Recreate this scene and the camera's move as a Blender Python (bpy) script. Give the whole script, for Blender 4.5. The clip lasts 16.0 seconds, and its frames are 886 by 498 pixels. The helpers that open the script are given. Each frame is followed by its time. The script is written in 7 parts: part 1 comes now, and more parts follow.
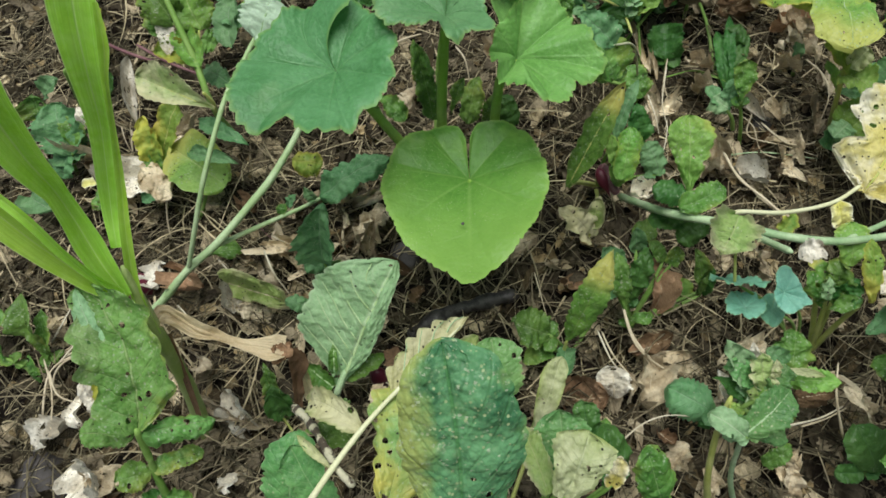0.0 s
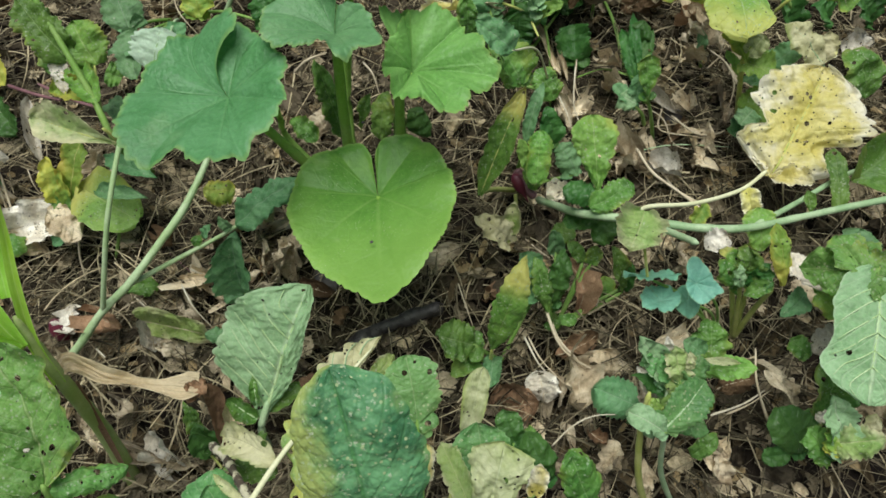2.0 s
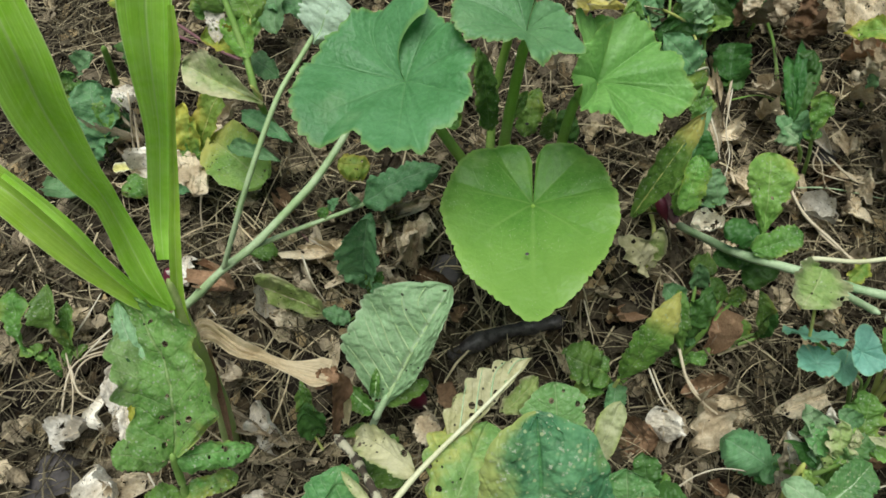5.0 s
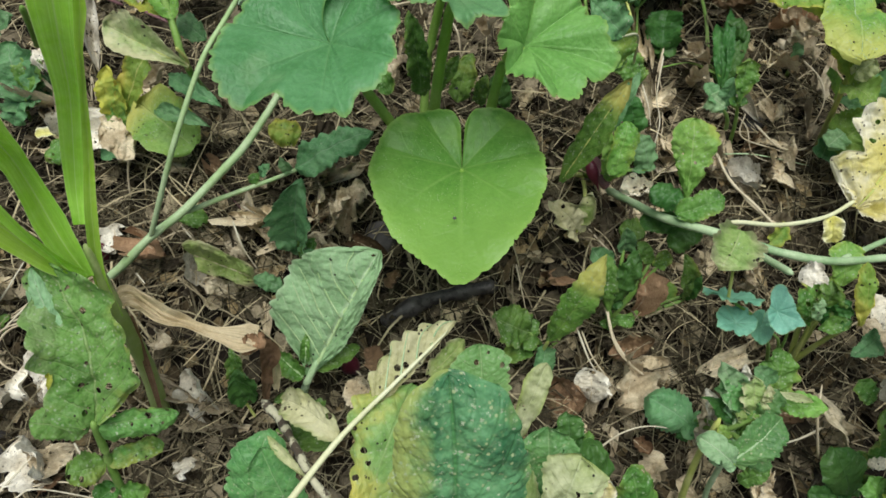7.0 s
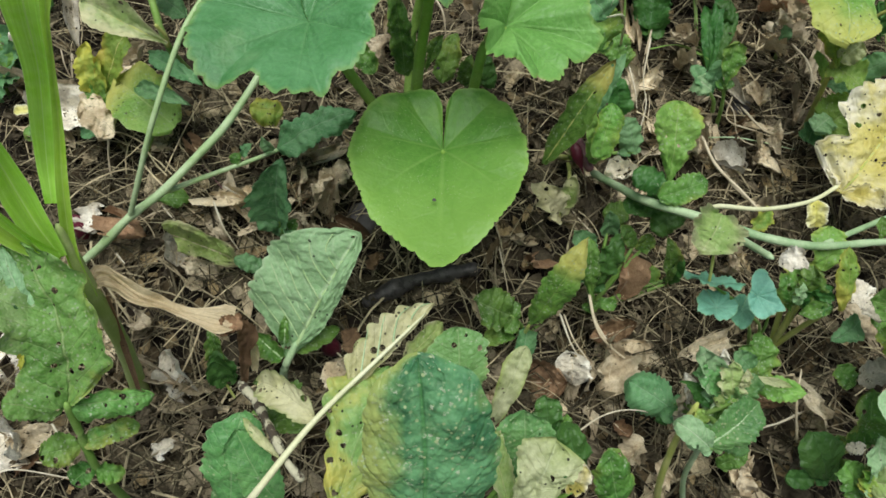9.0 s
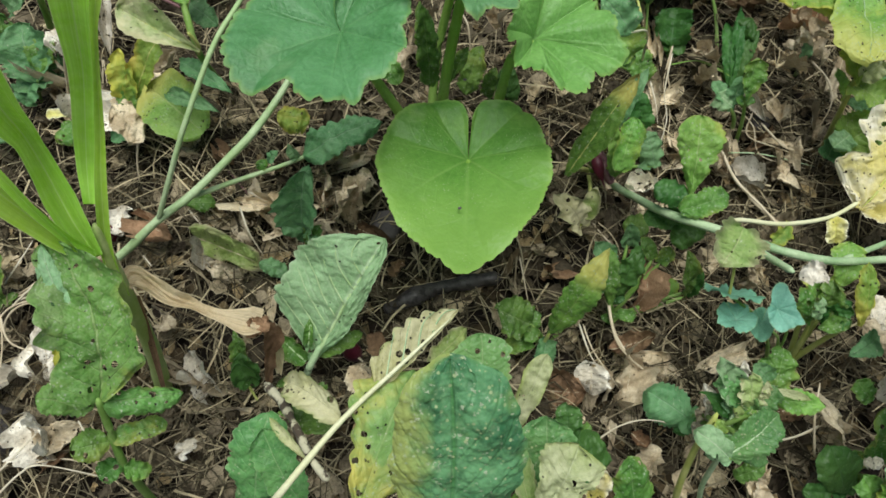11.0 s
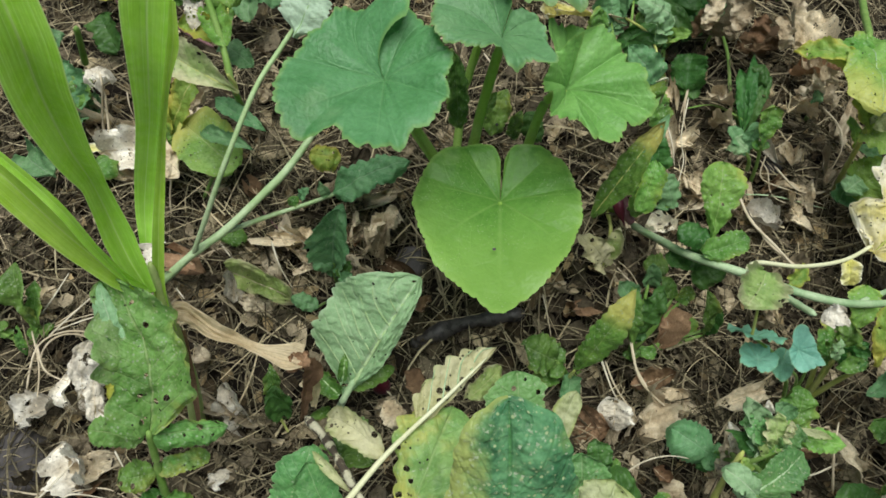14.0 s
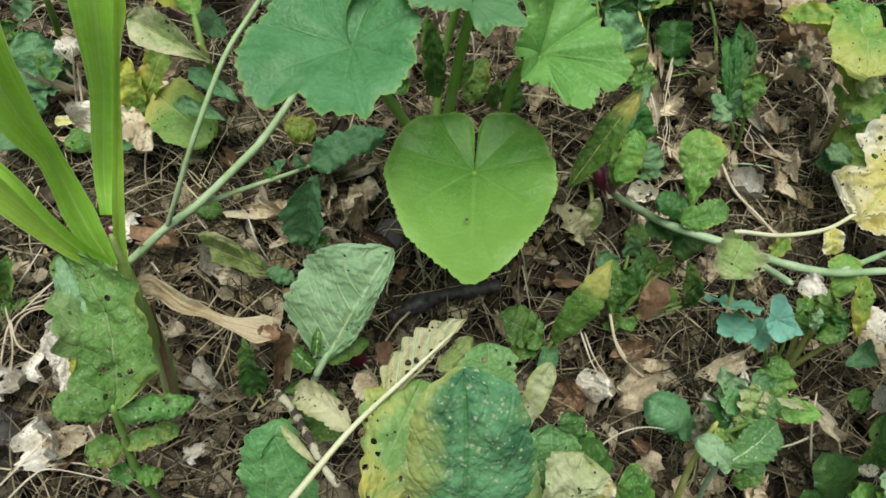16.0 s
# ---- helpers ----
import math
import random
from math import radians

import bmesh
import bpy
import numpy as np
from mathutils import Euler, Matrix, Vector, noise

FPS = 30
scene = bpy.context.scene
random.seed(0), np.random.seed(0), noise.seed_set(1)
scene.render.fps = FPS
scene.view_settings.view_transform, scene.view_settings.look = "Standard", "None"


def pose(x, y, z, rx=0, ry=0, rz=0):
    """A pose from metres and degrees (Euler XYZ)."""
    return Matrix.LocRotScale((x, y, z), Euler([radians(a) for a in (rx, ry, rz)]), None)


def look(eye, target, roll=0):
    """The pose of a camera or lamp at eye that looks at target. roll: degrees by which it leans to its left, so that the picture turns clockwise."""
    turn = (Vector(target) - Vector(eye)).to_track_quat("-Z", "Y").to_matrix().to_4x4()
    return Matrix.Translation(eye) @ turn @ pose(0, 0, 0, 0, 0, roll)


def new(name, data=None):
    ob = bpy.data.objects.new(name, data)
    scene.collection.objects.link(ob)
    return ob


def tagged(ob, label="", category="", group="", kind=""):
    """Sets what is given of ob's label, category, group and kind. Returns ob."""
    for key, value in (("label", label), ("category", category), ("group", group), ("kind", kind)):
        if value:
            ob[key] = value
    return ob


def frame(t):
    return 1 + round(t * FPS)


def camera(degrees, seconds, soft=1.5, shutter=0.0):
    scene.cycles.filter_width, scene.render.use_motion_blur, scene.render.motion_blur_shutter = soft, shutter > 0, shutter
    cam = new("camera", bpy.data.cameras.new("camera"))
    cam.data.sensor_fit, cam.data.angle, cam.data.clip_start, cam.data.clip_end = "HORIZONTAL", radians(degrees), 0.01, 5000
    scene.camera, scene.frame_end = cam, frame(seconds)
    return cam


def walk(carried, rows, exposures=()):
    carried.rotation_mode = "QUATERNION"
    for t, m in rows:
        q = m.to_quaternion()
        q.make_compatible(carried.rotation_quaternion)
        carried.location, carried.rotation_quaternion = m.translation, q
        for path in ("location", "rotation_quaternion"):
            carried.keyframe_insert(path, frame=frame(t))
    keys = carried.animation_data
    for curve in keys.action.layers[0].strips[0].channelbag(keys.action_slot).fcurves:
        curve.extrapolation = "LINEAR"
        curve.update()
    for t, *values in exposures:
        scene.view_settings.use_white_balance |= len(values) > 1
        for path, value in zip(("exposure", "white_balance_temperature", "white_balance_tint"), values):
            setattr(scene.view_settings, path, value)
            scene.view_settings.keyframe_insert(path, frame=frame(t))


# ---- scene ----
# ---- camera ----
cam = camera(58.7, 16.0, soft=1.65)
PATH = [
    (0, (0.005, -0.005, 0.73), (-0.133, 1.112, -0.923), -7.8),
    (0.5, (0.031, -0.008, 0.733), (-0.086, 1.143, -0.899), -8.7),
    (1, (0.047, -0.012, 0.734), (-0.008, 1.151, -0.892), -8.2),
    (1.5, (0.039, -0.002, 0.722), (-0.024, 1.14, -0.919), -8.9),
    (2, (0.044, 0.002, 0.723), (0.014, 1.137, -0.924), -8.1),
    (2.5, (0.042, 0.004, 0.728), (0.045, 1.149, -0.912), -6.5),
    (3, (0.023, 0.011, 0.736), (0.014, 1.173, -0.891), -5.0),
    (3.5, (-0.005, 0.024, 0.73), (-0.06, 1.144, -0.926), -4.4),
    (4, (-0.029, 0.044, 0.725), (-0.129, 1.147, -0.941), -4.7),
    (4.2, (-0.038, 0.046, 0.72), (-0.17, 1.129, -0.956), -5.2),
    (6.3, (-0.049, 0.047, 0.728), (-0.12, 1.116, -0.961), 0.2),
    (6.5, (-0.042, 0.043, 0.729), (-0.091, 1.105, -0.964), 0.8),
    (7, (-0.028, 0.043, 0.719), (-0.038, 1.06, -1.003), 1.6),
    (7.5, (-0.016, 0.039, 0.719), (-0.022, 1.053, -1.005), 1.9),
    (8, (0.0, 0.038, 0.724), (0.039, 1.047, -1.002), 3.8),
    (8.5, (0.004, 0.042, 0.72), (0.043, 1.043, -1.01), 3.4),
    (9, (-0.017, 0.046, 0.715), (-0.009, 1.024, -1.03), 2.9),
    (9.2, (-0.029, 0.05, 0.72), (-0.036, 1.045, -1.015), 2.7),
    (11.3, (-0.027, 0.036, 0.723), (-0.051, 1.044, -1.004), 2.4),
    (11.5, (-0.024, 0.04, 0.729), (-0.057, 1.059, -0.991), 1.7),
    (12, (0.0, 0.038, 0.728), (-0.027, 1.059, -0.992), 0.9),
    (12.5, (0.017, 0.041, 0.73), (0.045, 1.069, -0.986), 2.1),
    (13, (0.0, 0.034, 0.727), (0.027, 1.068, -0.985), 2.8),
    (13.5, (-0.035, 0.022, 0.743), (-0.031, 1.074, -0.959), 3.4),
    (14, (-0.062, 0.032, 0.747), (-0.071, 1.093, -0.948), 3.9),
    (14.5, (-0.065, 0.039, 0.743), (-0.071, 1.077, -0.966), 4.7),
    (15, (-0.051, 0.038, 0.733), (-0.064, 1.041, -0.997), 3.2),
    (15.5, (-0.038, 0.038, 0.736), (-0.049, 1.036, -0.997), 3.2),
    (16, (-0.038, 0.036, 0.737), (-0.045, 1.043, -0.991), 3.6),
]
walk(cam, [(t, look(eye, target, roll)) for t, eye, target, roll in PATH])

# ---- world and light ----
SUN_ELEVATION, SUN_TURN = 86, 200
world = bpy.data.worlds.new("sky")
scene.world = world
world.use_nodes = True
sky = world.node_tree.nodes.new("ShaderNodeTexSky")
sky.sky_type, sky.sun_disc = "NISHITA", False
sky.sun_elevation, sky.sun_rotation = radians(SUN_ELEVATION), radians(SUN_TURN)
world.node_tree.nodes["Background"].inputs["Strength"].default_value = 0.036
world.node_tree.links.new(sky.outputs[0], world.node_tree.nodes["Background"].inputs["Color"])
sun = new("sun", bpy.data.lights.new("sun", "SUN"))
sun.data.energy, sun.data.angle, sun.data.color = 3.8, radians(46), (0.955, 0.98, 0.955)
sun.matrix_world = pose(0, 0, 3, SUN_ELEVATION - 90, 0, -SUN_TURN)
scene.view_settings.exposure = 0.36


# ---- materials ----
class Graph:
    """A material's nodes, wired by short calls."""

    def __init__(self, name):
        self.mat = bpy.data.materials.new(name)
        self.mat.use_nodes = True
        self.t = self.mat.node_tree
        self.t.nodes.clear()

    def node(self, kind, ins=(), operation=None, interpolation_type=None, data_type=None, feature=None):
        n = self.t.nodes.new("ShaderNode" + kind)
        if operation:
            n.operation = operation
        if interpolation_type:
            n.interpolation_type = interpolation_type
        if data_type:
            n.data_type = data_type
        if feature:
            n.feature = feature
        for k, v in dict(ins).items():
            self.put(n.inputs[k], v)
        return n

    def put(self, socket, v):
        if isinstance(v, bpy.types.NodeSocket):
            self.t.links.new(v, socket)
        elif isinstance(v, tuple) and len(v) == 3 and socket.type == "RGBA":
            socket.default_value = (*v, 1)
        else:
            socket.default_value = v

    def math(self, op, a, b=0.0, c=0.0):
        return self.node("Math", {0: a, 1: b, 2: c}, operation=op).outputs[0]

    def ramp(self, x, lo, hi):
        return self.node("MapRange", {0: x, 1: lo, 2: hi}, interpolation_type="SMOOTHSTEP").outputs[0]

    def mix(self, f, a, b):
        n = self.node("Mix", {0: f, 6: a, 7: b}, data_type="RGBA")
        return n.outputs[2]

    def noise(self, vec, scale, detail=3.0, rough=0.55):
        return self.node("TexNoise", {"Vector": vec, "Scale": scale, "Detail": detail, "Roughness": rough}).outputs[0]

    def dots(self, vec, scale, size, jitter=1.0):
        d = self.node("TexVoronoi", {"Vector": vec, "Scale": scale, "Randomness": jitter}).outputs["Distance"]
        return self.ramp(d, size, size * 0.6)

    def cells(self, vec, scale):
        """0 on the borders of a net of cells, 1 in their middles."""
        d = self.node("TexVoronoi", {"Vector": vec, "Scale": scale}, feature="DISTANCE_TO_EDGE").outputs["Distance"]
        return self.ramp(d, 0.0, 0.28)

    def finish(self, shader):
        self.t.links.new(shader, self.node("OutputMaterial").inputs[0])
        return self.mat


def leaf_mat(name, dark, light, vein, age=None, aged=0.3, edge_age=0.5, specks=0.0, pale=0.0, holes=0.0, dotted=0.0, fold_shade=0.0,
             tip_tint=0.0, side_age=0.0, mottle=0.3, rim_light=0.35, net_scale=210.0, palm=False, lats=9, rough=0.5, through_light=0.38, bump=0.5, vein_w=0.03, flecks=0.0, tip=None, vein_mix=None):
    g = Graph(name)
    at = g.node("TexCoord").outputs["Object"]
    uv = g.node("UVMap").outputs[0]
    sep = g.node("SeparateXYZ", {0: uv})
    u, v = sep.outputs[0], sep.outputs[1]
    rnd = g.node("ObjectInfo").outputs["Random"]
    shift = g.node("VectorMath", {0: at, 1: g.node("CombineXYZ", {0: g.math("MULTIPLY", rnd, 7.0), 1: rnd}).outputs[0]}).outputs[0]
    if palm:
        # u: turn round the stalk, v: way from the stalk to the rim
        turn = g.math("ABSOLUTE", g.math("SUBTRACT", g.math("FRACT", g.math("MULTIPLY", u, 8.0)), 0.5))
        side = g.math("MULTIPLY", g.math("SUBTRACT", 0.5, turn), g.math("MULTIPLY", v, 0.7))
        main = g.math("MULTIPLY", g.ramp(side, vein_w * 0.42, 0.0), g.ramp(v, 1.1, 0.25))
        phase = g.math("FRACT", g.math("SUBTRACT", g.math("MULTIPLY", v, 5.0), g.math("MULTIPLY", g.math("SUBTRACT", 0.5, turn), 3.2)))
        notch = g.math("SUBTRACT", 1.0, g.math("MULTIPLY", g.math("SUBTRACT", 0.5, g.math("ABSOLUTE", g.math("SUBTRACT", u, 0.5))), 6.0))
        edge = g.math("MAXIMUM", v, notch)
    else:
        off = g.math("ABSOLUTE", g.math("SUBTRACT", g.math("MULTIPLY", v, 2.0), 1.0))
        main = g.ramp(off, vein_w * 1.7, vein_w * 0.3)
        phase = g.math("FRACT", g.math("SUBTRACT", g.math("MULTIPLY", u, float(lats)), g.math("MULTIPLY", off, 2.2)))
        edge = off
    gap = g.math("ABSOLUTE", g.math("SUBTRACT", phase, 0.5))
    lateral = g.math("MULTIPLY", g.ramp(gap, 0.1, 0.0), g.math("MULTIPLY", g.noise(shift, 40.0), 0.7))
    veins = g.math("MAXIMUM", main, lateral)
    coarse = g.noise(shift, 28.0, 3.0)
    fine = g.noise(shift, 260.0, 4.0, 0.65)
    col = g.mix(g.ramp(coarse, 0.32, 0.68), dark, light)
    col = g.mix(g.math("MULTIPLY", g.ramp(fine, 0.35, 0.75), 0.35), col, tuple(min(1, c * 1.45) for c in light))
    if not palm and lats:
        col = g.mix(g.math("MULTIPLY", g.ramp(g.noise(shift, 85.0, 4.0, 0.6), 0.48, 0.66), mottle), col, tuple(0.62 * c for c in dark))
    net = g.cells(shift, net_scale)
    col = g.mix(g.math("MULTIPLY", g.math("SUBTRACT", 1.0, net), 0.05 if palm else 0.12), col, vein)
    col = g.mix(g.math("MULTIPLY", veins, vein_mix or (0.26 if palm else 0.5)), col, vein)
    col = g.mix(g.math("MULTIPLY", g.ramp(edge, 0.93, 1.0), rim_light), col, (0.34, 0.47, 0.12) if palm else vein)
    # darker green along the middle, with the shade of the fold painted in
    if fold_shade:
        col = g.mix(g.math("MULTIPLY", g.ramp(edge, 0.8, 0.25), fold_shade), col, tuple(0.5 * c for c in dark))
    if not lats:
        fibre = g.noise(g.node("VectorMath", {0: uv, 1: (3.0, 55.0, 1.0)}, operation="MULTIPLY").outputs[0], 1.0, 3.0)
        col = g.mix(g.math("MULTIPLY", g.ramp(fibre, 0.35, 0.65), 0.45), col, tuple(0.7 * c for c in dark))
    if age:
        m = g.math("ADD", g.noise(shift, 22.0, 4.0, 0.6), g.math("MULTIPLY", g.math("POWER", edge, 3.0), edge_age * 0.35))
        m = g.math("ADD", m, g.math("MULTIPLY", rnd, 0.08))
        col = g.mix(g.ramp(m, 0.7 - 0.5 * aged, 1.0 - 0.5 * aged), col, age)
    if tip:
        col = g.mix(g.ramp(g.math("MULTIPLY_ADD", coarse, 0.35, u), tip[0] + 0.17, tip[1] + 0.17), col, (0.5, 0.5, 0.13))
    if side_age:
        col = g.mix(g.math("MULTIPLY", g.ramp(g.math("MULTIPLY_ADD", g.noise(shift, 45.0, 4.0, 0.6), 0.7, v), 0.68, 0.4), side_age), col, age)
    # blends in the second colour more and more towards the tip
    if tip_tint:
        to_tip = g.math("MULTIPLY", v, g.math("SUBTRACT", 1.0, g.math("MULTIPLY", g.math("ABSOLUTE", g.math("SUBTRACT", u, 0.5)), 2.6)))
        col = g.mix(g.math("MULTIPLY", g.ramp(g.math("MULTIPLY_ADD", coarse, 0.25, to_tip), 0.1, 0.95), tip_tint), col, age)
    if pale:
        d = g.math("MULTIPLY", g.ramp(g.noise(shift, 330.0, 3.0, 0.6), 0.64 - 0.1 * pale, 0.7 - 0.06 * pale), g.ramp(g.noise(shift, 70.0), 0.6 - 0.3 * pale, 0.7 - 0.2 * pale))
        col = g.mix(g.math("MULTIPLY", d, 0.8), col, (0.5, 0.54, 0.38))
        d = g.math("MULTIPLY", g.ramp(g.noise(shift, 120.0, 5.0, 0.7), 0.52, 0.68), 0.5 * pale)
        col = g.mix(d, col, (0.32, 0.4, 0.24))
    if flecks:
        d = g.math("MULTIPLY", g.dots(shift, 420.0 if palm else 240.0, 0.17 if palm else 0.28), g.ramp(g.noise(shift, 24.0), 0.7 - 0.3 * flecks, 0.86 - 0.3 * flecks))
        d = g.math("ADD", d, g.math("MULTIPLY", g.ramp(g.noise(shift, 17.0, 4.0, 0.6), 0.58, 0.72), 0.35))
        col = g.mix(g.math("MULTIPLY", d, flecks), col, (0.42, 0.5, 0.26))
    if dotted:
        d = g.math("MULTIPLY", g.dots(shift, 270.0, 0.3), g.ramp(g.noise(shift, 55.0), 0.5 - 0.3 * dotted, 0.6 - 0.2 * dotted))
        col = g.mix(g.math("MULTIPLY", d, 0.65), col, (0.36, 0.46, 0.28))
    if specks:
        d = g.math("MULTIPLY", g.dots(shift, 170.0, 0.2), g.ramp(g.noise(shift, 45.0), 0.62 - 0.35 * specks, 0.66 - 0.3 * specks))
        col = g.mix(d, col, (0.02, 0.018, 0.012))
    hue = g.node("HueSaturation", {"Hue": g.math("MULTIPLY_ADD", rnd, 0.03, 0.485), "Saturation": 1.0,
                                   "Value": g.math("MULTIPLY_ADD", rnd, 0.24, 0.9), "Color": col}).outputs[0]
    h = g.math("ADD", g.math("MULTIPLY", veins, -0.35 if palm else -0.7), g.math("MULTIPLY", g.noise(shift, 95.0, 3.0), 1.1))
    h = g.math("ADD", h, g.math("MULTIPLY", fine, 0.3))
    h = g.math("ADD", h, g.math("MULTIPLY", net, 0.13))
    nrm = g.node("Bump", {"Strength": bump, "Distance": 0.0026, "Height": h}).outputs[0]
    p = g.node("BsdfPrincipled", {"Base Color": hue, "Roughness": g.math("MULTIPLY_ADD", coarse, 0.2, rough - 0.1), "Normal": nrm,
                                  "Specular IOR Level": 0.32})
    tr = g.node("BsdfTranslucent", {"Color": hue, "Normal": nrm})
    out = g.node("MixShader", {0: through_light, 1: p.outputs[0], 2: tr.outputs[0]}).outputs[0]
    if holes:
        d = g.math("MULTIPLY", g.dots(shift, 85.0, 0.26), g.ramp(g.noise(shift, 30.0), 0.6 - 0.2 * holes, 0.64 - 0.2 * holes))
        out = g.node("MixShader", {0: g.ramp(d, 0.4, 0.6), 1: out, 2: g.node("BsdfTransparent").outputs[0]}).outputs[0]
    return g.finish(out)


def dry_mat(name, dark, light, white=None, specks=0.3, rough=0.85, island=False, through_light=0.15, holes=0.0, spread=2.2):
    g = Graph(name)
    at = g.node("TexCoord").outputs["Object"]
    rnd = g.node("NewGeometry").outputs["Random Per Island"] if island else g.node("ObjectInfo").outputs["Random"]
    shift = g.node("VectorMath", {0: at, 1: g.node("CombineXYZ", {0: g.math("MULTIPLY", rnd, 5.0), 1: rnd}).outputs[0]}).outputs[0]
    coarse = g.noise(shift, 45.0, 4.0, 0.6)
    fine = g.noise(shift, 420.0, 4.0, 0.7)
    luck = g.math("POWER", rnd, spread if island else 1.0)
    share = 0.3 if island else 0.5
    f = g.math("ADD", g.math("MULTIPLY", g.ramp(coarse, 0.3, 0.7), share), g.math("MULTIPLY", luck, 1 - share))
    col = g.mix(f, dark, light)
    if not island:
        col = g.mix(g.math("MULTIPLY", g.math("SUBTRACT", 1.0, g.cells(shift, 260.0)), 0.18), col, tuple(0.55 * c for c in dark))
    if white:
        col = g.mix(g.ramp(g.noise(shift, 33.0, 4.0), 0.42, 0.6), col, white)
    col = g.mix(g.math("MULTIPLY", g.ramp(fine, 0.4, 0.75), 0.4), col, tuple(c * 0.5 for c in dark))
    if specks:
        d = g.math("MULTIPLY", g.dots(shift, 200.0, 0.17), g.ramp(g.noise(shift, 40.0), 0.62 - 0.3 * specks, 0.66 - 0.3 * specks))
        col = g.mix(d, col, (0.025, 0.018, 0.012))
    col = g.node("HueSaturation", {"Value": g.math("MULTIPLY_ADD", luck, 0.75 if island else 0.6, 0.45 if island else 0.7), "Color": col}).outputs[0]
    nrm = g.node("Bump", {"Strength": 0.7, "Distance": 0.0015, "Height": g.math("ADD", fine, g.noise(shift, 160.0, 3.0))}).outputs[0]
    p = g.node("BsdfPrincipled", {"Base Color": col, "Roughness": rough, "Normal": nrm, "Specular IOR Level": 0.2})
    tr = g.node("BsdfTranslucent", {"Color": col})
    out = g.node("MixShader", {0: through_light, 1: p.outputs[0], 2: tr.outputs[0]}).outputs[0]
    if holes:
        d = g.ramp(g.math("ADD", g.noise(shift, 95.0, 4.0, 0.65), g.math("MULTIPLY", g.noise(shift, 30.0), 0.4)), 0.86 - 0.12 * holes, 0.875 - 0.12 * holes)
        out = g.node("MixShader", {0: d, 1: out, 2: g.node("BsdfTransparent").outputs[0]}).outputs[0]
    return g.finish(out)


def stem_mat(name, a, b, scar=None, rough=0.5, fuzz=0.03, juicy=0.0):
    g = Graph(name)
    at = g.node("TexCoord").outputs["Object"]
    n = g.noise(at, 35.0, 4.0, 0.6)
    f = g.noise(at, 500.0, 3.0, 0.7)
    col = g.mix(g.ramp(n, 0.35, 0.65), a, b)
    col = g.mix(g.math("MULTIPLY", g.ramp(f, 0.4, 0.7), 0.3), col, tuple(c * 0.6 for c in a))
    if scar:
        col = g.mix(g.ramp(g.noise(at, 110.0, 4.0, 0.65), 0.44, 0.54), col, scar)
    nrm = g.node("Bump", {"Strength": 0.4, "Distance": 0.001, "Height": f}).outputs[0]
    p = g.node("BsdfPrincipled", {"Base Color": col, "Roughness": rough, "Normal": nrm, "Specular IOR Level": 0.35, "Sheen Weight": fuzz}).outputs[0]
    if not juicy:
        return g.finish(p)
    return g.finish(g.node("MixShader", {0: juicy, 1: p, 2: g.node("BsdfTranslucent", {"Color": col}).outputs[0]}).outputs[0])


def soil_mat():
    g = Graph("soil")
    at = g.node("TexCoord").outputs["Object"]
    n, f = g.noise(at, 14.0, 5.0, 0.6), g.noise(at, 240.0, 5.0, 0.7)
    col = g.mix(g.ramp(n, 0.35, 0.65), (0.012, 0.009, 0.007), (0.032, 0.024, 0.017))
    col = g.mix(g.math("MULTIPLY", g.ramp(f, 0.55, 0.8), 0.4), col, (0.05, 0.036, 0.024))
    # beyond the bed the soil is strewn with straw too fine to tell apart
    away = g.node("VectorMath", {0: at, 1: (0.05, 0.6, 0.0)}, operation="DISTANCE").outputs["Value"]
    strewn = g.mix(g.ramp(g.noise(at, 90.0, 6.0, 0.75), 0.35, 0.65), (0.03, 0.023, 0.015), (0.3, 0.24, 0.15))
    col = g.mix(g.ramp(away, 0.85, 1.25), col, strewn)
    nrm = g.node("Bump", {"Strength": 0.9, "Distance": 0.004, "Height": g.math("ADD", f, g.noise(at, 70.0, 4.0))}).outputs[0]
    return g.finish(g.node("BsdfPrincipled", {"Base Color": col, "Roughness": 0.95, "Normal": nrm, "Specular IOR Level": 0.15}).outputs[0])


YELLOW = (0.58, 0.53, 0.1)
SQUASH = leaf_mat("squash_leaf_green", (0.08, 0.218, 0.07), (0.125, 0.29, 0.115), (0.22, 0.39, 0.17), palm=True, rough=0.44, bump=0.5, vein_w=0.035, net_scale=150, rim_light=0.4, flecks=0.35)
SQUASH_PALE = leaf_mat("squash_leaf_light_green", (0.15, 0.34, 0.075), (0.215, 0.425, 0.11), (0.34, 0.52, 0.2), palm=True, rough=0.44, bump=0.5, vein_w=0.035, net_scale=150, rim_light=0.4, flecks=0.35)
SQUASH_BLUE = leaf_mat("squash_leaf_blue_green", (0.105, 0.265, 0.1), (0.155, 0.33, 0.14), (0.28, 0.44, 0.25), palm=True, rough=0.44, bump=0.5, net_scale=150, rim_light=0.4, flecks=0.35)
HEART = leaf_mat("squash_leaf_yellow_green", (0.092, 0.215, 0.03), (0.125, 0.262, 0.04), (0.27, 0.4, 0.11), age=(0.27, 0.43, 0.085), aged=0.1,
                 edge_age=0.3, tip_tint=0.7, palm=True, rough=0.42, bump=0.35, vein_w=0.05, flecks=0.9, vein_mix=0.34, net_scale=150, rim_light=0.6)
NASTURTIUM = leaf_mat("nasturtium_leaf", (0.13, 0.36, 0.24), (0.21, 0.47, 0.33), (0.5, 0.7, 0.54), palm=True, rough=0.5, vein_w=0.05, bump=0.3)
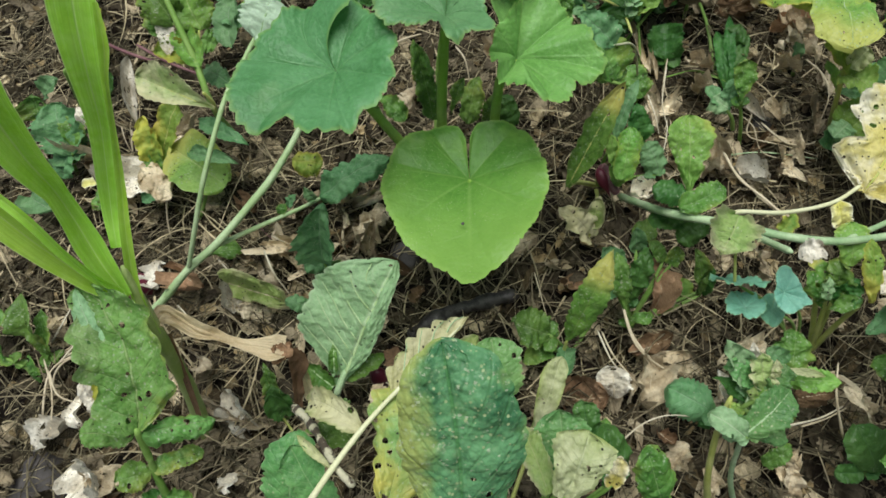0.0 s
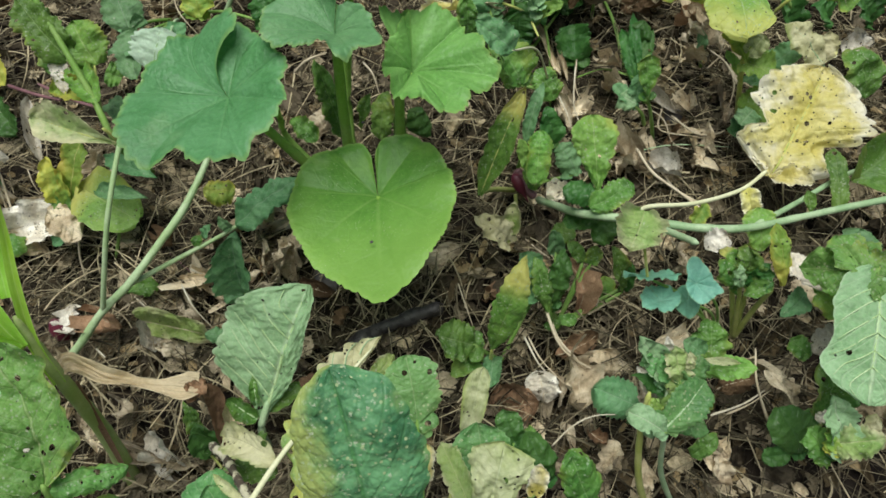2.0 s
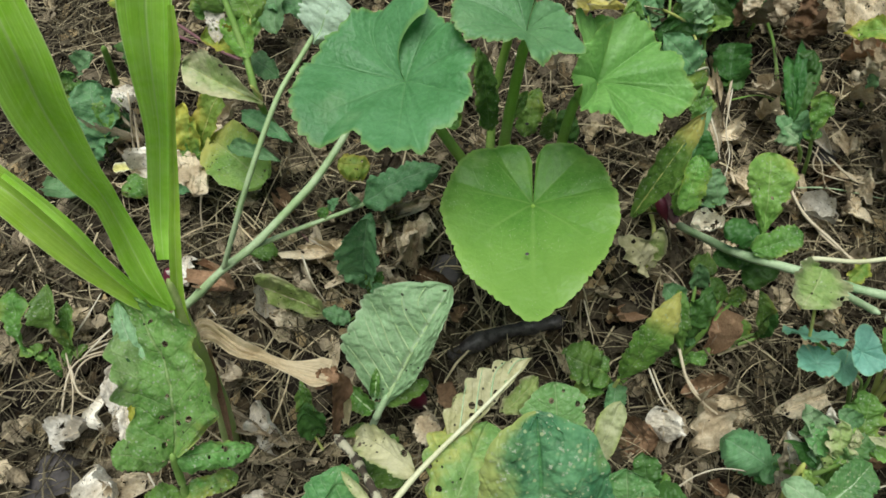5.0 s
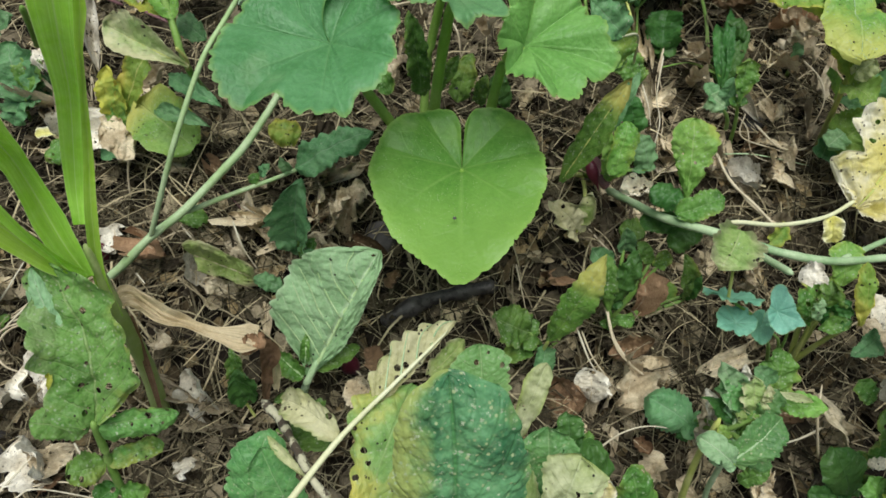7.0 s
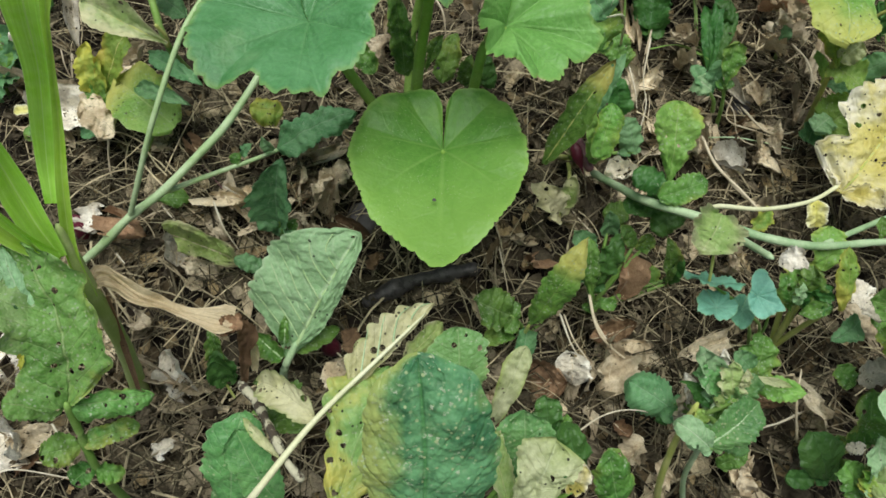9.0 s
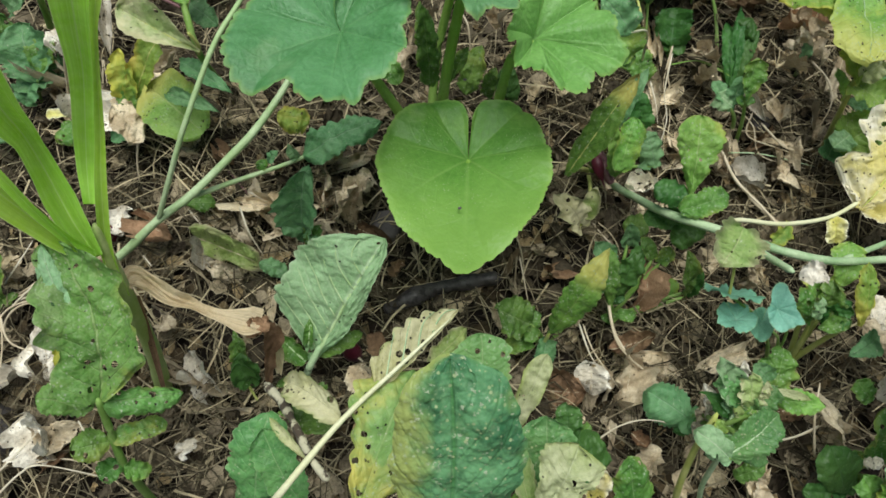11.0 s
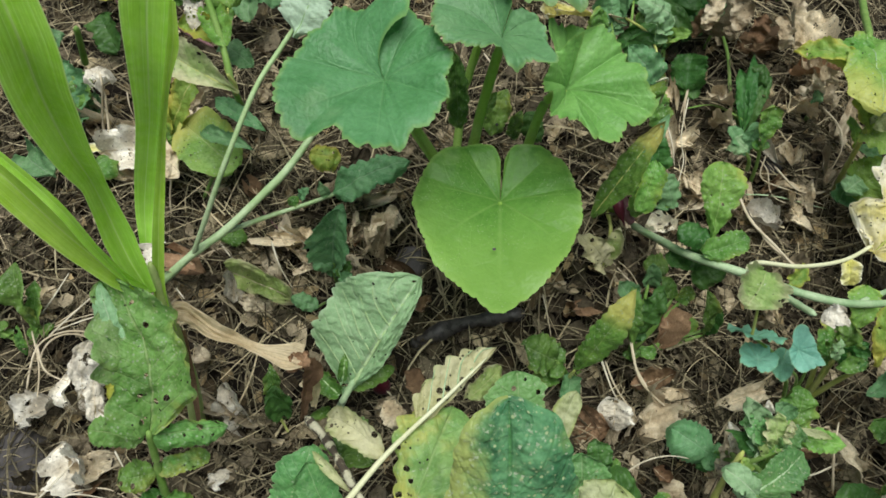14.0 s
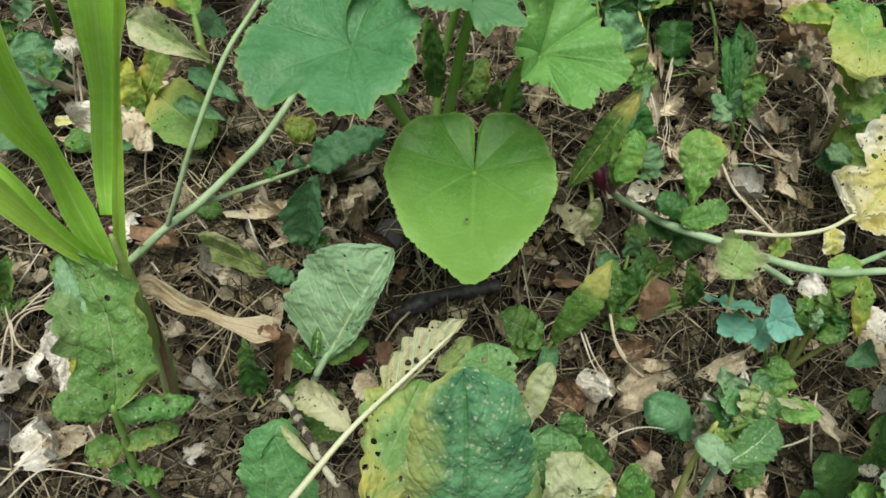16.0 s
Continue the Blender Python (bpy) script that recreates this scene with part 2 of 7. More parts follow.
CORN = leaf_mat("corn_blade", (0.36, 0.72, 0.055), (0.46, 0.84, 0.1), (0.78, 0.94, 0.45), lats=0, rough=0.4, through_light=0.5, bump=0.2, vein_w=0.05, net_scale=60, rim_light=0.8, fold_shade=0.25)
GREEN = leaf_mat("radish_leaf_green", (0.055, 0.155, 0.024), (0.14, 0.285, 0.05), (0.27, 0.42, 0.15), age=(0.3, 0.38, 0.08), aged=0.24, pale=0.35, dotted=0.3, holes=0.3, bump=0.5, rough=0.44)
DARK = leaf_mat("radish_leaf_dark_green", (0.03, 0.11, 0.02), (0.075, 0.19, 0.04), (0.1, 0.22, 0.08), pale=0.2, rough=0.4, bump=0.45)
TEAL = leaf_mat("radish_leaf_grey_green", (0.085, 0.225, 0.08), (0.17, 0.35, 0.145), (0.3, 0.43, 0.27), pale=0.3, rough=0.5, bump=0.5)
SAGE = leaf_mat("radish_leaf_pale_underside", (0.22, 0.41, 0.18), (0.32, 0.53, 0.27), (0.6, 0.72, 0.48), specks=0.12, holes=0.15, rough=0.6, vein_w=0.045, lats=7, bump=0.5)
MOTTLED = leaf_mat("radish_leaf_mottled", (0.035, 0.15, 0.06), (0.15, 0.35, 0.15), (0.07, 0.21, 0.05), age=(0.42, 0.47, 0.14), aged=0.16, edge_age=0.4,
                   pale=0.6, flecks=1.0, holes=0.1, rough=0.42, bump=0.5, lats=5, side_age=0.9, mottle=0.6, rim_light=0.2)
MINT = leaf_mat("radish_leaf_mint_underside", (0.4, 0.56, 0.38), (0.5, 0.66, 0.48), (0.62, 0.74, 0.58), holes=0.2, rough=0.6, lats=7, bump=0.4)
SPOTTED = leaf_mat("radish_leaf_spotted", (0.075, 0.22, 0.035), (0.18, 0.38, 0.09), (0.36, 0.48, 0.2), age=(0.46, 0.44, 0.09), aged=0.28, edge_age=0.2, pale=0.35, dotted=0.3, flecks=0.8, specks=0.12, holes=0.5, bump=0.6)
GREEN_FLECKED = leaf_mat("radish_leaf_flecked", (0.07, 0.21, 0.06), (0.15, 0.33, 0.1), (0.32, 0.48, 0.22), pale=0.4, flecks=0.8, holes=0.15, bump=0.5, rough=0.44)
GREEN_HOLED = leaf_mat("radish_leaf_holed", (0.13, 0.3, 0.08), (0.2, 0.39, 0.13), (0.34, 0.5, 0.22), age=(0.34, 0.42, 0.14), aged=0.14, pale=0.4, flecks=0.9, holes=0.8, bump=0.5, rough=0.44, rim_light=0.8)
GREEN_TIP = leaf_mat("radish_leaf_yellow_tip", (0.08, 0.21, 0.035), (0.17, 0.35, 0.06), (0.3, 0.43, 0.13), age=(0.3, 0.38, 0.08), aged=0.12, pale=0.3, dotted=0.3, holes=0.2, tip=(0.62, 0.85), rough=0.44)
YELLOWING = leaf_mat("radish_leaf_yellowing_mottled", (0.12, 0.28, 0.07), (0.28, 0.44, 0.13), (0.34, 0.46, 0.17), age=(0.62, 0.54, 0.13), aged=0.36, edge_age=0.2, pale=0.4, flecks=0.9, specks=0.2, holes=0.6, rough=0.44, lats=7)
CREAM_TIP = leaf_mat("radish_leaf_fading", (0.16, 0.28, 0.06), (0.3, 0.4, 0.12), (0.5, 0.52, 0.26), age=(0.6, 0.56, 0.34), aged=0.46, pale=0.3, specks=0.3, holes=0.3, rough=0.5)
LIME_TIP = leaf_mat("radish_leaf_lime_yellow_tip", (0.15, 0.31, 0.05), (0.24, 0.41, 0.09), (0.4, 0.52, 0.2), age=(0.4, 0.46, 0.09), aged=0.22, specks=0.35, dotted=0.3, holes=0.2, tip=(0.55, 0.95), rough=0.45)
LIME = leaf_mat("radish_leaf_lime", (0.14, 0.31, 0.05), (0.24, 0.42, 0.09), (0.4, 0.54, 0.2), age=(0.4, 0.46, 0.09), aged=0.22, dotted=0.3, holes=0.2, rough=0.45)
TURNING = leaf_mat("radish_leaf_turning_yellow", (0.14, 0.29, 0.045), (0.23, 0.38, 0.065), (0.4, 0.46, 0.14), age=YELLOW, aged=0.45, specks=0.3, holes=0.4, rough=0.44)
GOLD = leaf_mat("radish_leaf_yellow", (0.62, 0.54, 0.13), (0.74, 0.67, 0.25), (0.62, 0.58, 0.12), age=(0.9, 0.86, 0.68), aged=0.44, edge_age=0.6, vein_w=0.05, specks=0.75, holes=0.3, rough=0.6)
PALE_GREEN = leaf_mat("radish_leaf_whitish", (0.34, 0.38, 0.17), (0.53, 0.53, 0.31), (0.62, 0.64, 0.4), age=(0.36, 0.42, 0.12), aged=0.3, specks=0.35, holes=0.3, rough=0.55)
PALE = leaf_mat("radish_leaf_cream", (0.5, 0.49, 0.22), (0.62, 0.6, 0.36), (0.64, 0.62, 0.38), age=(0.3, 0.38, 0.11), aged=0.24, specks=0.5, holes=0.8, rough=0.6)
HUSK = leaf_mat("dry_husk", (0.5, 0.37, 0.21), (0.72, 0.58, 0.39), (0.75, 0.64, 0.46), lats=0, rough=0.75, bump=0.6)
TAN = dry_mat("dry_leaf_tan", (0.32, 0.235, 0.135), (0.68, 0.57, 0.38), white=(0.7, 0.6, 0.42), holes=0.1)
BROWN = dry_mat("dry_leaf_brown", (0.12, 0.072, 0.036), (0.29, 0.19, 0.105), specks=0.1)
WHITE = dry_mat("dry_leaf_bleached", (0.5, 0.44, 0.33), (0.74, 0.68, 0.55), white=(0.9, 0.85, 0.72), specks=0.9, holes=0.25)
STRAW = dry_mat("straw", (0.026, 0.019, 0.009), (0.7, 0.6, 0.37), specks=0, island=True, spread=2.3)
SCRAP = dry_mat("leaf_scraps", (0.018, 0.01, 0.005), (0.52, 0.39, 0.2), specks=0.2, island=True)
WITHERED = dry_mat("withered_leaves", (0.03, 0.018, 0.008), (0.7, 0.58, 0.36), specks=0.3, island=True, spread=1.9)
FLAKES = dry_mat("dead_leaf_pieces", (0.036, 0.024, 0.012), (0.7, 0.58, 0.38), specks=0.3, island=True, spread=1.9)
STRAW_PALE = dry_mat("straw_pale", (0.1, 0.07, 0.035), (0.78, 0.66, 0.42), specks=0, island=True, spread=1.6)
RUSSET = dry_mat("dead_leaf_russet", (0.2, 0.11, 0.055), (0.42, 0.27, 0.16), specks=0.15)
SOIL = soil_mat()
STEM = stem_mat("green_stem", (0.22, 0.41, 0.075), (0.33, 0.5, 0.14), juicy=0.35)
PETIOLE = stem_mat("squash_petiole", (0.3, 0.52, 0.085), (0.4, 0.6, 0.15), juicy=0.4)
STEM_PALE = stem_mat("pale_green_stem", (0.24, 0.37, 0.18), (0.4, 0.51, 0.3))
STEM_CREAM = stem_mat("cream_midrib", (0.58, 0.58, 0.34), (0.68, 0.68, 0.45))
STEM_YELLOW = stem_mat("yellow_green_stem", (0.36, 0.4, 0.09), (0.46, 0.48, 0.16))
STALK = stem_mat("corn_stalk", (0.4, 0.52, 0.15), (0.52, 0.6, 0.26), juicy=0.3)
STEM_MINT = stem_mat("bleached_green_stem", (0.32, 0.46, 0.2), (0.46, 0.58, 0.33))
STEM_WHITE = stem_mat("bleached_stem", (0.46, 0.4, 0.28), (0.66, 0.6, 0.46), rough=0.8)
STEM_DRY = stem_mat("dry_stem", (0.42, 0.34, 0.22), (0.55, 0.47, 0.33), rough=0.8)
STEM_SCARRED = stem_mat("blotched_stem", (0.42, 0.4, 0.27), (0.5, 0.46, 0.32), scar=(0.06, 0.045, 0.03), rough=0.8)
STEM_PURPLE = stem_mat("purple_stem", (0.13, 0.055, 0.06), (0.22, 0.11, 0.11))
RADISH = stem_mat("radish_skin", (0.075, 0.006, 0.015), (0.12, 0.016, 0.032), rough=0.4)
BARK = stem_mat("dark_wood", (0.022, 0.018, 0.015), (0.032, 0.028, 0.025), scar=(0.06, 0.053, 0.047), rough=0.42, fuzz=0)
STONE_DARK = stem_mat("dark_stone", (0.05, 0.045, 0.042), (0.09, 0.08, 0.075), rough=0.8, fuzz=0)


# ---- building blocks ----
def mesh_of(name, verts, faces, material, uvs=None, smooth=True):
    me = bpy.data.meshes.new(name)
    me.from_pydata([tuple(map(float, v)) for v in verts], [], faces)
    if uvs is not None:
        layer = me.uv_layers.new(name="UVMap")
        idx = np.empty(len(me.loops), dtype=np.int32)
        me.loops.foreach_get("vertex_index", idx)
        layer.data.foreach_set("uv", np.asarray(uvs, dtype=np.float32)[idx].ravel())
    me.polygons.foreach_set("use_smooth", [smooth] * len(me.polygons))
    me.materials.append(material)
    me.update()
    return me


def part(name, me, parent, label=""):
    ob = new(name, me)
    ob.parent = parent
    return tagged(ob, label) if label else ob


def thing(name, at, label, category, group=""):
    ob = new(name)
    ob.empty_display_size = 0.02
    ob.location = at
    return tagged(ob, label, category, group)


def origin(ob):
    while ob.parent:
        ob = ob.parent
    return np.array(ob.location)


def grid_faces(n, m, wrap=False):
    k = m if wrap else m - 1
    return [(i * m + j, i * m + (j + 1) % m, (i + 1) * m + (j + 1) % m, (i + 1) * m + j) for i in range(n - 1) for j in range(k)]


def spline(points, n):
    """n places along a smooth curve through the points."""
    p = np.array(points, dtype=float)
    p = np.vstack([2 * p[0] - p[1], p, 2 * p[-1] - p[-2]])
    out = []
    for s in np.linspace(0, len(points) - 1, n):
        i = min(int(s), len(points) - 2)
        f = s - i
        a, b, c, d = p[i:i + 4]
        out.append(0.5 * (2 * b + (c - a) * f + (2 * a - 5 * b + 4 * c - d) * f * f + (3 * b - a - 3 * c + d) * f ** 3))
    return np.array(out)


def unit(v):
    v = np.asarray(v, dtype=float)
    return v / max(1e-9, np.linalg.norm(v))


def tube(parent, name, points, r0, r1, material, label="", n=None, knots=0.0, flat=1.0):
    """A round stem along a curve, tapering from r0 to r1."""
    n = n or 5 * len(points) + 3
    line = spline(points, n) - origin(parent)
    m, verts = 8, []
    up = np.array([0.03, 0.05, 1.0])
    for i, c in enumerate(line):
        d = unit(line[min(i + 1, n - 1)] - line[max(i - 1, 0)])
        s = unit(np.cross(d, up if abs(d[2]) < 0.95 else (1, 0, 0)))
        w = np.cross(s, d)
        f = i / (n - 1)
        r = r0 + (r1 - r0) * f
        r *= 1 + knots * noise.noise(Vector(c * 60)) + 0.04 * math.sin(i * 2.1)
        r *= 1 if 0 < i < n - 1 else 0.45
        for j in range(m):
            a = 2 * math.pi * j / m
            verts.append(c + r * (math.cos(a) * s + flat * math.sin(a) * w))
    faces = grid_faces(n, m, wrap=True)
    faces += [tuple(range(m))[::-1], tuple(range((n - 1) * m, n * m))]
    uv = [(i / (n - 1), j / m) for i in range(n) for j in range(m)]
    return part(name, mesh_of(name, verts, faces, material, uv), parent, label)


SHAPES = {
    "obovate": ((0, 0.1, 0.22, 0.4, 0.6, 0.78, 0.9, 0.96, 0.99, 1), (0.07, 0.14, 0.36, 0.66, 0.93, 1, 0.82, 0.56, 0.26, 0)),
    "ovate": ((0, 0.05, 0.15, 0.35, 0.6, 0.8, 0.93, 1), (0.1, 0.45, 0.85, 1, 0.86, 0.58, 0.27, 0)),
    "round": ((0, 0.04, 0.15, 0.35, 0.6, 0.82, 0.94, 0.985, 1), (0.2, 0.45, 0.75, 0.97, 1, 0.84, 0.55, 0.28, 0)),
    "lyrate": ((0, 0.07, 0.13, 0.18, 0.25, 0.3, 0.38, 0.44, 0.56, 0.72, 0.87, 0.96, 1), (0.05, 0.1, 0.3, 0.12, 0.48, 0.16, 0.6, 0.5, 0.9, 1, 0.78, 0.42, 0)),
    "lance": ((0, 0.1, 0.3, 0.55, 0.8, 0.93, 1), (0.12, 0.4, 0.85, 1, 0.75, 0.36, 0)),
    "oblong": ((0, 0.05, 0.2, 0.5, 0.8, 0.93, 0.98, 1), (0.3, 0.65, 0.92, 1, 0.95, 0.66, 0.34, 0)),
    "tongue": ((0, 0.1, 0.3, 0.55, 0.8, 0.95, 1), (0.3, 0.42, 0.62, 0.85, 1, 0.8, 0)),
    "jagged": ((0, 0.05, 0.1, 0.16, 0.24, 0.29, 0.34, 0.38, 0.44, 0.52, 0.58, 0.64, 0.72, 0.8, 0.88, 0.95, 1), (0.1, 0.2, 0.5, 0.86, 0.9, 0.75, 0.45, 0.5, 0.85, 1.05, 0.9, 1.0, 0.94, 0.76, 0.7, 0.42, 0)),
    "fan": ((0, 0.1, 0.2, 0.28, 0.42, 0.6, 0.78, 0.9, 0.97, 1), (0.04, 0.12, 0.5, 0.85, 1, 0.97, 0.86, 0.7, 0.45, 0)),
    "ragged": ((0, 0.08, 0.2, 0.3, 0.45, 0.55, 0.7, 0.8, 0.93, 1), (0.2, 0.6, 0.9, 0.7, 1, 0.72, 0.95, 0.6, 0.5, 0)),
}
SEED = iter(range(1, 100000))


def blade(parent, base, tip, width, material, shape="obovate", arch=0.16, fold=0.18, wave=0.18, crumple=0.13, teeth=0.065, count=10,
          roll=0, normal=(0, -0.4, 1), lean=0.0, name="leaf", label="", nu=48, nv=17, twist=None, hem=None, rib=0.0, rib_mat=None, crease=0.0, halves=(1.0, 1.0), pleat=0.009, lats=9, fine=0.02, seed=None, spin=True, ribs=0, curl=None):
    """A leaf blade from base to tip: arch lifts its middle, fold its sides; lean bends its line sideways; hem curls the margin."""
    seed = next(SEED) if seed is None else seed
    rng = random.Random(seed)
    base, tip = np.array(base, dtype=float), np.array(tip, dtype=float)
    length = np.linalg.norm(tip - base)
    ahead = unit(tip - base)
    side = unit(np.cross(ahead, normal))
    up = np.cross(side, ahead)
    tilt, bend, rise = rng.uniform(-20, 20), rng.uniform(0.3, 2.2), rng.uniform(0.5, 1.5)
    if spin:
        roll, fold, arch = roll + tilt, fold * bend, arch * rise
    c, s = math.cos(radians(roll)), math.sin(radians(roll))
    side, up = c * side + s * up, c * up - s * side
    us, hs = SHAPES[shape]
    width = width * 1.08
    twist = rng.uniform(-30, 30) if twist is None else twist
    hem = rng.uniform(-0.26, 0.2) if hem is None else hem
    lean = lean + rng.uniform(-0.05, 0.05)
    curl = rng.choice((-0.7, 0.4, 0.6, 0.9)) if curl is None else curl
    verts, uvs = [], []
    ph, fr = rng.uniform(0, 6), rng.uniform(2.0, 3.4)
    off = Vector((seed * 3.7, seed * 1.3, 0))
    folds = []
    for k in range(16 if crease else 0):
        a = rng.uniform(0, math.pi)
        folds.append((math.cos(a), math.sin(a), rng.uniform(-0.5, 0.5), rng.choice((-1, 1)) * rng.uniform(0.4, 1) * (1 if k < 6 else 0.45)))
    home = origin(parent)
    aspect = length / max(width, 1e-4)
    for i in range(nu):
        u = 1 - (1 - i / (nu - 1)) ** 1.35
        w = min(0.05, u, 1 - u)
        h = (float(np.interp(u, us, hs)) + float(np.interp(u - w, us, hs)) + float(np.interp(u + w, us, hs))) / 3 * width / 2
        for j in range(nv):
            v = 2 * j / (nv - 1) - 1
            v = math.copysign(abs(v) ** 0.85, v)
            sgn = 1 if v > 0 else -1
            saw = 1 - abs(math.sin(math.pi * (u * count + 0.5 * noise.noise(Vector((u * 4, sgn, 7)) + off) + (0.35 if v > 0 else 0))))
            e = abs(v) ** 5
            x = v * h * (1 - teeth * 2 * e * saw + 0.26 * abs(v) * noise.noise(Vector((u * 3.3, sgn * 2, 0)) + off) + 0.08 * e * noise.noise(Vector((u * 11, sgn * 3, 0)) + off))
            x *= halves[0] if v < 0 else halves[1]
            z = arch * length * 4 * u * (1 - u) * 0.5 + fold * abs(x)
            z += pleat * width * (abs(math.cos(math.pi * (lats * u - 2.2 * abs(v)))) ** 0.7 - 0.6) * min(1.0, abs(v) * 4) * (1 - 0.5 * abs(v) ** 4)
            z += wave * width * abs(v) ** 1.8 * 0.5 * math.sin(2 * math.pi * fr * u + ph + (1.9 if v > 0 else 0))
            z += hem * width * abs(v) ** 3
            q = Vector((u * 3.2 * aspect, v * 1.8, 1)) + off
            z += width * crumple * (0.8 * noise.noise(q) + 0.42 * noise.noise(q * 2.3) + 0.2 * noise.noise(q * 5.1)) + width * fine * noise.noise(q * 7.7)
            for ca, sa, o, amp in folds:
                z += crease * width * amp * abs(v * 0.5 * ca + (u - 0.5) * aspect * sa - o)
            z -= 0.02 * width * math.exp(-(v / 0.12) ** 2)
            z -= 0.1 * length * max(0, u - 0.72) ** 2 * 6 * (1 if seed % 3 else -0.4)
            bend = curl * (1 + 0.5 * noise.noise(Vector((u * 2.5, 5, 0)) + off))
            if abs(bend) > 0.02:
                th = bend * x / (width / 2)
                x, z = width / 2 * math.sin(th) / bend, z + width / 2 * (1 - math.cos(th)) / bend
            b = x + lean * length * 4 * u * (1 - u) * 0.5
            z += x * math.sin(radians(twist) * (u - 0.3))
            verts.append(base + ahead * (u * length) + side * b + up * z - home)
            uvs.append((u, (v + 1) / 2))
    ob = part(name, mesh_of(name, verts, grid_faces(nu, nv), material, uvs, smooth=True), parent, label)
    if rib:
        line = [verts[i * nv + nv // 2] + home - up * rib * 0.3 for i in range(0, int(nu * 0.9), 4)]
        tube(ob, "midrib", line, rib, rib * 0.25, rib_mat or STEM_PALE, n=24)
    for k in range(ribs):
        u0 = 0.1 + 0.75 * k / ribs
        for sgn in (-1, 1):
            if halves[0 if sgn < 0 else 1] < 0.5:
                continue
            line = []
            for v in (0.03, 0.3, 0.6, 0.9):
                u = min(0.97, u0 + 2.2 / lats * v)
                i = round((1 - (1 - u) ** (1 / 1.35)) * (nu - 1))
                j = round((math.copysign(v ** (1 / 0.85), sgn) + 1) / 2 * (nv - 1))
                line.append(verts[i * nv + j] + home + up * 0.0006)
            tube(ob, "vein", line, 0.0007, 0.0003, rib_mat or STEM_PALE, n=12)
    return ob


def leaf(plant, base, tip, width, material, stalk=STEM, r=0.0017, foot=None, label="", **kw):
    """A blade on a petiole that springs from the plant's foot."""
    ob = blade(plant, base, tip, width, material, label=label, **kw)
    if stalk:
        b, f = np.array(base, dtype=float), np.array(foot if foot is not None else origin(plant), dtype=float)
        d = np.array(tip, dtype=float) - b
        mid = (b + f) / 2 + np.array((0, 0, 0.12 * np.linalg.norm(b - f))) - 0.1 * d
        far = b + 0.6 * d + np.array((0, 0, -0.0005))
        if np.linalg.norm(b - f) > 0.008:
            tube(ob, "petiole", [f, mid, b + 0.03 * d], r * 1.5, r, stalk)
            back = unit(mid - b) * min(0.35 * np.linalg.norm(d), 0.8 * np.linalg.norm(b - f))
            if kw.get("shape") in ("obovate", "lyrate", "round", "ragged") and width > 0.02:
                out = unit(np.cross(d, (0, -0.3, 1))) * width * 0.36
                for k, sgn, size in ((0.25, 1, 0.34), (0.35, -1, 0.36), (0.7, 1, 0.24), (0.8, -1, 0.22)):
                    root_at = b + back * k
                    blade(ob, root_at, root_at + sgn * out * (size / 0.34) + 0.1 * d * size / 0.34, width * size, material, shape="oblong",
                          name="lobe", nu=14, nv=7, crumple=0.12)
    return ob


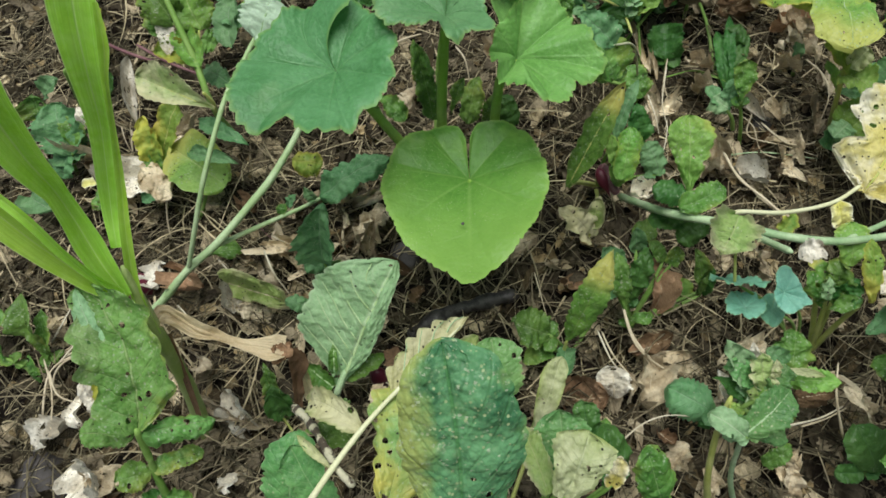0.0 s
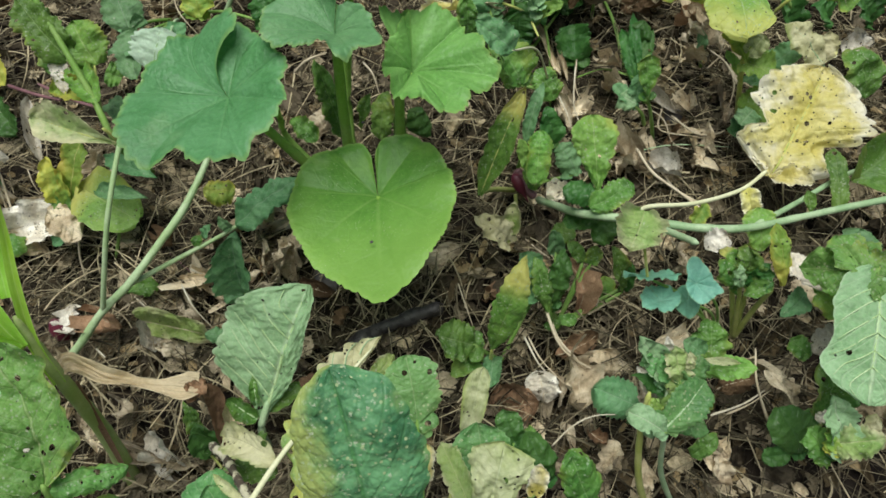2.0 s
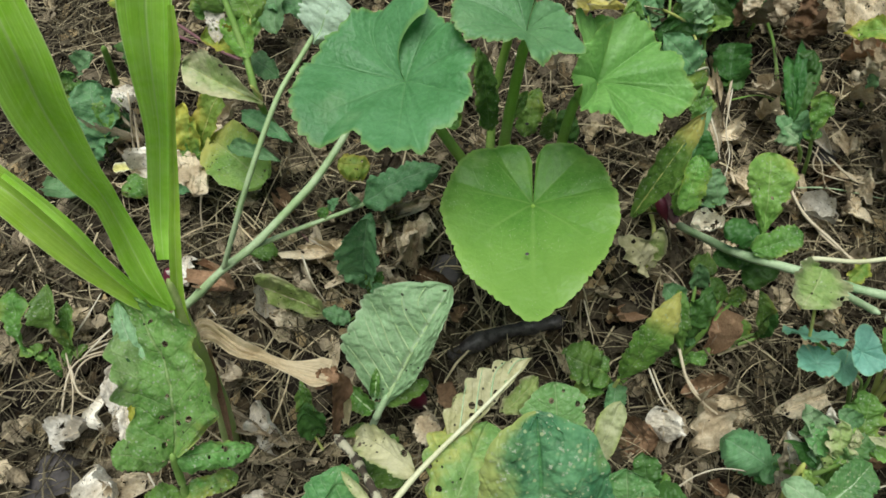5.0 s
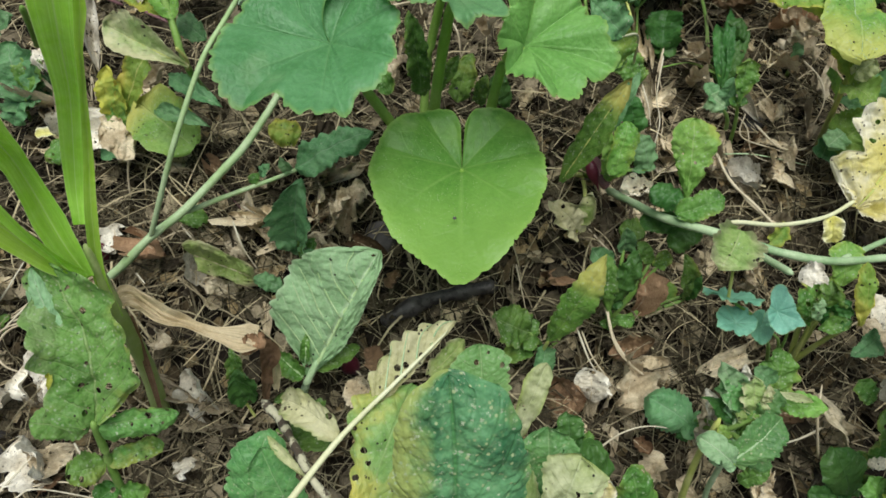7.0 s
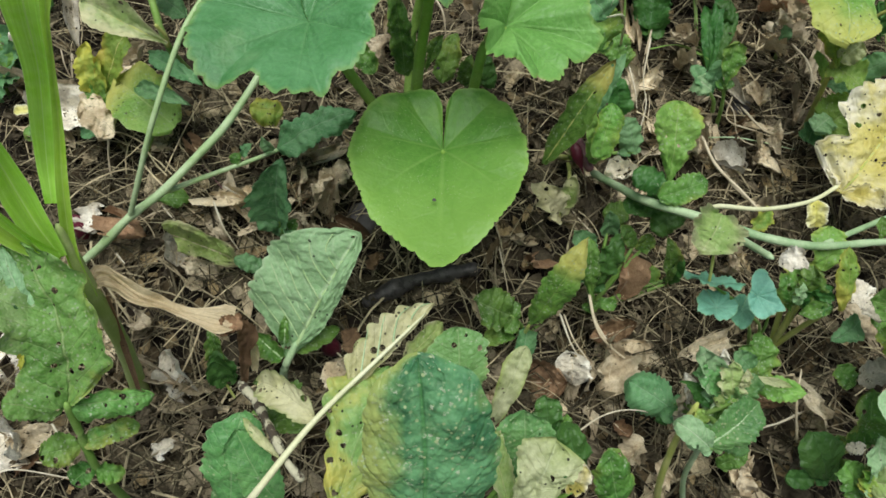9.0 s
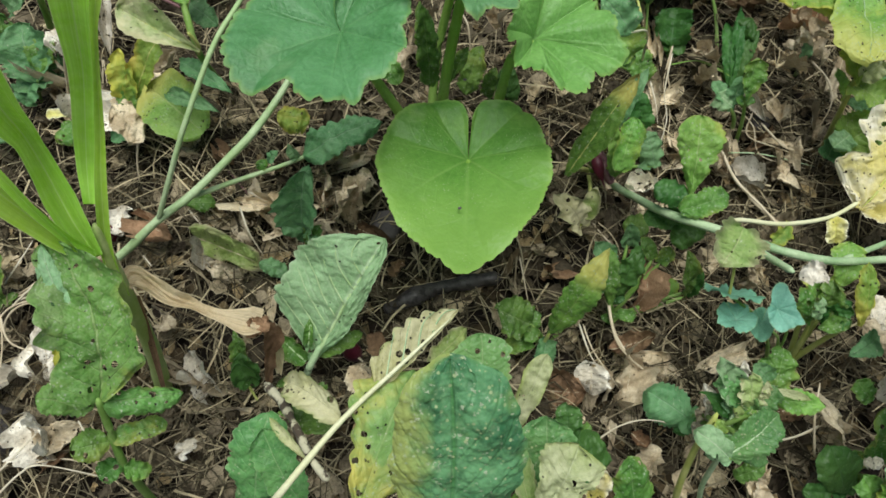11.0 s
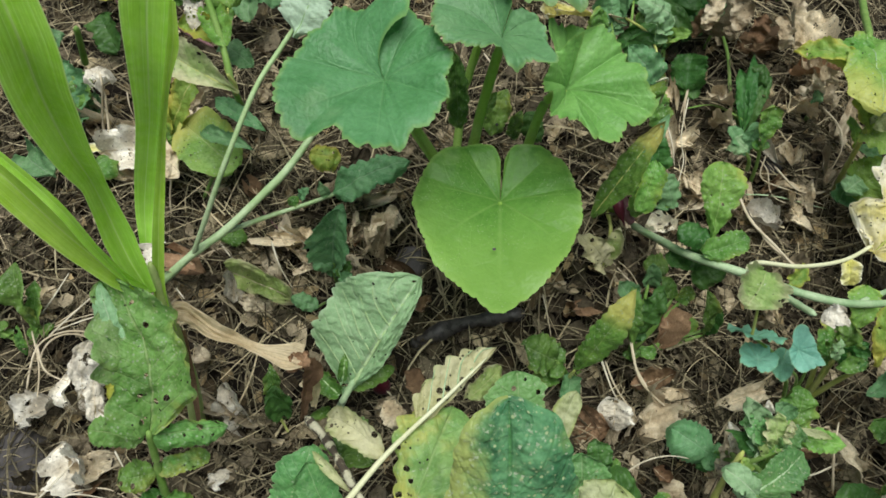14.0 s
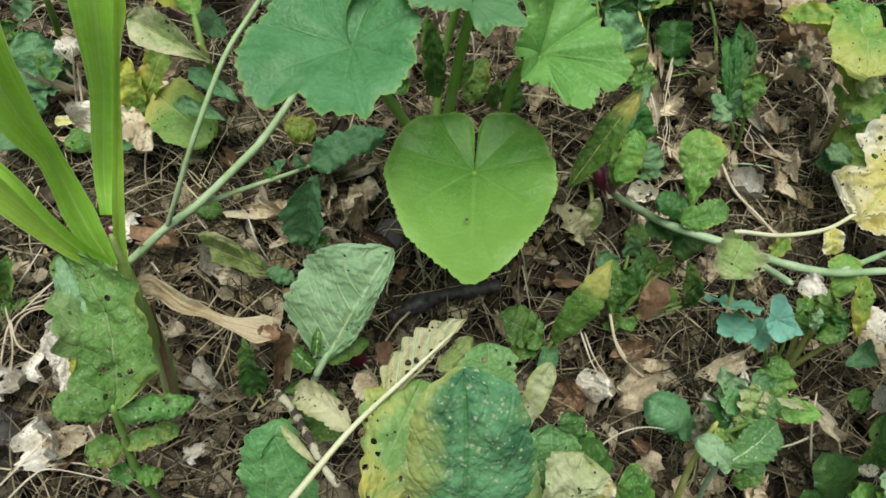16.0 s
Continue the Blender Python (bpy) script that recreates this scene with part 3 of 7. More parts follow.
def palm(plant, centre, tip, normal, rim, material, sink=0.03, teeth=0.05, count=44, wave=0.03, folds=0.012, name="leaf", label="",
         rings=28, spokes=420, pucker=1.0, soft_edge=16, closed=False, ends=0.88, lift_ends=0, notch_lift=0.05, curl=0.12, swirl=0):
    """A round leaf about its stalk: rim holds (degrees from the tip, radius) and is left open at the notch behind."""
    seed = next(SEED)
    off = Vector((seed * 2.9, 0, seed * 1.7))
    centre, n = np.array(centre, dtype=float), unit(normal)
    a = unit(np.array(tip, dtype=float) - centre)
    a = unit(a - n * (a @ n))
    b = np.cross(n, a)
    angles, radii = [q[0] for q in rim], [q[1] for q in rim]
    if closed:
        angles, radii = [angles[-1] - 360, *angles, angles[0] + 360], [radii[-1], *radii, radii[0]]
    lo, hi = (-180, 180) if closed else (angles[0], angles[-1])
    size = max(radii)
    verts, uvs = [], []
    for i in range(rings):
        s = (i / (rings - 1)) ** 0.9
        for j in range(spokes):
            f = j / (spokes - 1)
            ang = lo + (hi - lo) * f
            q = sum(k * float(np.interp(ang + d, angles, radii)) for d, k in ((-soft_edge, 0.12), (-soft_edge / 2, 0.23), (0, 0.3), (soft_edge / 2, 0.23), (soft_edge, 0.12)))
            end = 0.5 if closed else min(f, 1 - f)
            q *= min(1.0, ends + 2.4 * end)
            saw = 1 - abs(math.sin(math.pi * (f * count + 0.8 * noise.noise(Vector((ang * 0.08, 9, 0)) + off)))) ** 0.6
            saw = 0.95 * saw * (0.7 + 0.8 * noise.noise(Vector((ang * 0.2, 4, 0)) + off)) + 0.7 * abs(noise.noise(Vector((ang * 0.16, 4, 0)) + off))
            r = s * q * (1 - teeth * (s ** 6) * saw + 0.03 * s ** 4 * noise.noise(Vector((ang * 0.06, 0, 0)) + off))
            z = sink * (s ** 0.7 - 1) - curl * size * max(0.0, s - 0.82) ** 2 * 12 * (0.5 + noise.noise(Vector((ang * 0.05, 2, 0)) + off))
            z += folds * s ** 0.8 * (1 - 0.35 * s) * abs(math.sin(math.pi * (8 * f + 0.25 * s * math.sin(6 * f + seed)))) ** 0.6
            z += 0.6 * wave * size * s ** 5 * math.sin(radians(ang) * 13 + seed) + wave * size * s ** 3 * math.sin(radians(ang) * 6 + seed) + 0.5 * wave * size * s ** 4 * noise.noise(Vector((ang * 0.09, s, 3)) + off)
            z += 0.45 * wave * size * s ** 8 * math.sin(radians(ang) * 27 + 2 * math.sin(radians(ang) * 5) + seed)
            ang += swirl * (1 - s) * max(0, 1 - 3 * f)
            k = Vector((r * math.cos(radians(ang)), r * math.sin(radians(ang)), 0))
            z += pucker * size * s * (0.07 * noise.noise(k * 20 + off) + 0.028 * noise.noise(k * 46 + off) + 0.004 * noise.noise(k * 120 + off))
            z += notch_lift * size * s * max(0, 1 - end * 14)
            if lift_ends:
                top = f if lift_ends < 0 else 1 - f
                z += abs(lift_ends) * size * s * (0.08 * max(0, 1 - top * 4) + 0.26 * max(0, 1 - top * 9) ** 1.4 - 0.14 * max(0, 1 - (1 - top) * 5))
            d = math.cos(radians(ang)) * a + math.sin(radians(ang)) * b
            verts.append(centre + d * r + n * (z + sink) - origin(plant))
            uvs.append((f, s))
    return part(name, mesh_of(name, verts, grid_faces(rings, spokes), material, uvs), plant, label)


def ribbon(plant, points, width, material, normal=(0, -0.6, 1), fold=0.3, name="leaf", label="", n=36, nv=9, taper=(0.55, 1.0, 0.8), wave=0.03, twist=0, crumple=0.02, furrow=0.0):
    """A long strap leaf along a curve, folded along its midrib."""
    seed = next(SEED)
    line = spline(points, n)
    verts, uvs = [], []
    for i, c in enumerate(line):
        f = i / (n - 1)
        d = unit(line[min(i + 1, n - 1)] - line[max(i - 1, 0)])
        s = unit(np.cross(d, normal))
        w = np.cross(s, d)
        t = radians(twist) * f
        s, w = math.cos(t) * s + math.sin(t) * w, math.cos(t) * w - math.sin(t) * s
        h = width / 2 * float(np.interp(f, np.linspace(0, 1, len(taper)), taper))
        for j in range(nv):
            v = 2 * j / (nv - 1) - 1
            z = fold * abs(v) * h + wave * width * abs(v) ** 2 * math.sin(f * 11 + seed + 2 * v) + crumple * width * noise.noise(Vector((f * 9, v * 3, seed * 1.7)))
            z += furrow * width * abs(math.sin(5.5 * v + 2.2 * noise.noise(Vector((f * 4, seed, 0)))))
            verts.append(c + s * v * h + w * z - origin(plant))
            uvs.append((f, (v + 1) / 2))
    return part(name, mesh_of(name, verts, grid_faces(n, nv), material, uvs), plant, label)


def dry_leaf(base, tip, width, material=TAN, label="crumpled dry tan leaf lying on the straw litter", shape="ragged", crumple=0.12, arch=0.2, fold=0.3, wave=0.3,
             stalk=None, roll=0, name="dry_leaf", **kw):
    base = np.array(base, dtype=float)
    ob = thing(name, tuple(np.round(base, 4)), label, "dry leaf", "dry leaves on the ground")
    rng = random.Random(len(bpy.data.objects))
    kw.setdefault("curl", rng.choice((-1.2, 1.1, 1.5, 1.9)) * (0.6 if material is WHITE else 1.0))
    kw.setdefault("hem", rng.choice((-0.3, -0.15, 0.2, 0.35)))
    papery = material is WHITE
    blade(ob, base, tip, width * 1.2, material, shape=shape, crumple=crumple * (0.9 if papery else 1.8), arch=arch, fold=fold, wave=wave, teeth=0.05, roll=roll, fine=0.06, name="blade", nu=48, nv=29,
          crease=0.35 if papery else 0.55, pleat=0.035, lats=6, rib=0.0007, rib_mat=STEM_DRY, **kw)
    return ob


def root(plant, at, r, length, direction=(0.2, 0.2, -1), name="radish_root"):
    """A radish: a plump bulb that narrows into a tail."""
    at, d = np.array(at, dtype=float), unit(direction)
    s = unit(np.cross(d, (0.3, 1, 0.2)))
    w = np.cross(s, d)
    prof = ((0, 0.12), (0.06, 0.55), (0.18, 0.9), (0.34, 1.0), (0.52, 0.88), (0.68, 0.55), (0.8, 0.22), (1, 0.05))
    m, verts = 14, []
    for f, k in prof:
        for j in range(m):
            a = 2 * math.pi * j / m
            q = r * k * (1 + 0.06 * math.sin(3 * a + f * 4))
            verts.append(at + d * (f * length) + q * (math.cos(a) * s + math.sin(a) * w) - origin(plant))
    faces = grid_faces(len(prof), m, wrap=True) + [tuple(range(m))[::-1]]
    return part(name, mesh_of(name, verts, faces, RADISH), plant, "red radish root showing above the soil")


def pebble(name, at, size, material, label):
    ob = thing(name, at, label, "stone")
    bm = bmesh.new()
    bmesh.ops.create_icosphere(bm, subdivisions=3, radius=1)
    for v in bm.verts:
        k = 1 + 0.22 * noise.noise(v.co * 1.6 + Vector(at) * 30)
        v.co = Vector((v.co.x * size[0] * k, v.co.y * size[1] * k, v.co.z * size[2] * k))
    me = bpy.data.meshes.new(name)
    bm.to_mesh(me)
    bm.free()
    me.polygons.foreach_set("use_smooth", [True] * len(me.polygons))
    me.materials.append(material)
    part("body", me, ob)
    return ob


# ---- ground ----
def relief(x, y):
    p = Vector((x, y, 0))
    near = max(0.0, 1 - max(abs(x), abs(y - 0.5)) / 4)
    return near * (0.012 * noise.noise(p * 6) + 0.012 * noise.noise(p * 17) + 0.005 * noise.noise(p * 55)) - 0.016


def ground():
    """One sheet of soil, fine where the plants stand and coarse towards the horizon."""
    fine = np.arange(-0.8, 0.8001, 0.01)
    far = 0.8 + np.cumsum(0.012 * 1.32 ** np.arange(36))
    axis = np.concatenate([-far[::-1], fine, far])
    n = len(axis)
    verts = [(x, y + 0.5, relief(x, y + 0.5) - 0.008) for y in axis for x in axis]
    me = mesh_of("ground", verts, grid_faces(n, n), SOIL)
    tagged(new("ground", me), "dark crumbly garden soil under dry plant litter", "soil", kind="structure")


ground()


def litter(name, count, material, label, maker, seed, box=(-0.85, 0.95, -0.15, 1.4), patchy=0.6):
    rng = np.random.default_rng(seed)
    verts, faces = [], []
    for _ in range(count):
        for _ in range(12):
            x, y = rng.uniform(box[0], box[1]), rng.uniform(box[2], box[3])
            rim = min(x - box[0], box[1] - x, y - box[2], box[3] - y) + 0.25 * noise.noise(Vector((x * 4, y * 4, 5)))
            if min(1.0, rim / 0.35) * (0.55 + patchy * noise.noise(Vector((x * 7, y * 7, seed)))) > rng.random():
                break
        v, f = maker(rng, x, y, relief(x, y))
        k = len(verts)
        verts.extend(v)
        faces.extend(tuple(i + k for i in q) for q in f)
    tagged(new(name, mesh_of(name, verts, faces, material, smooth=False)), label, "plant litter", kind="stuff")


RIBBON_FACES = [(i * 3 + j, i * 3 + j + 1, i * 3 + j + 4, i * 3 + j + 3) for i in range(5) for j in range(2)]


def straw(rng, x, y, z):
    """One dry grass blade, bent and lying on the soil."""
    length = 0.018 + 0.1 * rng.random() ** 1.7
    a = rng.uniform(0, 2 * math.pi)
    bend = rng.normal(0, 0.55)
    w = 0.0003 + 0.0011 * rng.random() ** 2.5
    lift = z + rng.uniform(0.003, 0.024)
    tilt, hump = rng.normal(0, 0.2), rng.uniform(0, 0.14)
    out = []
    px, py = x, y
    for i in range(6):
        f = i / 5
        h = a + bend * (f - 0.5)
        px, py = px + math.cos(h) * length / 5, py + math.sin(h) * length / 5
        pz = max(z - 0.004, lift + tilt * length * (f - 0.5) + hump * length * 4 * f * (1 - f))
        sx, sy = -math.sin(h) * w, math.cos(h) * w
        k = 1 - 0.6 * f
        out += [(px - sx * k, py - sy * k, pz), (px, py, pz + w * 0.9), (px + sx * k, py + sy * k, pz)]
    return out, RIBBON_FACES


SCRAP_FACES = [(i * 5 + j, i * 5 + j + 1, i * 5 + j + 6, i * 5 + j + 5) for i in range(4) for j in range(4)]


def scrap(rng, x, y, z):
    """One torn, curled piece of dead leaf."""
    l, w = 0.003 + 0.016 * rng.random() ** 2, 0.002 + 0.007 * rng.random()
    a = rng.uniform(0, 2 * math.pi)
    tx, ty = rng.normal(0, 0.45), rng.normal(0, 0.45)
    c1, c2 = rng.normal(0, 22), rng.normal(0, 40)
    jag = rng.normal(0, 0.13, (5, 5, 2))
    rough = rng.normal(0, 0.0012, (5, 5))
    lift = z + rng.uniform(0.0, 0.016)
    out = []
    for i in range(5):
        for j in range(5):
            p, q = (i / 2 - 1 + jag[i, j, 0]) * l, (j / 2 - 1 + jag[i, j, 1]) * w
            p *= 1 - 0.35 * abs(j / 2 - 1)
            h = lift + tx * p * 0.6 + ty * q * 0.6 + c1 * p * p + c2 * q * q + rough[i, j]
            out.append((x + p * math.cos(a) - q * math.sin(a), y + p * math.sin(a) + q * math.cos(a), max(z - 0.006, h)))
    return out, SCRAP_FACES


CURL_FACES = [(i * 7 + j, i * 7 + j + 1, i * 7 + j + 8, i * 7 + j + 7) for i in range(7) for j in range(6)]


def curled(rng, x, y, z):
    """One withered leaf, rolled up and wrinkled."""
    l, w = 0.005 + 0.02 * rng.random() ** 2, 0.004 + 0.009 * rng.random()
    a, b = rng.uniform(0, 2 * math.pi), rng.normal(0, 0.35)
    roll, bow = rng.uniform(0.8, 2.4) * rng.choice((-1, 1)), rng.normal(0, 14)
    wrinkle = rng.normal(0, 0.0014, (8, 7))
    lift = z + rng.uniform(0.002, 0.02)
    out = []
    for i in range(8):
        f = i / 7 * 2 - 1
        half = w * (1 - 0.75 * f * f) * (1 + 0.2 * math.sin(i * 2.1 + a))
        for j in range(7):
            t = (j / 6 * 2 - 1) * roll
            p, q, h = f * l, half * math.sin(t) / abs(roll) * 1.4, half * (1 - math.cos(t)) / roll * 1.4
            p, h = p * math.cos(b) - h * math.sin(b), p * math.sin(b) + h * math.cos(b) + bow * p * p + wrinkle[i, j]
            q += wrinkle[i, 6 - j]
            out.append((x + p * math.cos(a) - q * math.sin(a), y + p * math.sin(a) + q * math.cos(a), max(z - 0.006, lift + h)))
    return out, CURL_FACES


FLAKE_FACES = [(i * 8 + j, i * 8 + j + 1, i * 8 + j + 9, i * 8 + j + 8) for i in range(9) for j in range(7)]


def flake(rng, x, y, z):
    """One broad piece of dead leaf, creased along a few lines, its torn rim curling."""
    l, w = 0.007 + 0.015 * rng.random() ** 1.6, 0.006 + 0.009 * rng.random()
    a, tx, ty = rng.uniform(0, 2 * math.pi), rng.normal(0, 0.35), rng.normal(0, 0.35)
    folds = [(math.cos(q), math.sin(q), rng.uniform(-0.6, 0.6), rng.normal(0, 0.3)) for q in rng.uniform(0, math.pi, 5)]
    hem = rng.normal(0, 0.004)
    torn = rng.normal(0, 0.09, (10, 8, 2))
    rough = rng.normal(0, 0.0006, (10, 8))
    lift = z + rng.uniform(0.004, 0.022)
    out = []
    for i in range(10):
        for j in range(8):
            p, q = i / 4.5 - 1, j / 3.5 - 1
            k = 1 - 0.28 * p * p * q * q - 0.2 * abs(p) ** 3
            h = sum(amp * abs(p * c + q * s - o) for c, s, o, amp in folds) * w + hem * (p ** 4 + q ** 4) + rough[i, j]
            p, q = (p + torn[i, j, 0]) * l * k, (q * (1 - 0.3 * abs(p)) + torn[i, j, 1]) * w * k
            out.append((x + p * math.cos(a) - q * math.sin(a), y + p * math.sin(a) + q * math.cos(a), max(z - 0.006, lift + h + tx * p + ty * q)))
    return out, FLAKE_FACES


def long_straw(rng, x, y, z):
    """One long pale stalk of dry grass lying over the rest."""
    length = 0.035 + 0.1 * rng.random() ** 1.8
    a, bend, w = rng.uniform(0, 2 * math.pi), rng.normal(0, 0.6), 0.0003 + 0.0007 * rng.random() ** 1.5
    lift, hump = z + rng.uniform(0.012, 0.028), rng.uniform(0, 0.07)
    out, px, py = [], x, y
    for i in range(6):
        f = i / 5
        h = a + bend * (f - 0.5)
        px, py = px + math.cos(h) * length / 5, py + math.sin(h) * length / 5
        pz = max(z, lift + hump * length * 4 * f * (1 - f))
        sx, sy = -math.sin(h) * w, math.cos(h) * w
        out += [(px - sx, py - sy, pz), (px, py, pz + w * 1.3), (px + sx, py + sy, pz)]
    return out, RIBBON_FACES


litter("withered_leaves", 2000, WITHERED, "small curled pale tan dead leaves strewn over straw", curled, 13)
litter("dead_leaf_pieces", 2000, FLAKES, "broad creased pieces of tan dead leaf in the litter", flake, 15, patchy=0.9)
litter("straw_litter", 23000, STRAW, "layer of fine tan straw and dry grass on the soil", straw, 11)
litter("long_straw", 3000, STRAW_PALE, "long pale stalks of dry grass lying on the litter", long_straw, 16, patchy=0.9)
litter("leaf_litter", 4500, SCRAP, "brown and tan crumbs of dead leaves among straw", scrap, 12)


# ---- squash plant ----
squash = thing("squash_plant", (-0.007, 0.489, -0.01), "young squash plant with broad toothed green leaves on thick stalks", "squash plant")
crown = (*(np.array(squash.location)[:2]), 0.02)
palm(squash, (-0.018, 0.441, 0.178), (-0.019, 0.316, 0.175), (0, -0.02, 1), ((-176, 0.03), (-172, 0.043), (-163, 0.05), (-148, 0.055), (-129, 0.061), (-99, 0.071), (-74, 0.080), (-51, 0.085), (-29, 0.098), (-11, 0.112), (-4, 0.121), (0, 0.131), (4, 0.120), (9, 0.111), (26, 0.096), (47, 0.081), (79, 0.070), (101, 0.065), (128, 0.063), (151, 0.057), (166, 0.051), (174, 0.043), (178, 0.03)), HEART, sink=0.024, teeth=0.026, count=84, wave=0.01, folds=0.004, pucker=0.6, soft_edge=5, ends=1.0, notch_lift=-0.02, curl=0.05, label="yellow-green heart-shaped leaf with a finely toothed edge")
palm(squash, (-0.121, 0.474, 0.285), (-0.123, 0.39, 0.278), (-0.05, -0.08, 0.996), ((-206, 0.04), (-203, 0.052), (-196, 0.061), (-182, 0.066), (-164, 0.066), (-144, 0.067), (-123, 0.064), (-103, 0.071), (-90, 0.077), (-74, 0.084), (-61, 0.09), (-44, 0.097), (-34, 0.089), (-24, 0.073), (-20, 0.07), (-13, 0.081), (-4, 0.087), (6, 0.084), (12, 0.077), (18, 0.082), (26, 0.067), (36, 0.071), (50, 0.065), (61, 0.063), (77, 0.052), (96, 0.056), (117, 0.05), (141, 0.054), (156, 0.06), (170, 0.06), (188, 0.048), (205, 0.04), (215, 0.03)), SQUASH, sink=0.022, teeth=0.05, count=64, wave=0.025, folds=0.01, pucker=0.8, soft_edge=2.5, lift_ends=-0.5, notch_lift=0.0, swirl=70, label="large dark green leaf with wavy toothed lobes")
palm(squash, (-0.031, 0.509, 0.305), (-0.031, 0.457, 0.309), (0, 0.08, 0.997), ((-205, 0.016), (-181, 0.028), (-159, 0.04), (-145, 0.051), (-128, 0.055), (-110, 0.059), (-90, 0.058), (-73, 0.058), (-52, 0.056), (-45, 0.047), (-33, 0.045), (-19, 0.039), (-4, 0.045), (7, 0.057), (18, 0.053), (27, 0.057), (34, 0.071), (42, 0.062), (56, 0.043), (68, 0.036), (103, 0.026), (137, 0.02), (150, 0.014)), SQUASH_BLUE, sink=0.022, teeth=0.06, count=60, wave=0.03, folds=0.006, pucker=0.9, soft_edge=2.5, curl=0.3, label="blue-green leaf with a funnel at its stalk")
palm(squash, (-0.017, 0.616, 0.31), (-0.015, 0.518, 0.315), (0, 0.05, 0.999), ((-167, 0.033), (-104, 0.044), (-63, 0.066), (-40, 0.083), (-23, 0.084), (-9, 0.090), (2, 0.103), (18, 0.107), (33, 0.111), (48, 0.088), (85, 0.046), (156, 0.031)), SQUASH_BLUE, sink=0.02, teeth=0.075, count=46, wave=0.04, folds=0.012, curl=0.25)
palm(squash, (0.026, 0.493, 0.27), (0.08, 0.465, 0.256), (0.195, -0.117, 0.974), ((-223, 0.018), (-185, 0.023), (-143, 0.025), (-97, 0.039), (-91, 0.045), (-74, 0.053), (-65, 0.05), (-57, 0.043), (-50, 0.061), (-41, 0.06), (-37, 0.068), (-26, 0.067), (-16, 0.058), (-1, 0.067), (15, 0.074), (30, 0.056), (43, 0.059), (57, 0.052), (74, 0.059), (91, 0.056), (109, 0.052), (125, 0.055), (150, 0.054), (156, 0.044), (164, 0.03)), SQUASH_PALE, lift_ends=-0.8, sink=0.02, teeth=0.06, count=60, wave=0.05, folds=0.016, pucker=1.1, soft_edge=2.5, label="light green leaf with deep folds and a ragged edge")
tube(squash, "petiole", [crown, (-0.01, 0.461, 0.1), (-0.018, 0.438, 0.182)], 0.005, 0.0035, PETIOLE)
tube(squash, "petiole", [crown, (-0.103, 0.486, 0.23), (-0.121, 0.476, 0.283)], 0.0055, 0.0035, PETIOLE)
tube(squash, "petiole", [(-0.03, 0.5, 0.0), (-0.046, 0.512, 0.1), (-0.042, 0.51, 0.2), (-0.031, 0.508, 0.304)], 0.006, 0.0042, PETIOLE)
tube(squash, "petiole", [crown, (0.01, 0.506, 0.22), (0.025, 0.487, 0.275)], 0.005, 0.004, PETIOLE)
tube(squash, "petiole", [crown, (-0.106, 0.566, 0.12), (-0.111, 0.56, 0.17), (-0.107, 0.546, 0.2)], 0.0035, 0.003, PETIOLE)
tube(squash, "petiole", [(-0.06, 0.575, 0.0), (-0.055, 0.645, 0.1), (-0.03, 0.655, 0.23), (-0.017, 0.616, 0.31)], 0.005, 0.004, PETIOLE)
blade(squash, (-0.06, 0.591, 0.1), (-0.07, 0.602, 0.2), 0.0287, GREEN, shape="ragged", teeth=0.15, count=9, fold=0.5, label="small unfolding leaf", spin=False)
blade(squash, (-0.039, 0.579, 0.12), (-0.024, 0.59, 0.16), 0.0145, GREEN, shape="lyrate", fold=0.7, spin=False)
blade(squash, (-0.023, 0.601, 0.08), (-0.011, 0.632, 0.12), 0.0305, LIME, shape="ragged", wave=0.2, spin=False)
blade(squash, (0.031, 0.597, 0.08), (0.016, 0.609, 0.11), 0.0269, DARK, shape="round", wave=0.2, spin=False)
blade(squash, (-0.094, 0.61, 0.08), (-0.119, 0.63, 0.1), 0.0262, GREEN, shape="ragged", wave=0.2, spin=False)
blade(squash, (-0.001, 0.6, 0.08), (0.005, 0.602, 0.12), 0.0176, GREEN, shape="ragged", wave=0.2, spin=False)

# ---- corn plant ----
corn = thing("corn_plant", (-0.289, 0.275, -0.005), "young corn plant with bright green strap leaves on a pale stalk", "corn plant")
tube(corn, "stalk", [(-0.29, 0.275, -0.01), (-0.278, 0.287, 0.09), (-0.27, 0.291, 0.185), (-0.27, 0.3, 0.235), (-0.271, 0.306, 0.262)], 0.0095, 0.003, STALK, "pale green stalk browning at its base", flat=0.85)
ribbon(corn, [(-0.279, 0.268, 0.03), (-0.27, 0.282, 0.11), (-0.265, 0.296, 0.175)], 0.0065, RUSSET, name="dead_sheath", label="dry brown sheath peeling from the stalk", taper=(0.7, 1, 0.4))
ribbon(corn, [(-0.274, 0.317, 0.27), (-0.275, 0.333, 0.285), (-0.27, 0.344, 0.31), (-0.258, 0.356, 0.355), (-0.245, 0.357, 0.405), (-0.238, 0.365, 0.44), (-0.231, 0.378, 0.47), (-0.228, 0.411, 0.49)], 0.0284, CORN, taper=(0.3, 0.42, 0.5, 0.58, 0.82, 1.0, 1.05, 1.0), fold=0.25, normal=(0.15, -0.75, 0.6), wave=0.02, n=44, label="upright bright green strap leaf")
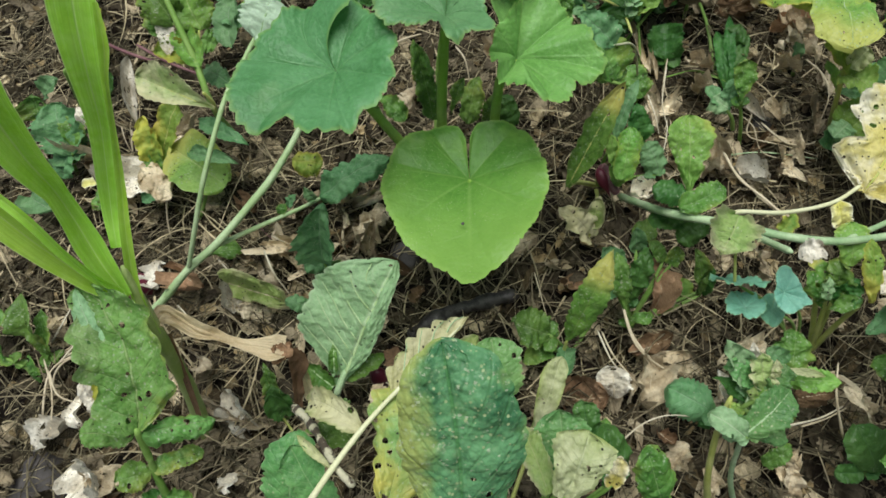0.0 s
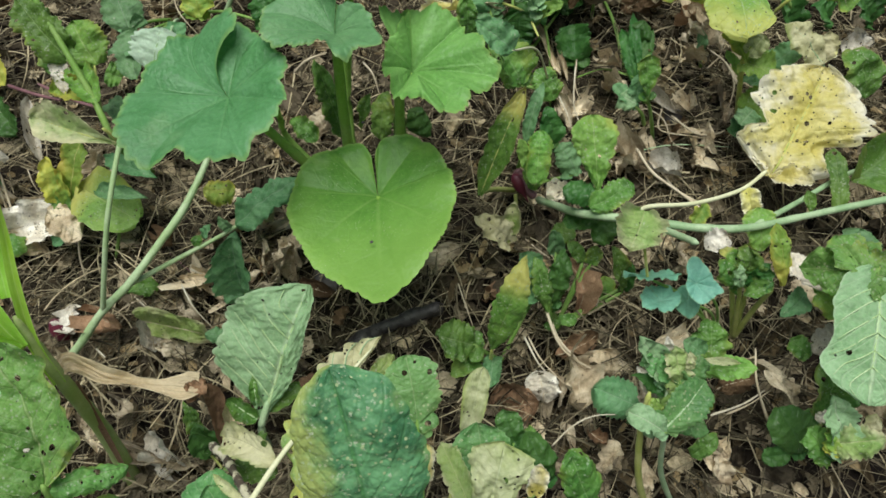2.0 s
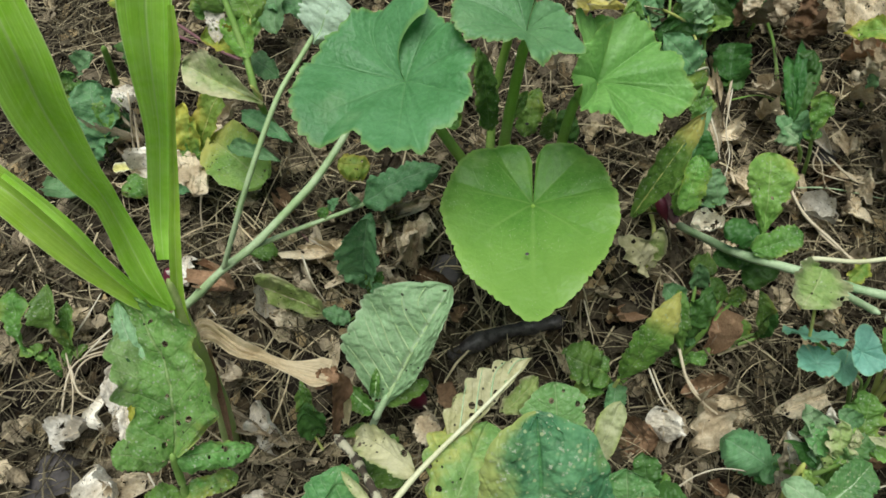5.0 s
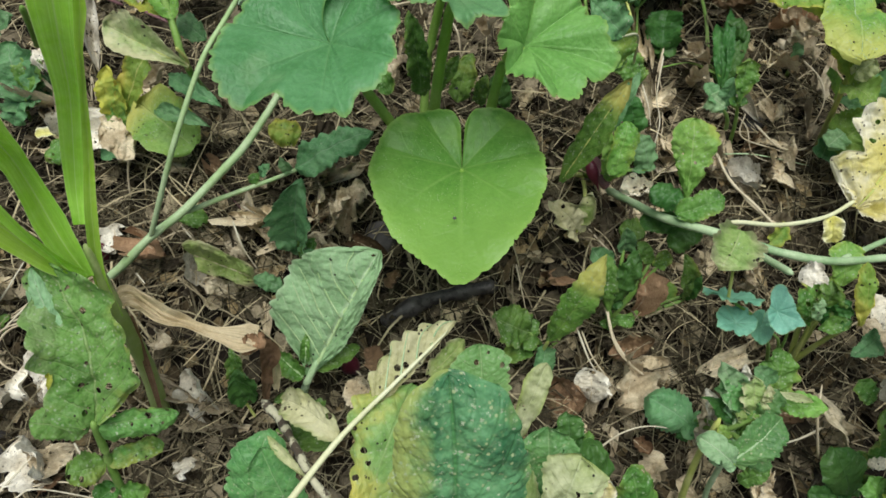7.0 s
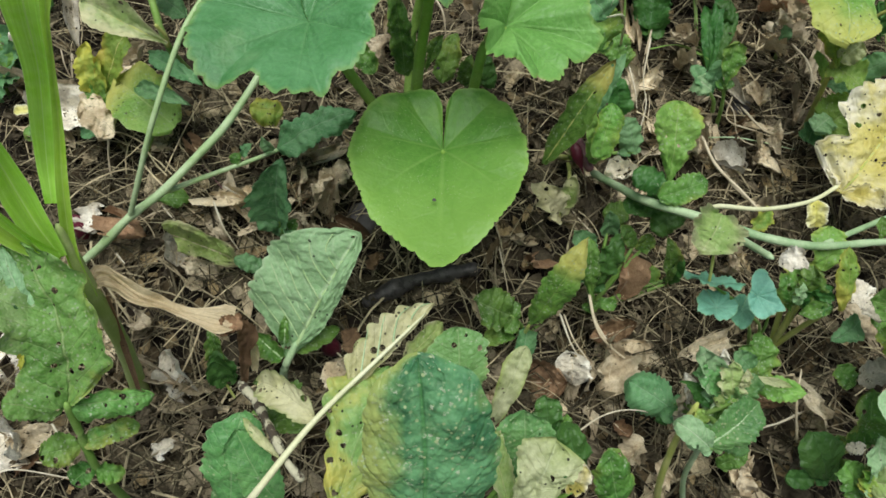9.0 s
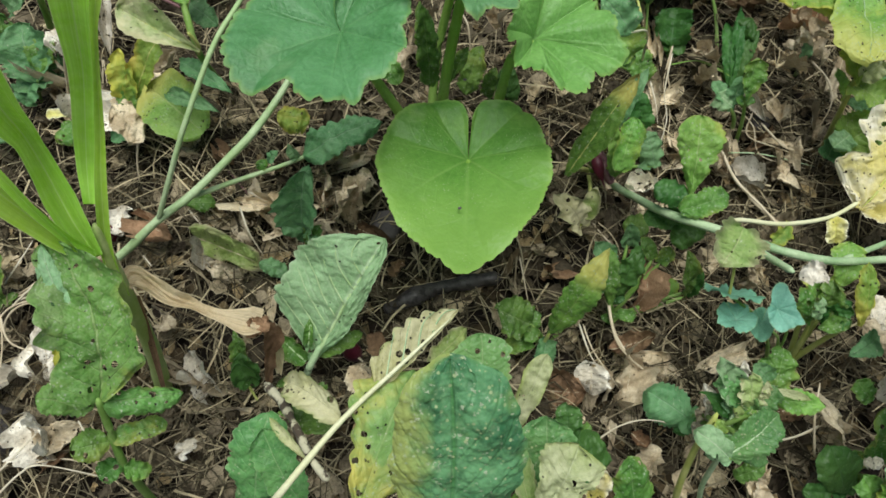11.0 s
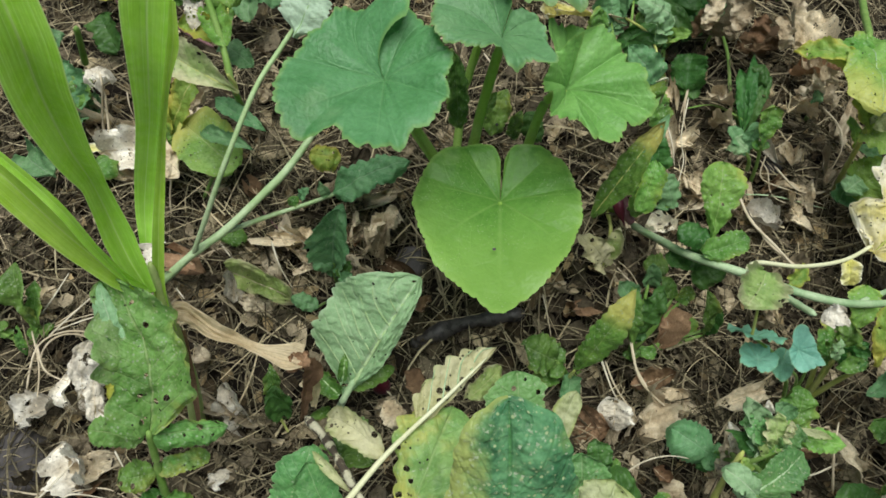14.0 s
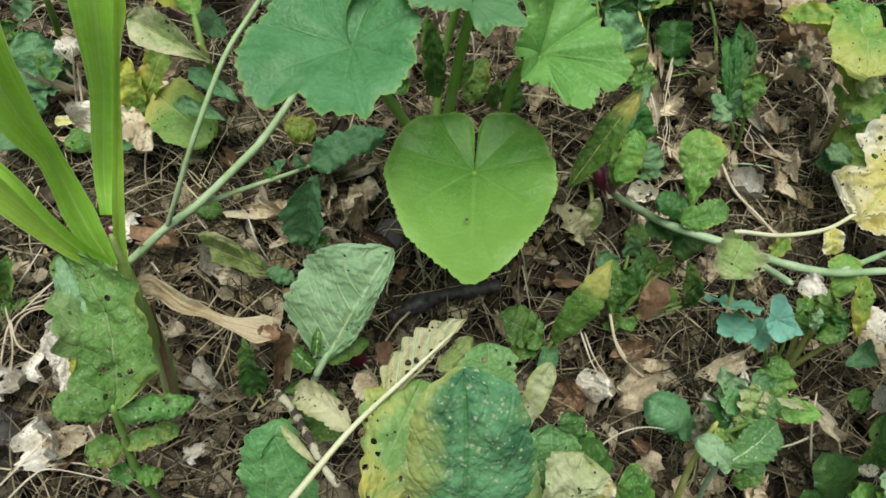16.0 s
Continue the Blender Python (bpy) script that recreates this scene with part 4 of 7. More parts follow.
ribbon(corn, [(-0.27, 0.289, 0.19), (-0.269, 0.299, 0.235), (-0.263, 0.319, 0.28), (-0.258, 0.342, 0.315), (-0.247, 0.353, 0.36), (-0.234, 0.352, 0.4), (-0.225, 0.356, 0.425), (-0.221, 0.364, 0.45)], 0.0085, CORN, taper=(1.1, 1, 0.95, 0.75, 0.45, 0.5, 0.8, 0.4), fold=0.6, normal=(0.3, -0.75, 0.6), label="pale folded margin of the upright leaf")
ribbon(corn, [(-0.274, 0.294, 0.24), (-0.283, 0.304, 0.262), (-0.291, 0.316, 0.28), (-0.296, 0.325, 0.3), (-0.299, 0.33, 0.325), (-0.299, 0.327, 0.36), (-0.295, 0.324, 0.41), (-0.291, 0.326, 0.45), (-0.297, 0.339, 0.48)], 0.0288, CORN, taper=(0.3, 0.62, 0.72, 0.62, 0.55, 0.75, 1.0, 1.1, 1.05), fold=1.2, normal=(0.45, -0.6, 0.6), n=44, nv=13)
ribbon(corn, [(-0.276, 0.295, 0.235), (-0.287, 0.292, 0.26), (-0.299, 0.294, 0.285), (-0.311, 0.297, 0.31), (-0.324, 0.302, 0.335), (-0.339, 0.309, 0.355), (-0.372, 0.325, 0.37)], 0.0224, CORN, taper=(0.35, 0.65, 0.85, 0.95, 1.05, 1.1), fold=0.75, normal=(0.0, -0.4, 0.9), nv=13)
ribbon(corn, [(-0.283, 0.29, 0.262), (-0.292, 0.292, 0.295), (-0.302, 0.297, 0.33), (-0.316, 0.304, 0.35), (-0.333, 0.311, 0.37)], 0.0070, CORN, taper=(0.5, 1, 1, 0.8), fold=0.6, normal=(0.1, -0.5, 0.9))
ribbon(corn, [(-0.272, 0.3, 0.188), (-0.264, 0.304, 0.19), (-0.253, 0.3, 0.188), (-0.237, 0.291, 0.184), (-0.222, 0.288, 0.178), (-0.203, 0.283, 0.172), (-0.185, 0.28, 0.165), (-0.172, 0.28, 0.16)], 0.0155, HUSK, name="dead_leaf", label="twisted papery tan dead leaf", taper=(0.7, 1.3, 0.9, 0.8, 0.85, 0.75, 0.8, 0.9, 1.2, 1.5, 1.4), fold=0.7, twist=60, crumple=0.22, wave=0.3, furrow=0.13, n=90, nv=25)
blade(corn, (-0.181, 0.277, 0.162), (-0.167, 0.289, 0.158), 0.0172, RUSSET, shape="ragged", name="dead_leaf_end", crumple=0.3, wave=0.4, fold=0.5, crease=0.4, spin=False, label="crumpled rusty end of the dead leaf")
ribbon(corn, [(-0.164, 0.287, 0.162), (-0.163, 0.283, 0.145), (-0.17, 0.28, 0.12), (-0.174, 0.275, 0.1), (-0.179, 0.268, 0.07)], 0.011, RUSSET, name="dead_leaf", label="brown hanging end of the dead leaf", taper=(1.2, 1.5, 0.8, 0.9, 0.5), fold=0.6, crumple=0.3, twist=60)
ribbon(corn, [(-0.162, 0.288, 0.15), (-0.165, 0.285, 0.11), (-0.168, 0.276, 0.08)], 0.009, HUSK, name="dead_leaf", label="papery strip hanging from the dead leaf", taper=(1, 1.2, 0.5), fold=0.8, crumple=0.2)

# ---- bolted plant with the forked stem ----
forked = thing("bolted_radish_plant", (-0.384, 0.413, -0.005), "bolted radish plant with a leaning forked pale green stem", "radish plant")
tube(forked, "stem", [(-0.382, 0.41, 0), (-0.353, 0.42, 0.025), (-0.319, 0.437, 0.055), (-0.29, 0.461, 0.065), (-0.257, 0.497, 0.08), (-0.236, 0.524, 0.088), (-0.219, 0.552, 0.098), (-0.206, 0.575, 0.108), (-0.192, 0.61, 0.12)], 0.0044, 0.0037, STEM_MINT, knots=0.15)
root(forked, (-0.392, 0.454, 0.022), 0.0095, 0.05, direction=(0.1, -0.2, -1))
tube(forked, "branch", [(-0.319, 0.436, 0.055), (-0.3, 0.447, 0.1), (-0.274, 0.474, 0.16), (-0.247, 0.523, 0.21), (-0.227, 0.556, 0.23), (-0.208, 0.579, 0.25)], 0.0028, 0.0022, STEM_MINT)
tube(forked, "branch", [(-0.292, 0.462, 0.06), (-0.254, 0.492, 0.05), (-0.21, 0.515, 0.05), (-0.176, 0.531, 0.055)], 0.0028, 0.002, STEM_MINT)
blade(forked, (-0.188, 0.525, 0.055), (-0.109, 0.555, 0.085), 0.044, TEAL, shape="ragged", wave=0.2, teeth=0.09, nu=60, spin=False, label="grey-green lobed leaf")
blade(forked, (-0.193, 0.522, 0.055), (-0.203, 0.528, 0.07), 0.0132, TEAL, shape="ovate")
blade(forked, (-0.214, 0.55, 0.09), (-0.181, 0.549, 0.085), 0.0325, TURNING, shape="round", spin=False, label="small yellow leaf")
blade(forked, (-0.214, 0.562, 0.24), (-0.196, 0.593, 0.27), 0.0455, MINT, shape="fan", wave=0.1, nu=50, rib=0.0013, spin=False, twist=0, curl=0.2, label="pale grey-green leaf")
blade(forked, (-0.225, 0.518, 0.05), (-0.215, 0.522, 0.065), 0.0144, TEAL, shape="ovate")
blade(forked, (-0.314, 0.474, 0.03), (-0.276, 0.477, 0.03), 0.0227, GREEN, shape="lyrate", teeth=0.08)
blade(forked, (-0.233, 0.508, 0.05), (-0.226, 0.513, 0.06), 0.0132, GREEN, shape="round")

# ---- yellowing plant behind it ----
yellowing = thing("radish_plant", (-0.317, 0.671, -0.005), "yellowing radish plant run to seed with speckled leaves", "radish plant")
tube(yellowing, "stem", [(-0.315, 0.666, -0.0), (-0.293, 0.59, 0.13), (-0.306, 0.62, 0.18), (-0.326, 0.658, 0.22), (-0.342, 0.689, 0.25), (-0.346, 0.707, 0.27)], 0.0038, 0.0028, STEM)
blade(yellowing, (-0.277, 0.559, 0.165), (-0.35, 0.576, 0.2), 0.0422, CREAM_TIP, shape="obovate", arch=0.1, wave=0.1, fold=0.5, crumple=0.08, twist=0, hem=0.05, teeth=0.03, spin=False, roll=15, rib=0.001, rib_mat=STEM_YELLOW, halves=(0.7, 1.1), nu=60, nv=25, curl=0.5, label="cream-yellow leaf folded along its midrib")
tube(yellowing, "petiole", [(-0.292, 0.587, 0.13), (-0.288, 0.583, 0.15), (-0.293, 0.581, 0.167)], 0.0022, 0.0018, STEM_YELLOW)
blade(yellowing, (-0.324, 0.649, 0.2), (-0.362, 0.693, 0.25), 0.0503, GREEN, shape="ragged", fold=0.2, wave=0.18, crumple=0.12, spin=False, teeth=0.1)
blade(yellowing, (-0.299, 0.65, 0.19), (-0.315, 0.679, 0.225), 0.0478, LIME, shape="round", wave=0.12, spin=False, label="yellow-green leaf flecked with yellow")
blade(yellowing, (-0.369, 0.693, 0.15), (-0.375, 0.711, 0.18), 0.0326, GREEN, shape="ragged", spin=False)
blade(yellowing, (-0.334, 0.628, 0.175), (-0.336, 0.664, 0.2), 0.0208, WHITE, shape="lance", fold=0.4, arch=0.2, wave=0.25, spin=False, label="bleached curled edge of a yellowing leaf")
blade(yellowing, (-0.302, 0.621, 0.17), (-0.352, 0.639, 0.175), 0.0313, TURNING, shape="ragged", fold=0.3, wave=0.15, spin=False, twist=0)
blade(yellowing, (-0.299, 0.611, 0.175), (-0.319, 0.654, 0.19), 0.0286, LIME, shape="oblong", wave=0.15, spin=False, twist=0)
tube(yellowing, "branch", [(-0.301, 0.598, 0.15), (-0.304, 0.63, 0.17), (-0.302, 0.65, 0.19)], 0.0018, 0.0014, STEM_YELLOW)
tube(yellowing, "branch", [(-0.456, 0.786, 0.06), (-0.399, 0.738, 0.07), (-0.356, 0.714, 0.07)], 0.002, 0.0018, STEM_PURPLE)
blade(yellowing, (-0.383, 0.591, 0.05), (-0.35, 0.632, 0.11), 0.0318, TURNING, shape="oblong", fold=0.4, wave=0.15, spin=False, rib=0.001, rib_mat=STEM_YELLOW, twist=0)
blade(yellowing, (-0.387, 0.592, 0.05), (-0.393, 0.617, 0.1), 0.034, TURNING, shape="ragged", fold=0.2, wave=0.2, spin=False)
blade(yellowing, (-0.385, 0.585, 0.04), (-0.393, 0.603, 0.07), 0.029, GREEN, shape="ragged", spin=False)
blade(yellowing, (-0.3, 0.552, 0.05), (-0.367, 0.597, 0.07), 0.0666, LIME_TIP, shape="round", arch=0.1, wave=0.05, crumple=0.05, teeth=0.01, spin=False, twist=0, nu=50, label="broad round leaf half turned yellow")
blade(yellowing, (-0.334, 0.572, 0.085), (-0.273, 0.549, 0.09), 0.0178, TEAL, shape="ovate", spin=False)
blade(yellowing, (-0.324, 0.605, 0.1), (-0.263, 0.568, 0.1), 0.0215, TEAL, shape="ovate", spin=False)
blade(yellowing, (-0.333, 0.689, 0.1), (-0.28, 0.628, 0.13), 0.0305, TEAL, shape="ragged", spin=False)
blade(yellowing, (-0.376, 0.562, 0.03), (-0.406, 0.549, 0.03), 0.0188, TEAL, shape="oblong", spin=False)
tube(yellowing, "petiole", [(-0.345, 0.543, 0.0), (-0.33, 0.553, 0.03), (-0.32, 0.558, 0.05)], 0.002, 0.002, STEM)

# ---- mottled plant before the corn ----
spotted = thing("radish_plant", (-0.27, 0.174, -0.005), "radish plant with a lobed pale-spotted leaf", "radish plant")
blade(spotted, (-0.264, 0.204, 0.195), (-0.299, 0.292, 0.262), 0.0712, SPOTTED, shape="ragged", lean=0.3, wave=0.14, arch=0.08, fold=0.25, crumple=0.1, teeth=0.09, count=6, nu=80, nv=29, roll=0, twist=0, halves=(0.95, 1.05), spin=False, hem=0.05, label="mottled lobed leaf eaten by insects", curl=0.25)
blade(spotted, (-0.281, 0.245, 0.226), (-0.299, 0.285, 0.266), 0.0208, SAGE, shape="lance", wave=0.1, arch=0.05, crumple=0.06, spin=False, twist=0, halves=(1.2, 0.7), label="turned-up pale underside of the mottled leaf")
blade(spotted, (-0.264, 0.205, 0.19), (-0.215, 0.223, 0.17), 0.0253, SPOTTED, shape="ragged", wave=0.14, arch=0.25, teeth=0.07, nu=60, nv=21, spin=False, halves=(0.7, 1.2))
blade(spotted, (-0.268, 0.206, 0.19), (-0.305, 0.202, 0.2), 0.0237, SPOTTED, shape="oblong", wave=0.2, teeth=0.07, spin=False, arch=0.2)
blade(spotted, (-0.279, 0.217, 0.205), (-0.293, 0.235, 0.215), 0.0097, TURNING, shape="oblong", wave=0.15, spin=False)
blade(spotted, (-0.265, 0.19, 0.15), (-0.232, 0.209, 0.14), 0.0172, SPOTTED, shape="oblong", wave=0.15, spin=False, arch=0.3)
blade(spotted, (-0.267, 0.189, 0.15), (-0.289, 0.178, 0.16), 0.0249, GREEN, shape="round", wave=0.15, spin=False)
blade(spotted, (-0.267, 0.182, 0.12), (-0.28, 0.169, 0.12), 0.0197, GREEN, shape="round", wave=0.2, spin=False)
blade(spotted, (-0.264, 0.18, 0.12), (-0.246, 0.18, 0.11), 0.0178, GREEN, shape="ragged", wave=0.2, spin=False)
tube(spotted, "petiole", [(-0.269, 0.173, 0.0), (-0.266, 0.181, 0.11), (-0.265, 0.197, 0.165), (-0.263, 0.205, 0.198)], 0.0036, 0.0026, STEM)

# ---- pale scalloped leaf ----
scallop = thing("radish_plant", (-0.159, 0.296, -0.005), "radish plant with a pale grey-green scalloped leaf", "radish plant")
blade(scallop, (-0.145, 0.286, 0.07), (-0.085, 0.36, 0.17), 0.0887, SAGE, shape="fan", teeth=0.03, count=13, arch=0.05, fold=0.12, crumple=0.06, wave=0.08, lean=-0.02, roll=0, twist=0, hem=-0.04, nu=90, nv=31, rib=0.0022, halves=(1.2, 0.28), pleat=0.012, lats=7, ribs=7, spin=False, rib_mat=STEM_MINT, label="pale scalloped leaf with raised veins", curl=0.25)
blade(scallop, (-0.148, 0.29, 0.075), (-0.172, 0.306, 0.09), 0.0209, GREEN, shape="ragged", wave=0.2, spin=False, rib=0.0012, rib_mat=STEM_MINT)
blade(scallop, (-0.139, 0.297, 0.075), (-0.101, 0.319, 0.08), 0.0171, GREEN, shape="ragged", wave=0.2, spin=False)
blade(scallop, (-0.146, 0.297, 0.085), (-0.144, 0.315, 0.11), 0.0104, GREEN, shape="lance", wave=0.2, spin=False, rib=0.001, rib_mat=STEM_MINT)
blade(scallop, (-0.159, 0.288, 0.04), (-0.176, 0.275, 0.05), 0.0129, GREEN, shape="ragged", wave=0.2, spin=False)
tube(scallop, "petiole", [(-0.159, 0.296, -0.005), (-0.154, 0.29, 0.03), (-0.145, 0.285, 0.072), (-0.135, 0.3, 0.09)], 0.004, 0.003, STEM_PALE)
leaf(scallop, (-0.178, 0.446, 0.04), (-0.168, 0.463, 0.12), 0.0424, TEAL, shape="round", r=0.0015, foot=(-0.178, 0.451, -0.01), twist=0, nu=56, nv=21, teeth=0.1, label="small blue-green crinkled leaf", spin=False)
blade(scallop, (-0.178, 0.443, 0.04), (-0.197, 0.445, 0.05), 0.0217, TEAL, shape="round", spin=False)
blade(scallop, (-0.172, 0.435, 0.03), (-0.162, 0.441, 0.05), 0.0185, GREEN, shape="ragged", spin=False)
blade(scallop, (-0.168, 0.423, 0.04), (-0.157, 0.431, 0.05), 0.0139, TEAL, shape="round", spin=False)
leaf(scallop, (-0.186, 0.394, 0.04), (-0.213, 0.399, 0.05), 0.019, TEAL, shape="ragged", r=0.001, foot=(-0.188, 0.426, -0.01), spin=False)
blade(scallop, (-0.203, 0.284, 0.03), (-0.213, 0.292, 0.06), 0.0224, DARK, shape="round", spin=False)
blade(scallop, (-0.204, 0.295, 0.07), (-0.212, 0.307, 0.09), 0.0097, GREEN, shape="lance", spin=False)
root(scallop, (-0.119, 0.326, 0.03), 0.0095, 0.05, direction=(0.15, 0.1, -1))

# ---- cream leaf and blotched stem ----
fading = thing("radish_plant", (-0.166, 0.177, -0.005), "fading radish plant with cream leaves and thick pale midribs", "radish plant")
blade(fading, (-0.073, 0.221, 0.207), (-0.019, 0.289, 0.2), 0.041, PALE, shape="ovate", arch=0.03, fold=0.1, wave=0.05, crumple=0.06, roll=0, twist=0, nu=70, nv=25, halves=(1.0, 0.22), teeth=0.13, count=6, spin=False, pleat=0.03, lats=6, ribs=4, curl=0.15, label="cream leaf riddled with small holes")
blade(fading, (-0.037, 0.253, 0.185), (-0.012, 0.285, 0.18), 0.0185, CREAM_TIP, shape="ragged", wave=0.25, crumple=0.18, spin=False, twist=0, teeth=0.06, label="shrivelled yellow-brown half of the cream leaf")
tube(fading, "midrib", [(-0.151, 0.145, 0.14), (-0.128, 0.15, 0.2), (-0.094, 0.196, 0.211), (-0.06, 0.235, 0.213), (-0.025, 0.28, 0.203)], 0.0031, 0.0010, STEM_CREAM, "thick cream midrib")
blade(fading, (-0.094, 0.198, 0.205), (-0.14, 0.229, 0.19), 0.0215, PALE, shape="oblong", arch=0.25, wave=0.12, spin=False, lean=0.1, nu=50, pleat=0.04, lats=6, label="curled cream lobe")
blade(fading, (-0.105, 0.202, 0.17), (-0.134, 0.235, 0.15), 0.0354, GREEN, shape="round", wave=0.15, spin=False)
blade(fading, (-0.068, 0.249, 0.18), (-0.084, 0.28, 0.17), 0.0174, BROWN, shape="ragged", wave=0.3, crumple=0.2, spin=False, label="shrivelled brown edge of the cream leaf")
blade(fading, (-0.105, 0.269, 0.12), (-0.083, 0.249, 0.12), 0.022, TAN, shape="ragged", wave=0.3, crumple=0.2, spin=False, label="crumpled brown dead leaf under the cream one")
tube(fading, "old_stem", [(-0.162, 0.241, 0.15), (-0.141, 0.218, 0.17), (-0.126, 0.196, 0.19), (-0.115, 0.179, 0.2), (-0.107, 0.168, 0.205), (-0.098, 0.16, 0.2)], 0.0034, 0.003, STEM_SCARRED, "blotched dying stem", knots=0.6)
blade(fading, (-0.117, 0.177, 0.185), (-0.149, 0.207, 0.175), 0.0084, PALE, shape="lance", spin=False, label="pale strap of withered leaf")
leaf(fading, (-0.161, 0.16, 0.12), (-0.152, 0.21, 0.17), 0.0442, GREEN_FLECKED, shape="round", wave=0.08, r=0.002, spin=False, nu=60, nv=21, label="rounded green leaf with pale rim", crumple=0.05, curl=-0.3)
leaf(fading, (-0.124, 0.158, 0.14), (-0.152, 0.198, 0.18), 0.0285, GREEN_FLECKED, shape="oblong", wave=0.08, r=0.002, spin=False, crumple=0.05, curl=-0.3)

# ---- large mottled leaf ----
large = thing("radish_plant", (-0.011, 0.144, -0.005), "radish plant with a large blue-green leaf bleached in patches", "radish plant")
blade(large, (-0.02, 0.113, 0.275), (-0.025, 0.176, 0.375), 0.0664, MOTTLED, shape="round", arch=0.08, fold=0.05, wave=0.03, crumple=0.045, roll=0, twist=0, hem=-0.06, count=9, teeth=0.02, nu=110, nv=55, fine=0.012, pleat=0.005, lats=8, spin=False, halves=(0.95, 1.05), label="large mottled blue-green leaf with a puckered face", curl=-0.3)
blade(large, (-0.08, 0.132, 0.185), (-0.048, 0.241, 0.2), 0.0707, YELLOWING, shape="obovate", wave=0.14, crumple=0.08, nu=80, nv=35, pleat=0.02, lats=7, spin=False, twist=0, teeth=0.08, count=7, halves=(0.8, 1.1), label="yellowing mottled side lobe", curl=0.2)
tube(large, "petiole", [(-0.011, 0.144, -0.005), (-0.009, 0.107, 0.15), (-0.019, 0.113, 0.272)], 0.006, 0.004, STEM_PALE)
blade(large, (0.008, 0.162, 0.24), (0.012, 0.183, 0.25), 0.0123, GOLD, shape="oblong", spin=False, label="yellow lobe behind the large leaf")
leaf(large, (0.001, 0.231, 0.17), (-0.002, 0.271, 0.2), 0.0435, GREEN_HOLED, shape="round", arch=0.1, fold=0.06, wave=0.03, crumple=0.05, nu=64, nv=27, spin=False, twist=0, hem=-0.05, teeth=0.04, count=9, curl=-0.25, lats=6, label="round pale-spotted leaf with small holes")
leaf(large, (0.047, 0.177, 0.17), (0.045, 0.213, 0.2), 0.0394, GREEN_FLECKED, shape="round", arch=0.12, wave=0.07, crumple=0.09, nu=60, nv=25, spin=False, twist=0, teeth=0.04, lats=6, curl=-0.3, label="crinkled green leaf")
leaf(large, (0.043, 0.15, 0.2), (0.061, 0.184, 0.23), 0.0419, PALE_GREEN, shape="tongue", wave=0.1, crumple=0.12, nu=60, nv=29, spin=False, twist=0, teeth=0.03, curl=-0.4, label="yellow and cream leaf with brown pits")
blade(large, (0.034, 0.156, 0.19), (0.018, 0.205, 0.19), 0.0188, CREAM_TIP, shape="oblong", wave=0.15, spin=False, twist=0, fold=0.3, curl=0.5, label="yellow lobe at the side of the green leaf")
leaf(large, (0.078, 0.164, 0.18), (0.084, 0.178, 0.2), 0.015, GOLD, shape="oblong", wave=0.2, spin=False)
leaf(large, (0.094, 0.191, 0.12), (0.083, 0.216, 0.15), 0.0275, DARK, shape="round", spin=False, teeth=0.03, twist=0, curl=-0.3)
leaf(large, (0.072, 0.22, 0.13), (0.067, 0.24, 0.15), 0.0248, DARK, shape="round", spin=False, teeth=0.05, twist=0)
leaf(large, (0.122, 0.17, 0.12), (0.11, 0.196, 0.16), 0.0326, GREEN, shape="round", wave=0.2, spin=False, label="dark leaf with a yellow rim")
leaf(large, (0.082, 0.219, 0.11), (0.085, 0.233, 0.13), 0.0154, GREEN, shape="round", spin=False)
leaf(large, (0.029, 0.235, 0.08), (0.055, 0.288, 0.13), 0.0223, PALE_GREEN, shape="tongue", fold=0.35, wave=0.12, teeth=0.02, stalk=STEM_YELLOW, spin=False, twist=0, curl=0.3, label="pale folded leaf")

# ---- small plants in the middle ----
middle = thing("radish_plant", (0.071, 0.351, -0.01), "small radish plant with one leaf yellowing at its tip", "radish plant")
leaf(middle, (0.066, 0.337, 0.06), (0.101, 0.367, 0.16), 0.0291, GREEN_TIP, shape="lance", fold=0.15, teeth=0.08, count=12, nu=60, wave=0.07, crumple=0.06, stalk=STEM_YELLOW, spin=False, twist=10, curl=0.3, label="toothed leaf turning yellow from the tip")
leaf(middle, (0.068, 0.342, 0.04), (0.062, 0.31, 0.04), 0.02, TEAL, shape="oblong", spin=False)
leaf(middle, (0.052, 0.351, 0.05), (0.019, 0.355, 0.07), 0.0415, GREEN, shape="round", wave=0.15, spin=False, nu=50)
leaf(middle, (0.053, 0.345, 0.03), (0.026, 0.329, 0.04), 0.0222, GREEN, shape="oblong", spin=False)
leaf(middle, (0.127, 0.411, 0.05), (0.094, 0.383, 0.06), 0.0238, TEAL, shape="round", spin=False, label="small grey-green speckled leaf")
clump = thing("radish_plant", (0.138, 0.391, -0.01), "young radish seedling with dark lobed leaves", "radish plant")
leaf(clump, (0.131, 0.372, 0.03), (0.119, 0.407, 0.1), 0.0228, GREEN, shape="lyrate", wave=0.2, spin=False, teeth=0.08)
leaf(clump, (0.131, 0.387, 0.05), (0.147, 0.41, 0.1), 0.0266, DARK, shape="ragged", wave=0.25, spin=False, teeth=0.08)
leaf(clump, (0.122, 0.404, 0.08), (0.104, 0.416, 0.1), 0.0219, TEAL, shape="round", spin=False)
leaf(clump, (0.137, 0.378, 0.03), (0.156, 0.376, 0.03), 0.0135, GREEN, shape="oblong", spin=False)
leaf(clump, (0.144, 0.438, 0.06), (0.142, 0.446, 0.09), 0.0188, TEAL, shape="round", spin=False)
leaf(clump, (0.171, 0.429, 0.05), (0.159, 0.441, 0.07), 0.0159, GREEN, shape="oblong", spin=False)
